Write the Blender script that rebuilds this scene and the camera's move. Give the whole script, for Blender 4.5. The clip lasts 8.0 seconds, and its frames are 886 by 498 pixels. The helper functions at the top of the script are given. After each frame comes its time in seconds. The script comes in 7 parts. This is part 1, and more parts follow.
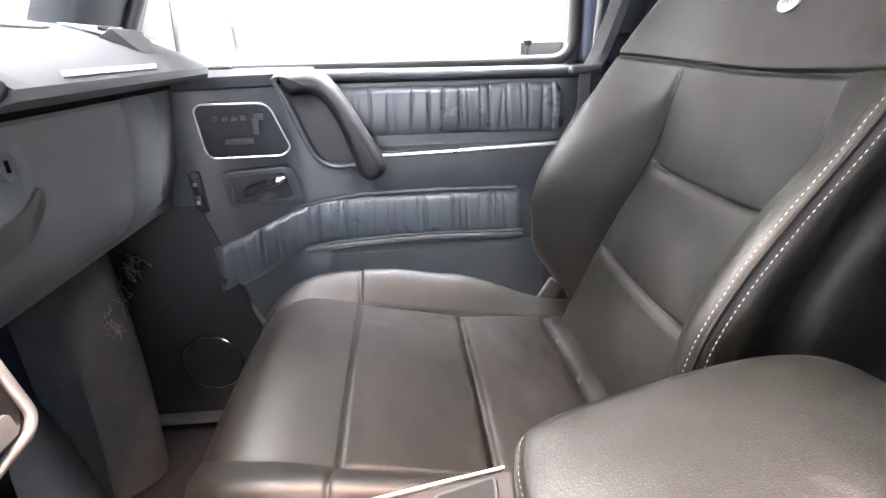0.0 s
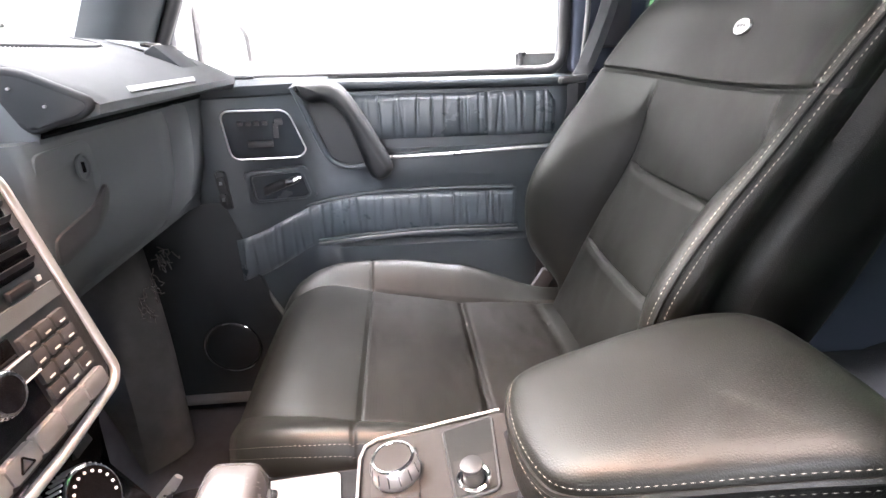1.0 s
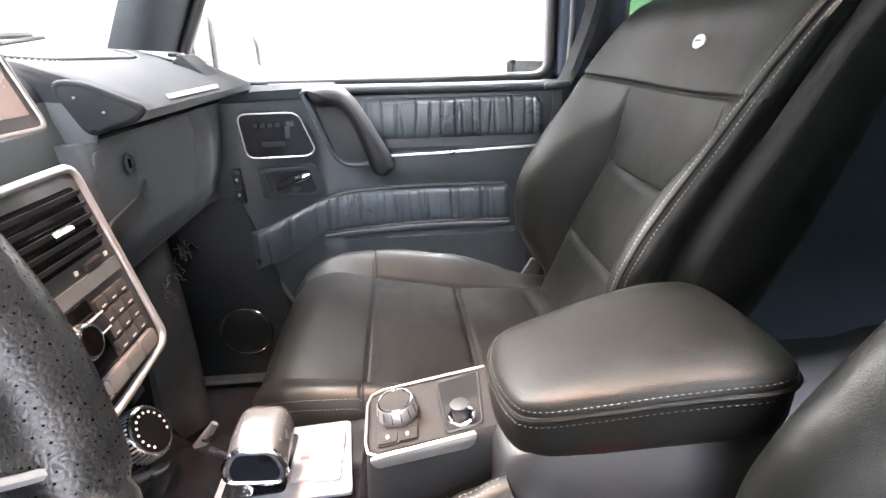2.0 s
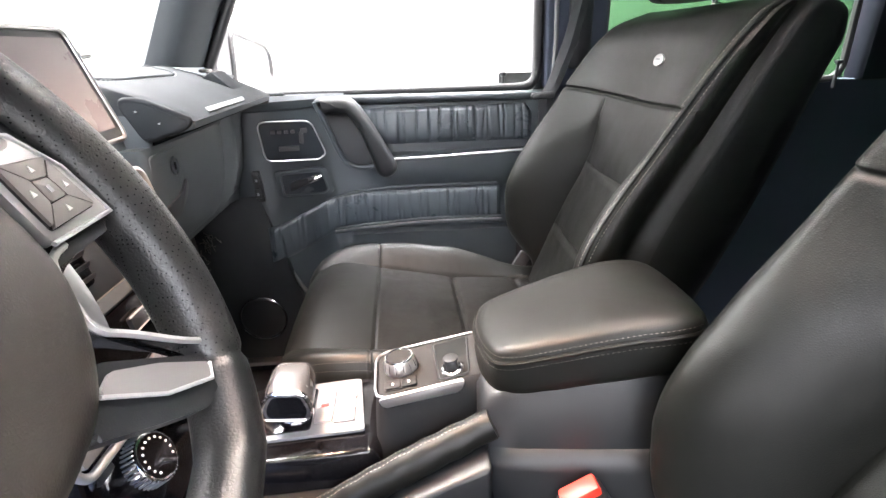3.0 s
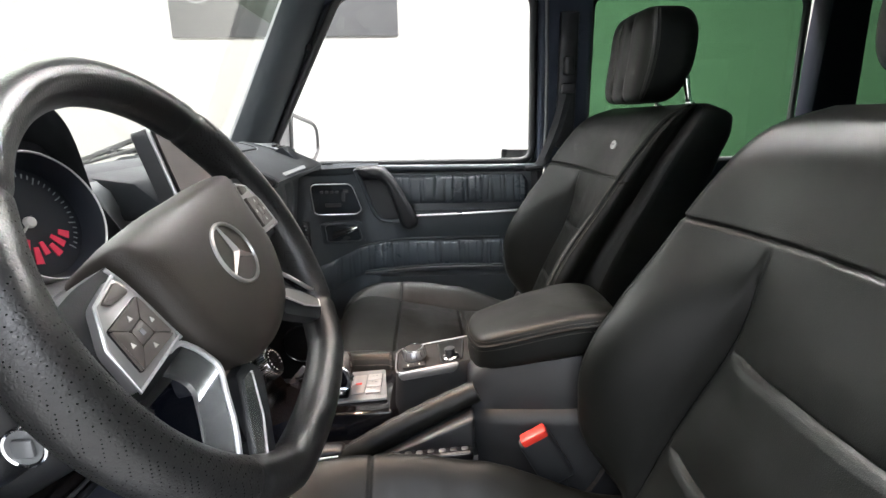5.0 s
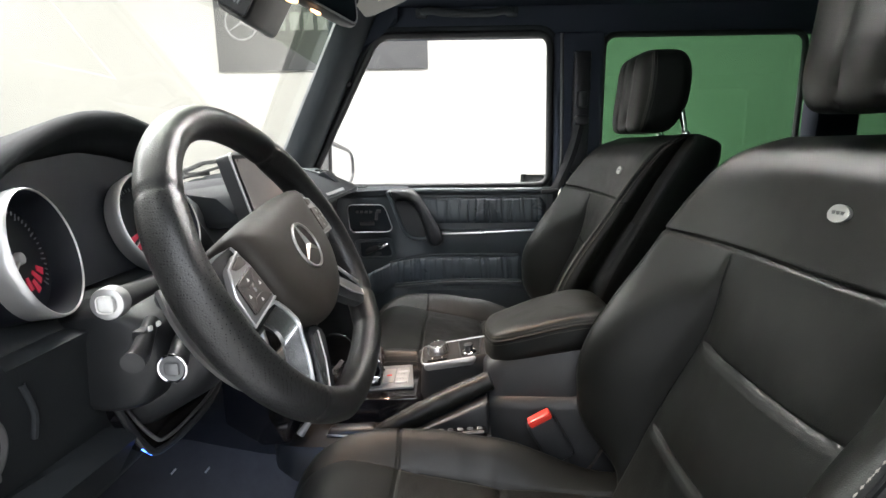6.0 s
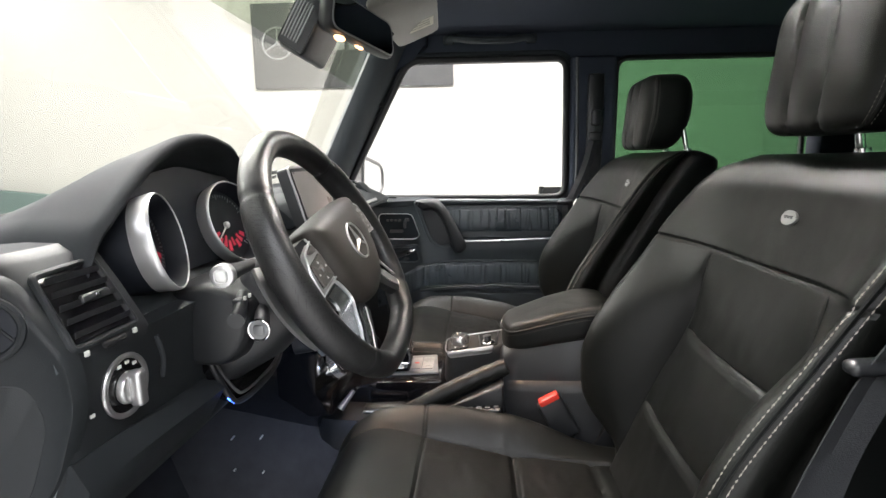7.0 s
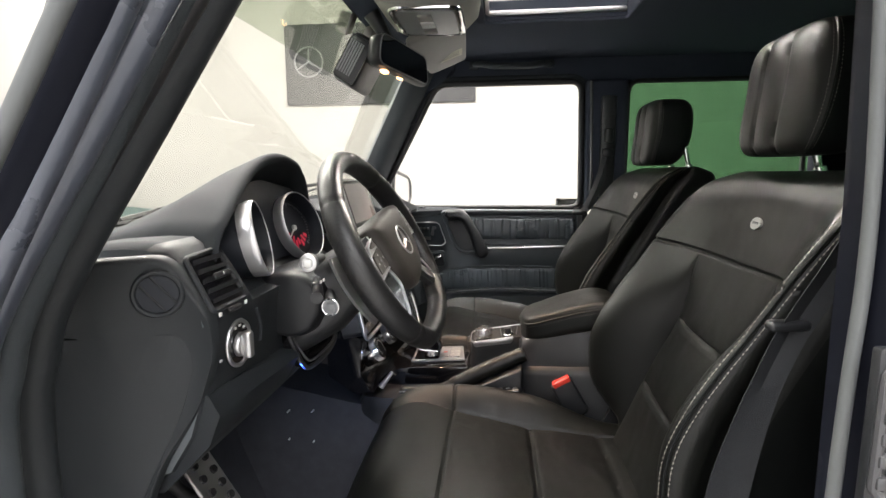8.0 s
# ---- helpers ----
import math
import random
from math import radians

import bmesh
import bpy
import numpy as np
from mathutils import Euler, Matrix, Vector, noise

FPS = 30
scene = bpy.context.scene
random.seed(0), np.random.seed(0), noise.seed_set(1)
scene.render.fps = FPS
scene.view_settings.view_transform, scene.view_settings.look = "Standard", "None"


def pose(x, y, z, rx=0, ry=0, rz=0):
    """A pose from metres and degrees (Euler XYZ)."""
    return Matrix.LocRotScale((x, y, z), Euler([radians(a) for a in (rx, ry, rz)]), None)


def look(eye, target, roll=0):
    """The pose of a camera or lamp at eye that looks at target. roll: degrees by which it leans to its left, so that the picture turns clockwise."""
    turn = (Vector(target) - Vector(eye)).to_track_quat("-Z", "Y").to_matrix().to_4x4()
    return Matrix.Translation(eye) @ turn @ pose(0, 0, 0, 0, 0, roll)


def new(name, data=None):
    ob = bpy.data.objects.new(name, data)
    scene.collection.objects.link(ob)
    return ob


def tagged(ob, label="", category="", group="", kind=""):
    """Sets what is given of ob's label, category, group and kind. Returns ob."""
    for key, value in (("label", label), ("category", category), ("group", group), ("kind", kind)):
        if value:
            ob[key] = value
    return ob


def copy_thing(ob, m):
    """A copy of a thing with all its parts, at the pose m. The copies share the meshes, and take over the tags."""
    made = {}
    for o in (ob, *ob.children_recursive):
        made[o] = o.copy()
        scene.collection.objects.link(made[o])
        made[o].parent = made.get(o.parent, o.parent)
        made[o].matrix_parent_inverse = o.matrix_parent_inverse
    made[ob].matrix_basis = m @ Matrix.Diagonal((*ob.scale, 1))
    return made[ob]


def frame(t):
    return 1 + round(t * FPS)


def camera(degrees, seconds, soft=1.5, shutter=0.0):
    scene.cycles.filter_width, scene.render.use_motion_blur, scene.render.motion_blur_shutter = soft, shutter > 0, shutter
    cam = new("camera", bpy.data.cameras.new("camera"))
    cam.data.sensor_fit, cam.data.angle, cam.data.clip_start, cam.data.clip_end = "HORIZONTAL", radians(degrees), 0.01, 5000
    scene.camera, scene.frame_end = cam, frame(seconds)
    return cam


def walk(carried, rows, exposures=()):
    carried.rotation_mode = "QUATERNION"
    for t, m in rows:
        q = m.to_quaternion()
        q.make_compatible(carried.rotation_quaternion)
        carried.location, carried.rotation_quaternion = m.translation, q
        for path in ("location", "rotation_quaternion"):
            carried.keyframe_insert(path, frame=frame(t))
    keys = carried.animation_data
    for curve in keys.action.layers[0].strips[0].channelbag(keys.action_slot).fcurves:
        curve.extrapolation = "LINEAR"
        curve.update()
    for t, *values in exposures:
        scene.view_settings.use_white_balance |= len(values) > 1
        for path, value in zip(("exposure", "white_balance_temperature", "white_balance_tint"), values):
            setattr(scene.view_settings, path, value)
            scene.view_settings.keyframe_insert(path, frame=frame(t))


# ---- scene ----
cam = camera(82.5, 8.0)
PATH = [
    (0, (0.038, -0.18, 1.432), (0.177, 1.668, 0.681), -1.4),
    (0.5, (0.031, -0.223, 1.442), (0.174, 1.627, 0.695), -1.3),
    (1, (0.024, -0.266, 1.451), (0.169, 1.583, 0.703), -1.4),
    (1.5, (0.023, -0.307, 1.458), (0.171, 1.542, 0.71), -1.3),
    (3, (0.023, -0.471, 1.489), (0.16, 1.384, 0.753), -1.6),
    (3.5, (0.024, -0.533, 1.5), (0.162, 1.34, 0.813), -1.2),
    (4, (0.024, -0.6, 1.507), (0.152, 1.296, 0.885), -1.1),
    (4.5, (0.026, -0.671, 1.517), (0.132, 1.247, 0.96), -0.9),
    (6, (0.036, -0.878, 1.521), (-0.001, 1.083, 1.129), -0.7),
    (6.5, (0.035, -0.951, 1.526), (-0.048, 1.014, 1.16), -0.7),
    (7, (0.04, -1.013, 1.524), (-0.089, 0.954, 1.183), -0.6),
    (7.5, (0.042, -1.089, 1.525), (-0.134, 0.878, 1.209), -0.6),
    (8, (0.033, -1.176, 1.529), (-0.173, 0.792, 1.235), -0.4),
]
EXPOSURES = [(0, 3.12, 6150, 21), (1.5, 2.72, 6100, 18), (3, 2.48, 6150, 16), (3.5, 2.10, 6100, 15), (4.5, 1.38, 6100, 13), (6, 0.92, 6150, 11), (7, 0.98, 6300, 12), (8, 0.80, 6500, 13)]
walk(cam, [(t, look(eye, target, roll)) for t, eye, target, roll in PATH], EXPOSURES)

# ---- light: a white showroom with ceiling light panels ----
world = bpy.data.worlds.new("showroom_air")
world.use_nodes = True
world.node_tree.nodes["Background"].inputs[0].default_value = (1.0, 0.97, 0.93, 1)
world.node_tree.nodes["Background"].inputs[1].default_value = 0.045
scene.world = world


def area_lamp(name, loc, target, sx, sy, watts, colour):
    data = bpy.data.lights.new(name, "AREA")
    data.shape, data.size, data.size_y, data.energy, data.color = "RECTANGLE", sx, sy, watts, colour
    ob = new(name, data)
    ob.matrix_world = look(loc, target)
    return ob


area_lamp("ceiling_light_right", (0.0, 1.5, 3.9), (0.0, 1.5, 0.0), 6.0, 0.9, 500, (1.0, 0.96, 0.90))
area_lamp("ceiling_light_left", (0.1, -3.0, 3.9), (0.1, -3.0, 0.0), 4.0, 2.8, 220, (0.97, 0.98, 1.0))
area_lamp("ceiling_light_front", (-4.5, 1.6, 3.9), (-4.5, 1.6, 0.0), 1.2, 4.0, 150, (1.0, 0.98, 0.93))
area_lamp("ceiling_light_middle", (0.3, -0.1, 3.9), (0.3, -0.1, 0.0), 1.6, 2.0, 60, (1.0, 0.80, 0.66))
# the lit reading lamps in the lower edge of the rear-view mirror
reading = area_lamp("reading_lamp_light", (-0.185, 0.0, 1.750), (0.03, 0.14, 1.0), 0.05, 0.02, 0.65, (1.0, 0.60, 0.36))
reading.data.spread = radians(75)
# the blue ambient lamp under the knee panel
foot = area_lamp("footwell_light_glow", (-0.268, -0.425, 1.205), (-0.27, -0.12, 1.02), 0.03, 0.02, 0.06, (0.35, 0.55, 1.0))
foot.data.spread = radians(100)


# ---- materials ----
def material(name, base, rough=0.5, metal=0.0, bump=0.0, scale=300.0, cells=False, vary=0.12, coarse=9.0, coat=0.0, spec=0.5, rvary=0.06):
    m = bpy.data.materials.new(name)
    m.use_nodes = True
    nt = m.node_tree
    n, l = nt.nodes, nt.links
    p = n["Principled BSDF"]
    p.inputs["Metallic"].default_value = metal
    p.inputs["Coat Weight"].default_value = coat
    p.inputs["Coat Roughness"].default_value = 0.08
    p.inputs["Specular IOR Level"].default_value = spec
    co = n.new("ShaderNodeTexCoord")
    big = n.new("ShaderNodeTexNoise")
    big.inputs["Scale"].default_value, big.inputs["Detail"].default_value, big.inputs["Roughness"].default_value = coarse, 6, 0.62
    l.new(co.outputs["Object"], big.inputs["Vector"])
    mixc = n.new("ShaderNodeMix")
    mixc.data_type = "RGBA"
    lo = [c * (1 - vary) for c in base]
    hi = [min(1, c * (1 + vary)) for c in base]
    mixc.inputs["A"].default_value, mixc.inputs["B"].default_value = (*lo, 1), (*hi, 1)
    l.new(big.outputs["Fac"], mixc.inputs["Factor"])
    l.new(mixc.outputs["Result"], p.inputs["Base Color"])
    mr = n.new("ShaderNodeMapRange")
    mr.inputs["To Min"].default_value, mr.inputs["To Max"].default_value = max(0.02, rough - rvary), min(1, rough + rvary)
    mr.inputs["From Min"].default_value, mr.inputs["From Max"].default_value = 0.3, 0.7
    l.new(big.outputs["Fac"], mr.inputs["Value"])
    l.new(mr.outputs["Result"], p.inputs["Roughness"])
    if bump > 0:
        if cells:
            fine = n.new("ShaderNodeTexVoronoi")
            fine.feature = "DISTANCE_TO_EDGE"
            out = fine.outputs["Distance"]
        else:
            fine = n.new("ShaderNodeTexNoise")
            fine.inputs["Detail"].default_value = 3
            out = fine.outputs["Fac"]
        fine.inputs["Scale"].default_value = scale
        l.new(co.outputs["Object"], fine.inputs["Vector"])
        b = n.new("ShaderNodeBump")
        b.inputs["Strength"].default_value, b.inputs["Distance"].default_value = bump, 0.001
        l.new(out, b.inputs["Height"])
        l.new(b.outputs["Normal"], p.inputs["Normal"])
    return m


def glow(name, colour, strength):
    m = bpy.data.materials.new(name)
    m.use_nodes = True
    p = m.node_tree.nodes["Principled BSDF"]
    p.inputs["Base Color"].default_value = (*colour, 1)
    p.inputs["Emission Color"].default_value = (*colour, 1)
    p.inputs["Emission Strength"].default_value = strength
    return m


def glass(name, colour, rough=0.0, ior=1.45):
    m = bpy.data.materials.new(name)
    m.use_nodes = True
    p = m.node_tree.nodes["Principled BSDF"]
    p.inputs["Base Color"].default_value = (*colour, 1)
    p.inputs["Transmission Weight"].default_value = 1
    p.inputs["Roughness"].default_value, p.inputs["IOR"].default_value = rough, ior
    return m


def perforated(m, pitch, depth=0.0, hole=0.2):
    """Punches a grid of tiny dark holes into a leather material."""
    nt = m.node_tree
    n, l = nt.nodes, nt.links
    p = n["Principled BSDF"]
    co = n.new("ShaderNodeTexCoord")
    sc = n.new("ShaderNodeVectorMath")
    sc.operation = "MULTIPLY"
    sc.inputs[1].default_value = (1 / pitch, 1 / pitch, depth / pitch)
    fr = n.new("ShaderNodeVectorMath")
    fr.operation = "FRACTION"
    su = n.new("ShaderNodeVectorMath")
    su.operation = "SUBTRACT"
    su.inputs[1].default_value = (0.5, 0.5, 0.5 * depth)
    le = n.new("ShaderNodeVectorMath")
    le.operation = "LENGTH"
    lt = n.new("ShaderNodeMath")
    lt.operation = "LESS_THAN"
    lt.inputs[1].default_value = hole
    l.new(co.outputs["Object"], sc.inputs[0])
    l.new(sc.outputs[0], fr.inputs[0])
    l.new(fr.outputs[0], su.inputs[0])
    l.new(su.outputs[0], le.inputs[0])
    l.new(le.outputs["Value"], lt.inputs[0])
    old = p.inputs["Base Color"].links[0].from_socket
    mx = n.new("ShaderNodeMix")
    mx.data_type = "RGBA"
    mx.inputs["B"].default_value = (0.004, 0.004, 0.004, 1)
    l.new(lt.outputs[0], mx.inputs["Factor"])
    l.new(old, mx.inputs["A"])
    l.new(mx.outputs["Result"], p.inputs["Base Color"])
    sp = n.new("ShaderNodeMapRange")
    sp.inputs["To Min"].default_value, sp.inputs["To Max"].default_value = p.inputs["Specular IOR Level"].default_value, 0.0
    l.new(lt.outputs[0], sp.inputs["Value"])
    l.new(sp.outputs["Result"], p.inputs["Specular IOR Level"])
    return m


LEATHER = material("black_leather", (0.0060, 0.0064, 0.0055), 0.42, bump=0.24, scale=520, cells=True, vary=0.2, spec=0.29)
# darker copy of the leather, with the shade of sides and recesses in it
SHADE_BLACK = material("shade_black", (0.0042, 0.0050, 0.0048), 0.6, bump=0.2, scale=520, cells=True, vary=0.15, spec=0.16)
LEATHER_PERF = perforated(material("perforated_leather", (0.0068, 0.0064, 0.0055), 0.44, bump=0.24, scale=520, cells=True, vary=0.3, spec=0.25), 0.0034, hole=0.13)
LEATHER_RIM = material("rim_leather", (0.012, 0.012, 0.012), 0.36, bump=0.3, scale=430, cells=True, vary=0.2)
LEATHER_RIM_PERF = perforated(material("rim_leather_perforated", (0.013, 0.013, 0.013), 0.38, bump=0.3, scale=430, cells=True), 0.0024, 1.0, 0.20)
LEATHER_DOOR = material("door_leather", (0.045, 0.054, 0.060), 0.38, bump=0.2, scale=480, cells=True, vary=0.15)
PLEAT = material("pleated_leather", (0.056, 0.068, 0.078), 0.30, bump=0.18, scale=420, cells=True, vary=0.2)
# lit and shaded copies of the dash plastic: uneven light put into the colour
LIT_DASH = material("lit_dash_plastic", (0.086, 0.096, 0.102), 0.55, bump=0.16, scale=620, cells=True, spec=0.35)
SHADED_SKIN = material("shaded_dash_skin", (0.0145, 0.017, 0.019), 0.55, bump=0.16, scale=620, cells=True, spec=0.35)
CONSOLE = material("console_plastic", (0.0115, 0.0125, 0.0140), 0.45, bump=0.16, scale=620, cells=True, spec=0.4)
PANEL_MATTE = material("matte_panel_plastic", (0.020, 0.020, 0.020), 0.75, bump=0.2, scale=700, spec=0.12)
CLUSTER = material("cluster_black", (0.010, 0.0125, 0.018), 0.5, spec=0.3)
DASH_TOP = material("dash_top_skin", (0.024, 0.0265, 0.029), 0.75, bump=0.16, scale=560, cells=True, spec=0.08)
PAD_SKIN = material("airbag_skin", (0.030, 0.026, 0.022), 0.5, bump=0.16, scale=620, cells=True, spec=0.4)
PLASTIC = material("black_plastic", (0.014, 0.015, 0.0165), 0.42, bump=0.15, scale=700)
GLOSS = material("piano_black", (0.006, 0.006, 0.007), 0.09, coat=0.15, vary=0.05, rvary=0.02, spec=0.3)
RUBBER = material("seal_rubber", (0.012, 0.012, 0.013), 0.55, bump=0.1, scale=400)
CARPET = material("carpet", (0.045, 0.046, 0.052), 0.95, bump=1.0, scale=900, vary=0.35, coarse=30, spec=0.1)
# carpet lightened to stand in for the glow on the passenger pad
LIT_CARPET = material("lit_pad_carpet", (0.075, 0.074, 0.072), 0.95, bump=1.0, scale=700, vary=0.4, coarse=25, spec=0.1)
SILVER_KEY = material("silver_row_keys", (0.30, 0.30, 0.30), 0.35, 0.5, vary=0.1)
DARK_KEY = material("dark_number_keys", (0.05, 0.05, 0.052), 0.4, vary=0.1)
CLOTH = material("headliner_cloth", (0.040, 0.048, 0.066), 0.95, bump=0.5, scale=1100, vary=0.15, spec=0.15)
PILLAR_TRIM = material("pillar_trim", (0.032, 0.038, 0.042), 0.7, bump=0.4, scale=900, vary=0.12, spec=0.3)
GREY_TRIM = material("grey_overhead_plastic", (0.19, 0.185, 0.17), 0.6, bump=0.2, scale=800)
CHROME = material("chrome", (0.82, 0.82, 0.83), 0.1, 1.0, vary=0.04, rvary=0.03)
SATIN = material("satin_silver", (0.50, 0.50, 0.50), 0.32, 0.9, bump=0.05, scale=900, vary=0.06)
DARK_METAL = material("dark_gloss_metal", (0.40, 0.41, 0.41), 0.26, 0.9, vary=0.02, rvary=0.01)
SILVER_PLATE = material("silver_key_plate", (0.36, 0.35, 0.345), 0.38, 0.6, vary=0.08)
DOOR_GLOSS = material("door_gloss_panel", (0.024, 0.029, 0.034), 0.22, vary=0.08, spec=0.5)
GREY_KEY = material("grey_keys", (0.17, 0.175, 0.18), 0.4, 0.3, vary=0.1)
THREAD = material("pale_thread", (0.23, 0.215, 0.185), 0.8, vary=0.15)
MARK = material("pale_print", (0.62, 0.62, 0.6), 0.6, vary=0.03)
DIM_MARK = material("grey_print", (0.25, 0.26, 0.27), 0.6, vary=0.05)
RED = material("red_plastic", (0.62, 0.03, 0.015), 0.4, vary=0.1)
RED_DIAL = glow("red_lit_dial_print", (0.45, 0.02, 0.05), 0.2)
FIN = material("bright_spoke_fin", (0.58, 0.585, 0.59), 0.3, 0.5, vary=0.05)
GAUGE_SILVER = material("gauge_silver", (0.66, 0.66, 0.66), 0.34, 0.75, vary=0.0, rvary=0.0)
WARM_KEY = material("warm_grey_keys", (0.085, 0.075, 0.068), 0.4, vary=0.1)
POST_GREY = material("satin_light_grey", (0.10, 0.105, 0.105), 0.55, 0.0, vary=0.06, spec=0.25)
SELECTOR = material("selector_grey", (0.075, 0.075, 0.078), 0.25, 0.3, vary=0.1)
NAVY = material("dark_navy_paint", (0.007, 0.008, 0.013), 0.6, vary=0.05, spec=0.1)
MIRROR_SHELL = material("mirror_shell_paint", (0.12, 0.12, 0.125), 0.35, 0.2, vary=0.04)
SCREEN = material("screen_glass", (0.135, 0.112, 0.112), 0.3, vary=0.06, spec=0.3)
MIRROR = material("mirror_silver", (0.85, 0.86, 0.88), 0.02, 1.0, vary=0.01, rvary=0.0)
PAINT = material("grey_body_paint", (0.085, 0.095, 0.12), 0.3, 0.3, vary=0.06, coat=0.6)
PAINT_SILVER = material("silver_body_paint", (0.62, 0.63, 0.64), 0.3, 0.3, vary=0.04, coat=0.5)
WEBBING = material("belt_webbing", (0.012, 0.0135, 0.016), 0.75, bump=0.5, scale=800, vary=0.15)
STICKER = material("label_paper", (0.50, 0.47, 0.38), 0.7, vary=0.12, coarse=60)
PEDAL_STEEL = material("brushed_steel", (0.5, 0.5, 0.5), 0.35, 1.0, bump=0.1, scale=600)
# white walls; this copy is greyed to dim the glare behind the windows
WALL_DIMMED = material("dimmed_white_wall", (0.315, 0.308, 0.293), 0.9, bump=0.05, scale=80, vary=0.03, coarse=1.5)
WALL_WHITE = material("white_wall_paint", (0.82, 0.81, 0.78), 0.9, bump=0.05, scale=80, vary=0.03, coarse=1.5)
WALL_PALE = material("pale_grey_wall_paint", (0.80, 0.81, 0.81), 0.8, bump=0.05, scale=80, vary=0.05, coarse=1.5)
FLOOR_GREY = material("polished_floor", (0.42, 0.42, 0.41), 0.3, bump=0.03, scale=40, vary=0.08, coarse=2)
BANNER = material("dark_grey_banner", (0.036, 0.037, 0.039), 0.7, vary=0.05, coarse=2)
BANNER_MARK = material("silver_banner_print", (0.17, 0.175, 0.18), 0.6, vary=0.05)
BOARD = material("dark_green_board", (0.06, 0.09, 0.085), 0.7, vary=0.1)
GLASS = glass("clear_glass", (0.97, 0.98, 0.97))
GLASS_SCREEN = glass("windscreen_glass", (0.80, 0.82, 0.77))
GLASS_BAND = glass("shade_band_glass", (0.50, 0.56, 0.45))
GLASS_ROOF = glass("roof_glass", (0.97, 0.96, 0.93))
GLASS_GREEN = glass("green_privacy_glass", (0.062, 0.15, 0.075))
LAMP_LIT = glow("lit_map_lamp", (1.0, 0.55, 0.25), 2.5)
BLUE_LIT = glow("blue_ambient_light", (0.05, 0.15, 1.0), 6.0)


# ---- mesh tools ----
def thing(name, at, label, category, group="", kind=""):
    e = new(name)
    e.empty_display_size = 0.05
    e.location = at
    return tagged(e, label, category, group, kind)


def part(name, bm, mat, parent=None, label="", smooth=True, angle=40):
    """Links a bmesh, drawn in world places, as one mesh object under a thing or a part."""
    me = bpy.data.meshes.new(name)
    bmesh.ops.recalc_face_normals(bm, faces=bm.faces)
    bm.to_mesh(me)
    bm.free()
    mats = mat if isinstance(mat, (list, tuple)) else [mat]
    for m in mats:
        me.materials.append(m)
    if smooth:
        me.shade_smooth()
        me.set_sharp_from_angle(angle=radians(angle))
    ob = new(name, me)
    if parent is not None:
        ob.parent = parent
        if parent.type == "EMPTY":
            ob.matrix_parent_inverse = Matrix.Translation(-Vector(parent.location))
    if label:
        tagged(ob, label)
    if name == "stitching":
        tagged(ob, kind="stuff")
    return ob


def solid(name, bm, mat, label, category, kind="", group=""):
    """A top-level thing of one mesh."""
    return tagged(part(name, bm, mat), label, category, group, kind)


def bm_new():
    return bmesh.new()


def box(bm, c, s, bev=0.0, seg=2, m=None, mi=0):
    r = bmesh.ops.create_cube(bm, size=1)
    vs = r["verts"]
    bmesh.ops.scale(bm, vec=s, verts=vs)
    if bev > 0:
        es = list({e for v in vs for e in v.link_edges})
        rb = bmesh.ops.bevel(bm, geom=es, offset=bev, segments=seg, affect="EDGES", profile=0.5)
        vs = list({v for f in rb["faces"] for v in f.verts} | {v for v in vs if v.is_valid})
    t = Matrix.Translation(c) @ (m if m is not None else Matrix())
    bmesh.ops.transform(bm, matrix=t, verts=vs)
    if mi:
        for f in {f for v in vs for f in v.link_faces}:
            f.material_index = mi
    return vs


def cyl(bm, p0, p1, r0, r1=None, seg=24, bev=0.0, mi=0):
    p0, p1 = Vector(p0), Vector(p1)
    r1 = r0 if r1 is None else r1
    d = p1 - p0
    r = bmesh.ops.create_cone(bm, cap_ends=True, segments=seg, radius1=r0, radius2=r1, depth=d.length)
    vs = r["verts"]
    if bev > 0:
        es = [e for e in {e for v in vs for e in v.link_edges} if any(len(f.verts) > 4 for f in e.link_faces)]
        rb = bmesh.ops.bevel(bm, geom=es, offset=bev, segments=2, affect="EDGES", profile=0.5)
        vs = list({v for f in rb["faces"] for v in f.verts} | {v for v in vs if v.is_valid})
    q = d.to_track_quat("Z", "Y").to_matrix().to_4x4()
    bmesh.ops.transform(bm, matrix=Matrix.Translation((p0 + p1) / 2) @ q, verts=vs)
    if mi:
        for f in {f for v in vs for f in v.link_faces}:
            f.material_index = mi
    return vs


def smooth_line(pts, n=8, closed=False):
    """A Catmull-Rom curve through points."""
    P = [Vector(p) for p in pts]
    out = []
    k = len(P)
    last = k if closed else k - 1
    for i in range(last):
        if closed:
            a, b, c, d = P[(i - 1) % k], P[i], P[(i + 1) % k], P[(i + 2) % k]
        else:
            b, c = P[i], P[i + 1]
            a = P[i - 1] if i > 0 else b * 2 - c
            d = P[i + 2] if i + 2 < k else c * 2 - b
        for j in range(n):
            t = j / n
            out.append(0.5 * ((2 * b) + (c - a) * t + (2 * a - 5 * b + 4 * c - d) * t * t + (3 * b - a - 3 * c + d) * t ** 3))
    if not closed:
        out.append(P[-1])
    return out


def resample(pts, step):
    out, carry = [], 0.0
    for a, b in zip(pts[:-1], pts[1:]):
        d = (b - a).length
        s = carry
        while s < d:
            out.append(a.lerp(b, s / d))
            s += step
        carry = s - d
    return out


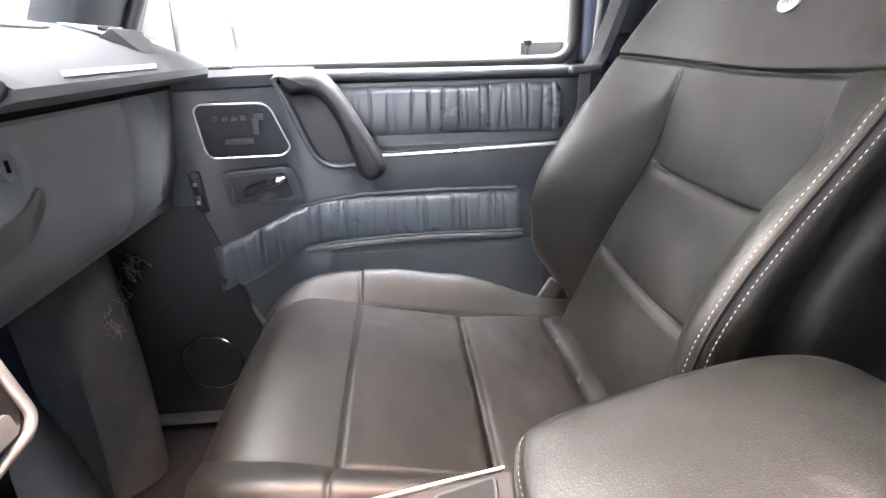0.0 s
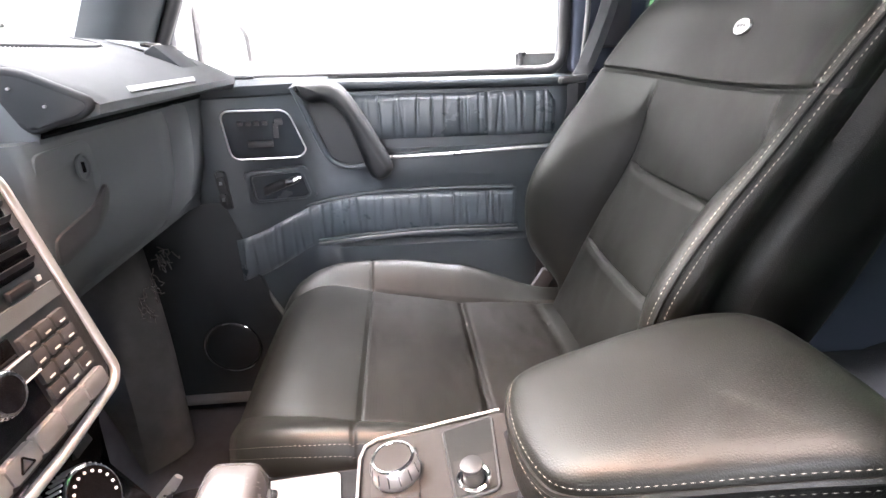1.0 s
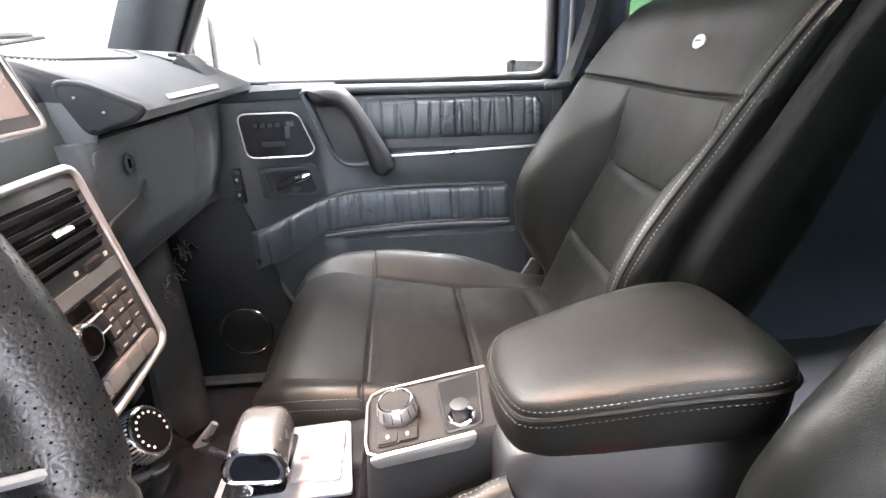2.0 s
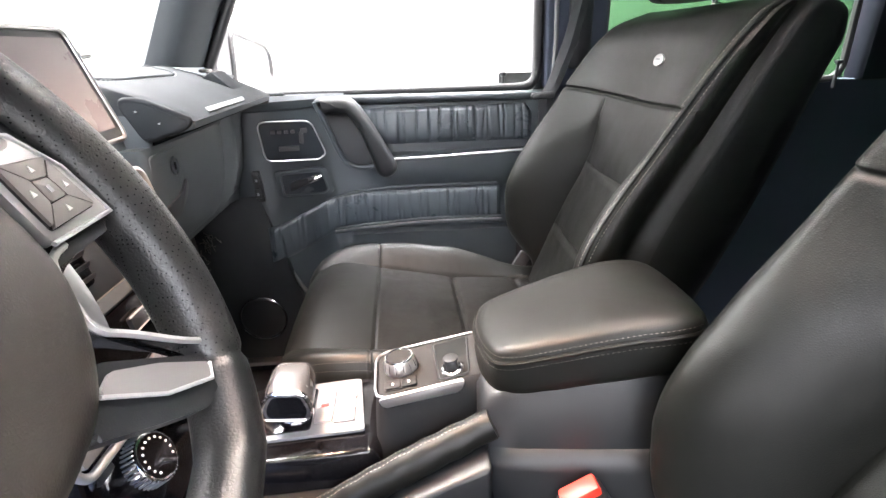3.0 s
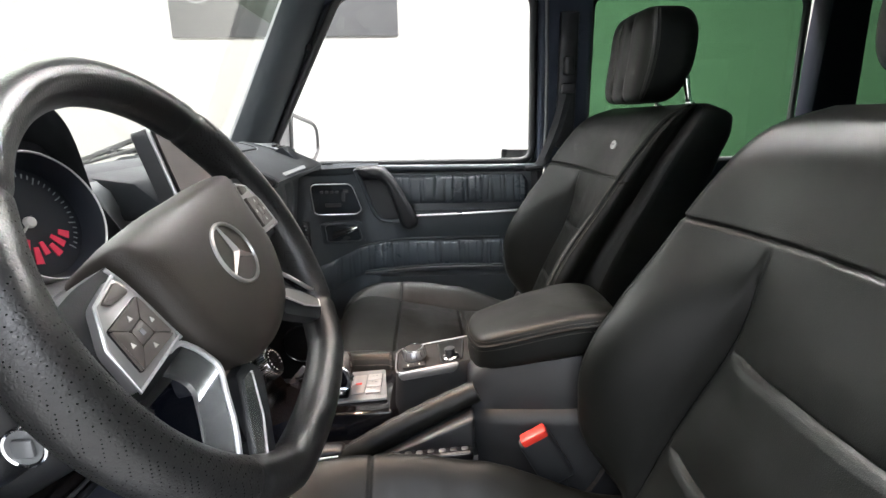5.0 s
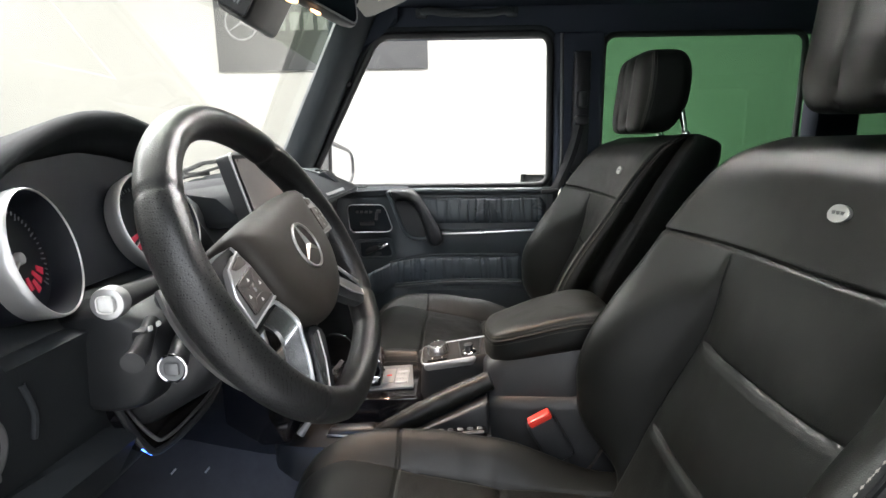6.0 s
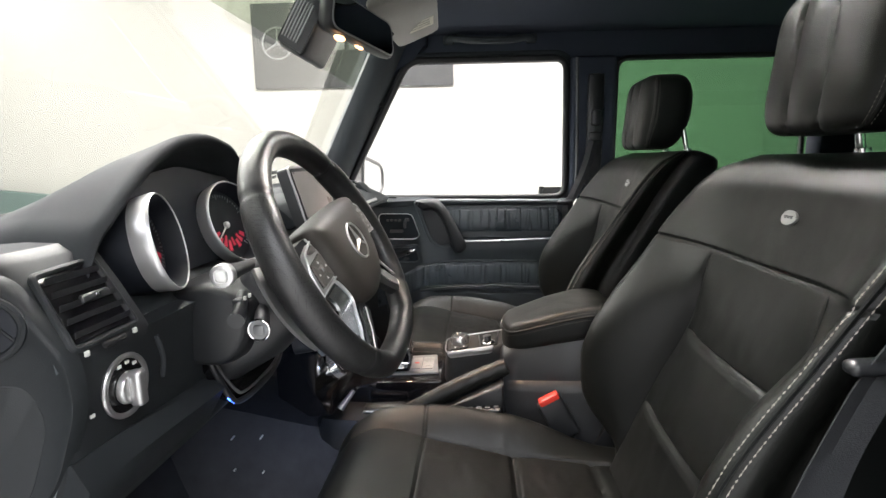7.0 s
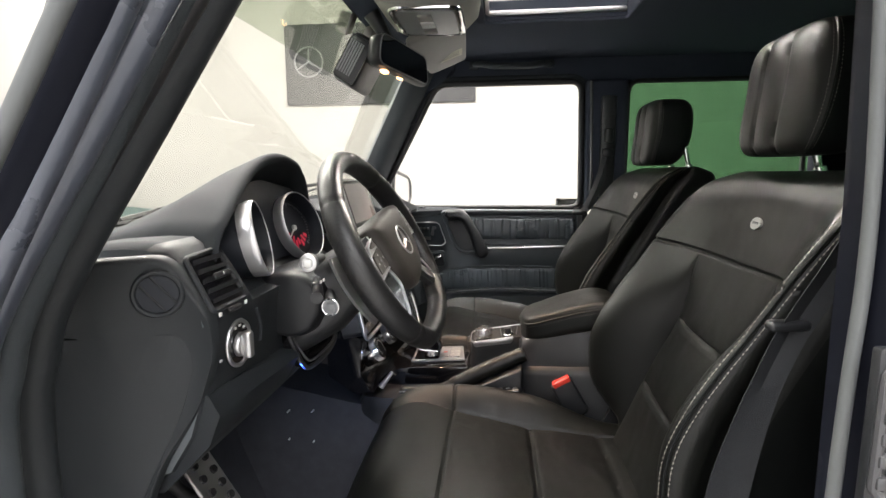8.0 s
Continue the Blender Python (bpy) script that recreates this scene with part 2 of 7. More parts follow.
def tube(bm, pts, r, seg=8, closed=False, squash=1.0, up=None):
    """A round bar along points; r may be a list. squash flattens it along up."""
    P = [Vector(p) for p in pts]
    k = len(P)
    rings = []
    nrm = None
    for i, p in enumerate(P):
        if closed:
            tan = (P[(i + 1) % k] - P[i - 1]).normalized()
        else:
            tan = (P[min(i + 1, k - 1)] - P[max(i - 1, 0)]).normalized()
        if up is not None:
            nrm = (Vector(up) - tan * tan.dot(Vector(up))).normalized()
        elif nrm is None:
            g = Vector((0, 0, 1)) if abs(tan.z) < 0.9 else Vector((1, 0, 0))
            nrm = (g - tan * tan.dot(g)).normalized()
        else:
            nrm = (nrm - tan * tan.dot(nrm)).normalized()
        bi = tan.cross(nrm)
        rr = r[i] if isinstance(r, (list, tuple)) else r
        rings.append([bm.verts.new(p + nrm * (math.sin(2 * math.pi * j / seg) * rr * squash) + bi * (math.cos(2 * math.pi * j / seg) * rr)) for j in range(seg)])
    m = k if closed else k - 1
    for i in range(m):
        a, b = rings[i], rings[(i + 1) % k]
        for j in range(seg):
            bm.faces.new((a[j], a[(j + 1) % seg], b[(j + 1) % seg], b[j]))
    if not closed:
        bm.faces.new(rings[0][::-1])
        bm.faces.new(rings[-1])
    return rings


def loft(bm, rings, close_loop=True, cap=True, mi=None):
    """Quads between rings of equally many places."""
    V = [[bm.verts.new(p) for p in ring] for ring in rings]
    n = len(V[0])
    last = n if close_loop else n - 1
    for i in range(len(V) - 1):
        for j in range(last):
            f = bm.faces.new((V[i][j], V[i][(j + 1) % n], V[i + 1][(j + 1) % n], V[i + 1][j]))
            if mi is not None:
                f.material_index = mi(i, j)
    if cap and close_loop:
        bm.faces.new(V[0][::-1])
        bm.faces.new(V[-1])
    return V


def prism(bm, poly, axis, lo, hi, bev=0.0, seg=2):
    """A flat outline, extruded along axis: poly in (x, z) for y, (y, z) for x, (x, y) for z."""
    def place(a, b, h):
        return {"y": (a, h, b), "x": (h, a, b), "z": (a, b, h)}[axis]
    A = [bm.verts.new(place(a, b, lo)) for a, b in poly]
    B = [bm.verts.new(place(a, b, hi)) for a, b in poly]
    fs = [bm.faces.new(A[::-1]), bm.faces.new(B)]
    n = len(poly)
    for i in range(n):
        fs.append(bm.faces.new((A[i], A[(i + 1) % n], B[(i + 1) % n], B[i])))
    if bev > 0:
        es = list({e for f in fs for e in f.edges})
        bmesh.ops.bevel(bm, geom=es, offset=bev, segments=seg, affect="EDGES", profile=0.5)


def slab(bm, outline, normal, thick, bev=0.0, seg=2):
    """A plate with the given outline (places in space), thick along normal."""
    nv = Vector(normal).normalized()
    A = [bm.verts.new(Vector(p)) for p in outline]
    B = [bm.verts.new(Vector(p) + nv * thick) for p in outline]
    fs = [bm.faces.new(A[::-1]), bm.faces.new(B)]
    n = len(outline)
    top = fs[1]
    for i in range(n):
        fs.append(bm.faces.new((A[i], A[(i + 1) % n], B[(i + 1) % n], B[i])))
    if bev > 0:
        bmesh.ops.bevel(bm, geom=list(top.edges), offset=bev, segments=seg, affect="EDGES", profile=0.5)


def round_poly(pts, r, n=5):
    """The corners of a flat outline in space, rounded by about r."""
    P = [Vector(p) for p in pts]
    out = []
    k = len(P)
    for i in range(k):
        a, b, c = P[i - 1], P[i], P[(i + 1) % k]
        u, w = (a - b), (c - b)
        q = min(r, u.length * 0.45, w.length * 0.45)
        p0, p1 = b + u.normalized() * q, b + w.normalized() * q
        for j in range(n + 1):
            t = j / n
            out.append(p0 * (1 - t) ** 2 + b * 2 * t * (1 - t) + p1 * t * t)
    return out


def stitches(bm, pts, length=0.0034, gap=0.0016, r=0.00036):
    """A row of single stitches along a line."""
    P = resample([Vector(p) for p in pts], (length + gap) / 2)
    for a, b in zip(P[0::2], P[1::2]):
        d = (b - a).normalized()
        g = Vector((0, 0, 1)) if abs(d.z) < 0.9 else Vector((1, 0, 0))
        u = (g - d * d.dot(g)).normalized() * r
        w = d.cross(u)
        e = a + d * length
        mid = (a + e) / 2
        A, E = bm.verts.new(a), bm.verts.new(e)
        M = [bm.verts.new(mid + q) for q in (u, w, -u, -w)]
        for i in range(4):
            bm.faces.new((A, M[i], M[(i + 1) % 4]))
            bm.faces.new((E, M[(i + 1) % 4], M[i]))


def curve(xs, ys):
    """A smooth function through points (monotone where they are)."""
    xs, ys = np.array(xs, float), np.array(ys, float)
    d = np.gradient(ys, xs)

    def f(x):
        x = min(max(x, xs[0]), xs[-1])
        i = min(max(int(np.searchsorted(xs, x)) - 1, 0), len(xs) - 2)
        h = xs[i + 1] - xs[i]
        t = (x - xs[i]) / h
        return float((2 * t ** 3 - 3 * t * t + 1) * ys[i] + (t ** 3 - 2 * t * t + t) * h * d[i] + (-2 * t ** 3 + 3 * t * t) * ys[i + 1] + (t ** 3 - t * t) * h * d[i + 1])
    return f


def bell(x, w):
    return math.exp(-(x / w) ** 2)


def step(t):
    t = min(max(t, 0.0), 1.0)
    return t * t * (3 - 2 * t)


# ---- the showroom ----
bm = bm_new()
box(bm, (0, 0, -0.05), (12.4, 10.4, 0.1))
solid("ground", bm, FLOOR_GREY, "polished light grey showroom floor under the car", "floor", "structure")
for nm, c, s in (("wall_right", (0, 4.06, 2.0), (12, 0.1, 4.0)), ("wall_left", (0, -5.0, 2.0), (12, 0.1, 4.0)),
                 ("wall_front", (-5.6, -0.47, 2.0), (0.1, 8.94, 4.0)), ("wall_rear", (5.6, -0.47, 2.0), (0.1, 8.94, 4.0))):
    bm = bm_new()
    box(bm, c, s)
    # walls behind the windows get the dimmed copy, the left stays pale for bounce
    solid(nm, bm, WALL_DIMMED if nm in ("wall_right", "wall_front") else WALL_PALE if nm == "wall_left" else WALL_WHITE, "plain painted showroom wall", "wall", "structure")
bm = bm_new()
box(bm, (0, -0.47, 4.05), (12, 9.2, 0.1))
solid("showroom_ceiling", bm, WALL_WHITE, "plain white showroom ceiling", "ceiling", "structure")

sign = thing("wall_sign", (-1.14, 4.0, 2.25), "dark grey wall banner with a silver emblem and lettering", "sign")
bm = bm_new()
box(bm, (-1.14, 3.99, 2.63), (1.93, 0.02, 0.78), 0.003)
part("sign_board", bm, BANNER, sign)
bm = bm_new()
ring = [Vector((-1.86 + 0.145 * math.cos(a), 3.978, 2.656 + 0.145 * math.sin(a))) for a in np.linspace(0, 2 * math.pi, 48, endpoint=False)]
tube(bm, ring, 0.009, 6, True)
for k in range(3):
    a = math.pi / 2 + k * 2 * math.pi / 3
    tube(bm, [(-1.86, 3.978, 2.656), (-1.86 + 0.142 * math.cos(a), 3.978, 2.656 + 0.142 * math.sin(a))], [0.013, 0.004], 6)
part("emblem", bm, BANNER_MARK, sign, "silver ring emblem with three rays")
for k in range(9):
    bm = bm_new()
    box(bm, (-1.5 + k * 0.125, 3.978, 2.66), (0.085, 0.006, 0.15), 0.002)
    part("lettering_bar", bm, BANNER_MARK, sign)
bm = bm_new()
prism(bm, [(-5.3, 0.0), (-3.55, 0.0), (-3.55, 1.17), (-5.3, 1.32)], "y", 3.86, 3.95, 0.01)
solid("partition_board", bm, BOARD, "low dark green partition board standing by the white wall", "partition")

# ---- cabin shell ----
FLOOR_Z = 0.72
bm = bm_new()
box(bm, (0.45, 0, FLOOR_Z - 0.02), (2.1, 1.44, 0.04))
solid("floor", bm, CARPET, "dark blue-grey carpeted cabin floor", "car floor", "structure")
bm = bm_new()
# toe board and firewall carpet
prism(bm, [(-0.62, 0.68), (-0.46, 0.68), (-0.60, 1.02), (-0.62, 1.44), (-0.66, 1.44), (-0.66, 0.68)], "y", -0.70, 0.70, 0.01)
solid("wall_firewall", bm, CARPET, "dark carpeted toe board below the dashboard", "firewall", "structure")
bm = bm_new()
rings = []
for x in np.linspace(-0.60, 0.42, 18):
    zt = 0.99 + 0.05 * step((-0.2 - x) / 0.35)
    rings.append([(x, s * w, z) for s, w, z in ((-1, 0.135, 0.70), (-1, 0.128, 0.90), (-1, 0.115, zt - 0.03), (-1, 0.085, zt), (1, 0.085, zt), (1, 0.115, zt - 0.03), (1, 0.128, 0.90), (1, 0.135, 0.70))])
loft(bm, rings)
tunnel = solid("transmission_tunnel", bm, CARPET, "dark carpeted transmission tunnel between the seats", "tunnel", "structure")
for x, z in ((-0.437, 0.992), (-0.379, 0.995), (-0.437, 0.925), (-0.379, 0.922)):
    bm = bm_new()
    cyl(bm, (x, -0.118, z), (x, -0.131, z), 0.0017, seg=10)
    part("carpet_fastener", bm, MARK, tunnel, "tiny pale fastener")

# carpet pad and frayed flap in the front passenger footwell
bm = bm_new()
rings = []
for i in range(14):
    v = i / 13
    z = 1.20 - 0.47 * v
    ring = []
    for j in range(10):
        u = j / 9
        a = math.pi * u
        ring.append((-0.50 + 0.055 * math.sin(a) + 0.03 * v, 0.665 - 0.14 * (1 - u) - 0.04 * v + 0.02 * math.sin(3 * v), z))
    ring += [(-0.56, 0.665, z), (-0.56, 0.525, z)]
    rings.append(ring)
loft(bm, rings)
pad = tagged(part("carpet_pad", bm, LIT_CARPET), "worn dark carpet pad curling on the passenger toe board", "carpet")
bm = bm_new()
rnd = random.Random(3)
for k in range(26):
    u = rnd.random()
    p = Vector((-0.448 + 0.02 * rnd.random(), 0.545 + 0.11 * u, 1.035 + 0.08 * u))
    pts = [p]
    for q in range(5):
        pts.append(pts[-1] + Vector((rnd.uniform(-0.004, 0.008), rnd.uniform(-0.009, 0.009), rnd.uniform(-0.012, 0.003))))
    tube(bm, pts, 0.0011, 4)
part("frayed_threads", bm, WARM_KEY, pad, "frayed grey-green threads")

# side body: right wall with front door and rear window openings, as frames of real thickness
def body_side(name, label, s, door):
    """One side of the body: lower panel, pillars and roof rail. s is +1 for the right side, -1 for the left."""
    t = thing(name, (0.5, s * 0.80, 0.7), label, "car body", kind="structure")
    y0, y1 = sorted((s * 0.765, s * 0.83))
    # rear quarter with the window opening
    bm = bm_new()
    prism(bm, [(0.40, 0.62), (2.0, 0.62), (2.0, 1.395), (0.40, 1.395)], "y", y0, y1, 0.006)
    part("rear_quarter_panel", bm, CLOTH if s > 0 else PLASTIC, t)
    bm = bm_new()
    prism(bm, [(-0.20, 1.855), (2.0, 1.855), (2.0, 1.99), (-0.12, 1.99)], "y", y0, y1, 0.01)
    part("roof_rail", bm, CLOTH, t)
    bm = bm_new()
    prism(bm, [(1.155, 1.39), (1.30, 1.39), (1.29, 1.86), (1.175, 1.86)], "y", y0 - (0.02 if s > 0 else 0), y1, 0.012)
    part("rear_pillar", bm, NAVY, t)
    bm = bm_new()
    prism(bm, [(1.86, 1.39), (2.0, 1.39), (2.0, 1.86), (1.86, 1.86)], "y", y0, y1, 0.012)
    part("tail_pillar", bm, CLOTH, t)
    bm = bm_new()
    prism(bm, [(0.36, 1.395), (0.50, 1.395), (0.50, 1.86), (0.35, 1.86)], "y", *sorted((s * 0.735, s * 0.83)), 0.014, 3)
    b = part("centre_pillar", bm, CLOTH, t)
    # A pillar, leaning back
    if s > 0:
        bm = bm_new()
        rings = []
        for i in range(12):
            z = 1.36 + 0.56 * i / 11
            xi = -0.491 + 0.487 * (z - 1.481)
            rings.append([(xi + dx, y, z) for dx, y in ((0.0, 0.662), (0.012, 0.648), (0.045, 0.648), (0.070, 0.668), (0.086, 0.705), (0.094, 0.74), (0.090, 0.80), (0.06, 0.83), (0.03, 0.83), (0.0, 0.80), (-0.004, 0.70))])
        loft(bm, rings)
        part("windscreen_pillar", bm, PILLAR_TRIM, t, angle=50)
    return t


right = body_side("body_side_right", "dark trimmed right body side with roof rail and pillars", 1, True)
left = body_side("body_side_left", "dark trimmed left body side with roof rail and pillars", -1, False)

# passenger centre pillar: belt track, trim cover
bm = bm_new()
box(bm, (0.43, 0.722, 1.62), (0.052, 0.022, 0.36), 0.008)
part("belt_height_cover", bm, PLASTIC, right)
bm = bm_new()
box(bm, (0.43, 0.71, 1.66), (0.03, 0.03, 0.05), 0.008)
box(bm, (0.428, 0.70, 1.60), (0.04, 0.03, 0.028), 0.008)
part("belt_adjuster", bm, PLASTIC, right)
bm = bm_new()
tube(bm, [(0.375, 0.728, 1.40), (0.378, 0.726, 1.50), (0.372, 0.722, 1.70), (0.366, 0.72, 1.85)], 0.005, 8)
part("pillar_edge_strip", bm, POST_GREY, right)

# driver's door opening: sill, seals, painted flanges, striker
bm = bm_new()
box(bm, (-0.02, -0.735, 0.74), (0.82, 0.09, 0.10), 0.012)
part("sill", bm, PAINT, left)
bm = bm_new()
prism(bm, [(0.302, 0.62), (0.60, 0.62), (0.60, 1.86), (0.280, 1.86), (0.300, 1.5), (0.302, 1.3)], "y", -0.812, -0.755, 0.008, 3)
bp = part("painted_door_post", bm, NAVY, left)
bm = bm_new()
tube(bm, smooth_line([(0.332, -0.742, 0.72), (0.336, -0.742, 1.2), (0.326, -0.74, 1.5), (0.308, -0.735, 1.86)], 8), 0.010, 10)
part("door_seal", bm, RUBBER, left)
bm = bm_new()
prism(bm, [(0.352, 0.75), (0.42, 0.75), (0.415, 1.86), (0.335, 1.86)], "y", -0.755, -0.70, 0.01)
part("post_trim", bm, PLASTIC, left)
# pale bar along the post's corner stands in for light on its edge
bm = bm_new()
tube(bm, smooth_line([(0.290, -0.792, 0.66), (0.292, -0.792, 1.28), (0.296, -0.792, 1.47), (0.290, -0.790, 1.62), (0.272, -0.788, 1.87)], 8), 0.0048, 12, squash=1.1, up=(0, 1, 0))
part("post_edge", bm, POST_GREY, left, "door post edge, the light along it put into a paler grey")
bm = bm_new()
box(bm, (0.306, -0.815, 1.350), (0.026, 0.010, 0.120), 0.003)
sp = part("striker_plate", bm, PLASTIC, left)
bm = bm_new()
tube(bm, round_poly([(0.297, -0.822, 1.305), (0.311, -0.822, 1.305), (0.311, -0.822, 1.395), (0.297, -0.822, 1.395)], 0.006), 0.0035, 8, True)
for k in range(5):
    box(bm, (0.300, -0.823, 1.315 + 0.016 * k), (0.008, 0.008, 0.010), 0.002)
part("striker_latch", bm, DARK_KEY, sp, "worn metal latch")
bm = bm_new()
box(bm, (0.310, -0.8135, 1.262), (0.030, 0.005, 0.040), 0.002)
part("door_sticker", bm, GREY_TRIM, sp, "pale label with unreadable print")
bm = bm_new()
prism(bm, [(-0.62, 0.62), (-0.475, 0.62), (-0.475, 1.36), (-0.44, 1.42), (-0.415, 1.47), (-0.53, 1.47), (-0.62, 1.40)], "y", -0.83, -0.71, 0.012)
part("hinge_post", bm, PAINT, left)
# windscreen pillar layers seen past the open door: trim, seals and painted flanges
# the navy bar is shade of a recess, drawn as a dark layer
for nm, lo, hi, r, sq, mt in (("pillar_trim", (-0.339, -0.765, 1.470), (-0.208, -0.745, 1.676), 0.021, 0.9, SHADED_SKIN),
                              ("pillar_seal", (-0.322, -0.800, 1.480), (-0.200, -0.785, 1.663), 0.010, 1.0, RUBBER),
                              ("pillar_step", (-0.316, -0.812, 1.480), (-0.203, -0.805, 1.660), 0.014, 1.0, PILLAR_TRIM),
                              ("pillar_flange", (-0.316, -0.835, 1.484), (-0.209, -0.820, 1.652), 0.0165, 0.9, PAINT),
                              ("pillar_ridge", (-0.303, -0.858, 1.490), (-0.214, -0.848, 1.643), 0.0125, 1.0, PAINT),
                              ("pillar_recess", (-0.312, -0.862, 1.495), (-0.227, -0.858, 1.640), 0.018, 0.8, NAVY),
                              ("outer_seal", (-0.297, -0.890, 1.508), (-0.219, -0.888, 1.630), 0.0062, 1.0, POST_GREY)):
    lo, hi = Vector(lo), Vector(hi)
    d = (hi - lo) / (hi.z - lo.z)
    foot = lo + d * (1.44 - lo.z)
    pts = smooth_line([(foot.x - 0.05, foot.y, 0.72), (foot.x - 0.05, foot.y, 1.25), (foot.x - 0.032, foot.y, 1.37), foot, lo.lerp(hi, 0.5), hi, hi + d * (1.88 - hi.z)], 6)
    bm = bm_new()
    tube(bm, pts, r, 14, squash=sq, up=(0, 1, 0))
    part(nm, bm, mt, left)
bm = bm_new()
rings = []
for i in range(9):
    z = 1.40 + 0.50 * i / 8
    xi = -0.372 + 0.50 * (z - 1.45)
    rings.append([(xi + dx, y, z) for dx, y in ((0.0, -0.725), (-0.02, -0.70), (-0.06, -0.69), (-0.08, -0.70), (-0.085, -0.75), (-0.06, -0.785), (-0.01, -0.805), (0.02, -0.795), (0.02, -0.75))])
loft(bm, rings)
part("pillar_core", bm, PILLAR_TRIM, left)
bm = bm_new()
tube(bm, smooth_line([(-0.20, -0.79, 1.87), (-0.1, -0.78, 1.9), (0.1, -0.775, 1.905), (0.30, -0.77, 1.90)], 5), 0.02, 10)
part("roof_gutter", bm, RUBBER, left)

# headliner with the sunroof opening
SUN = (0.0, 0.375, -0.42, 0.280)
bm = bm_new()
x0, x1, y0, y1 = SUN
for a, b, c, d in ((-0.20, x0, -0.77, 0.77), (x1, 2.0, -0.77, 0.77), (x0, x1, -0.77, y0), (x0, x1, y1, 0.77)):
    box(bm, ((a + b) / 2, (c + d) / 2, 1.965), (b - a, d - c, 0.05))
solid("ceiling", bm, CLOTH, "dark cloth headliner with a sunroof opening", "headliner", "structure")
bm = bm_new()
tube(bm, round_poly([(x0 - 0.01, y0 - 0.01, 1.938), (x1 + 0.01, y0 - 0.01, 1.938), (x1 + 0.01, y1 + 0.01, 1.938), (x0 - 0.01, y1 + 0.01, 1.938)], 0.03), 0.012, 8, True, squash=0.6, up=(0, 0, 1))
sf = thing("sunroof", (0.3, -0.1, 1.94), "open tilted glass sunroof with a pale frame", "sunroof")
part("sunroof_trim", bm, CLOTH, sf)
bm = bm_new()
box(bm, (0.188, 0.268, 1.955), (0.365, 0.012, 0.012), 0.003)
box(bm, (0.188, -0.41, 1.955), (0.365, 0.012, 0.012), 0.003)
box(bm, (0.006, -0.07, 1.955), (0.012, 0.66, 0.012), 0.003)
part("sunroof_rail", bm, SATIN, sf)
bm = bm_new()
box(bm, (0.188, -0.07, 2.02), (0.40, 0.74, 0.006), 0.002)
part("sunroof_glass", bm, GLASS_ROOF, sf)
# rear wall of the cabin
bm = bm_new()
box(bm, (2.02, 0, 1.32), (0.05, 1.66, 1.36))
solid("wall_cabin_rear", bm, CLOTH, "dark trimmed rear end of the cabin", "rear wall", "structure")

# windscreen and its header
def screen_x(z):
    return -0.515 + 0.487 * (z - 1.44)


ws = thing("windscreen", (-0.52, 0, 1.44), "upright clear windscreen with a tinted upper band", "windscreen")
for nm, z0, z1, mt in (("windscreen_glass", 1.42, 1.765, GLASS_SCREEN), ("shade_band", 1.765, 1.92, GLASS_BAND)):
    bm = bm_new()
    slab(bm, [(screen_x(z0), -0.70, z0), (screen_x(z0), 0.70, z0), (screen_x(z1), 0.70, z1), (screen_x(z1), -0.70, z1)], (-1, 0, 0.487), 0.005)
    g = part(nm, bm, mt, ws)
    g.visible_shadow = False
bm = bm_new()
prism(bm, [(-0.300, 1.895), (-0.26, 1.905), (-0.19, 1.935), (-0.19, 1.99), (-0.32, 1.99)], "y", -0.78, 0.78, 0.006)
part("header", bm, CLOTH, ws)
for s in (-1, 1):
    bm = bm_new()
    prism(bm, [(-0.345, 1.80), (-0.25, 1.80), (-0.17, 1.87), (-0.12, 1.90), (-0.12, 1.985), (-0.33, 1.985)], "y", *sorted((s * 0.742, s * 0.825)), 0.01)
    part("header_corner", bm, CLOTH, ws)
bm = bm_new()
prism(bm, [(-0.62, 1.40), (-0.525, 1.425), (-0.53, 1.44), (-0.60, 1.445), (-0.63, 1.43)], "y", -0.72, 0.72, 0.004)
part("cowl_seal", bm, RUBBER, ws)
for a, b in (((-0.63, 0.25, 1.452), (-0.60, 0.64, 1.50)), ((-0.63, -0.35, 1.452), (-0.60, 0.12, 1.475))):
    w = thing("wiper", a, "black windscreen wiper resting at the foot of the screen", "wiper", group="wipers")
    bm = bm_new()
    tube(bm, [a, ((a[0] + b[0]) / 2, (a[1] + b[1]) / 2, (a[2] + b[2]) / 2 + 0.015), b], 0.006, 6)
    part("wiper_arm", bm, RUBBER, w)
    bm = bm_new()
    tube(bm, [(a[0] + 0.02, a[1] - 0.05, a[2] - 0.004), (b[0] + 0.02, b[1], b[2] - 0.004)], 0.004, 6)
    for k in range(5):
        box(bm, (a[0] + 0.01, a[1] + 0.10 + 0.03 * k, a[2] + 0.012), (0.012, 0.018, 0.012), 0.002)
    part("wiper_blade", bm, RUBBER, w)
bm = bm_new()
rings = []
for x in np.linspace(-1.9, -0.62, 8):
    rings.append([(x, y, 1.385 - 0.02 * abs(y) ** 2 - 0.12 * ((x + 0.62) / 1.3) ** 2) for y in np.linspace(-0.74, 0.74, 12)] + [(x, 0.74, 0.9), (x, -0.74, 0.9)])
loft(bm, rings)
solid("bonnet", bm, PAINT_SILVER, "flat silver painted bonnet ahead of the windscreen", "bonnet")
bm = bm_new()
box(bm, (-1.3, 0, 0.6), (1.4, 1.4, 0.5), 0.05)
box(bm, (0.7, 0, 0.52), (2.7, 1.5, 0.34), 0.03)
for x in (-1.2, 1.35):
    for y in (-0.68, 0.68):
        cyl(bm, (x, y - 0.12, 0.36), (x, y + 0.12, 0.36), 0.36, seg=32, bev=0.03)
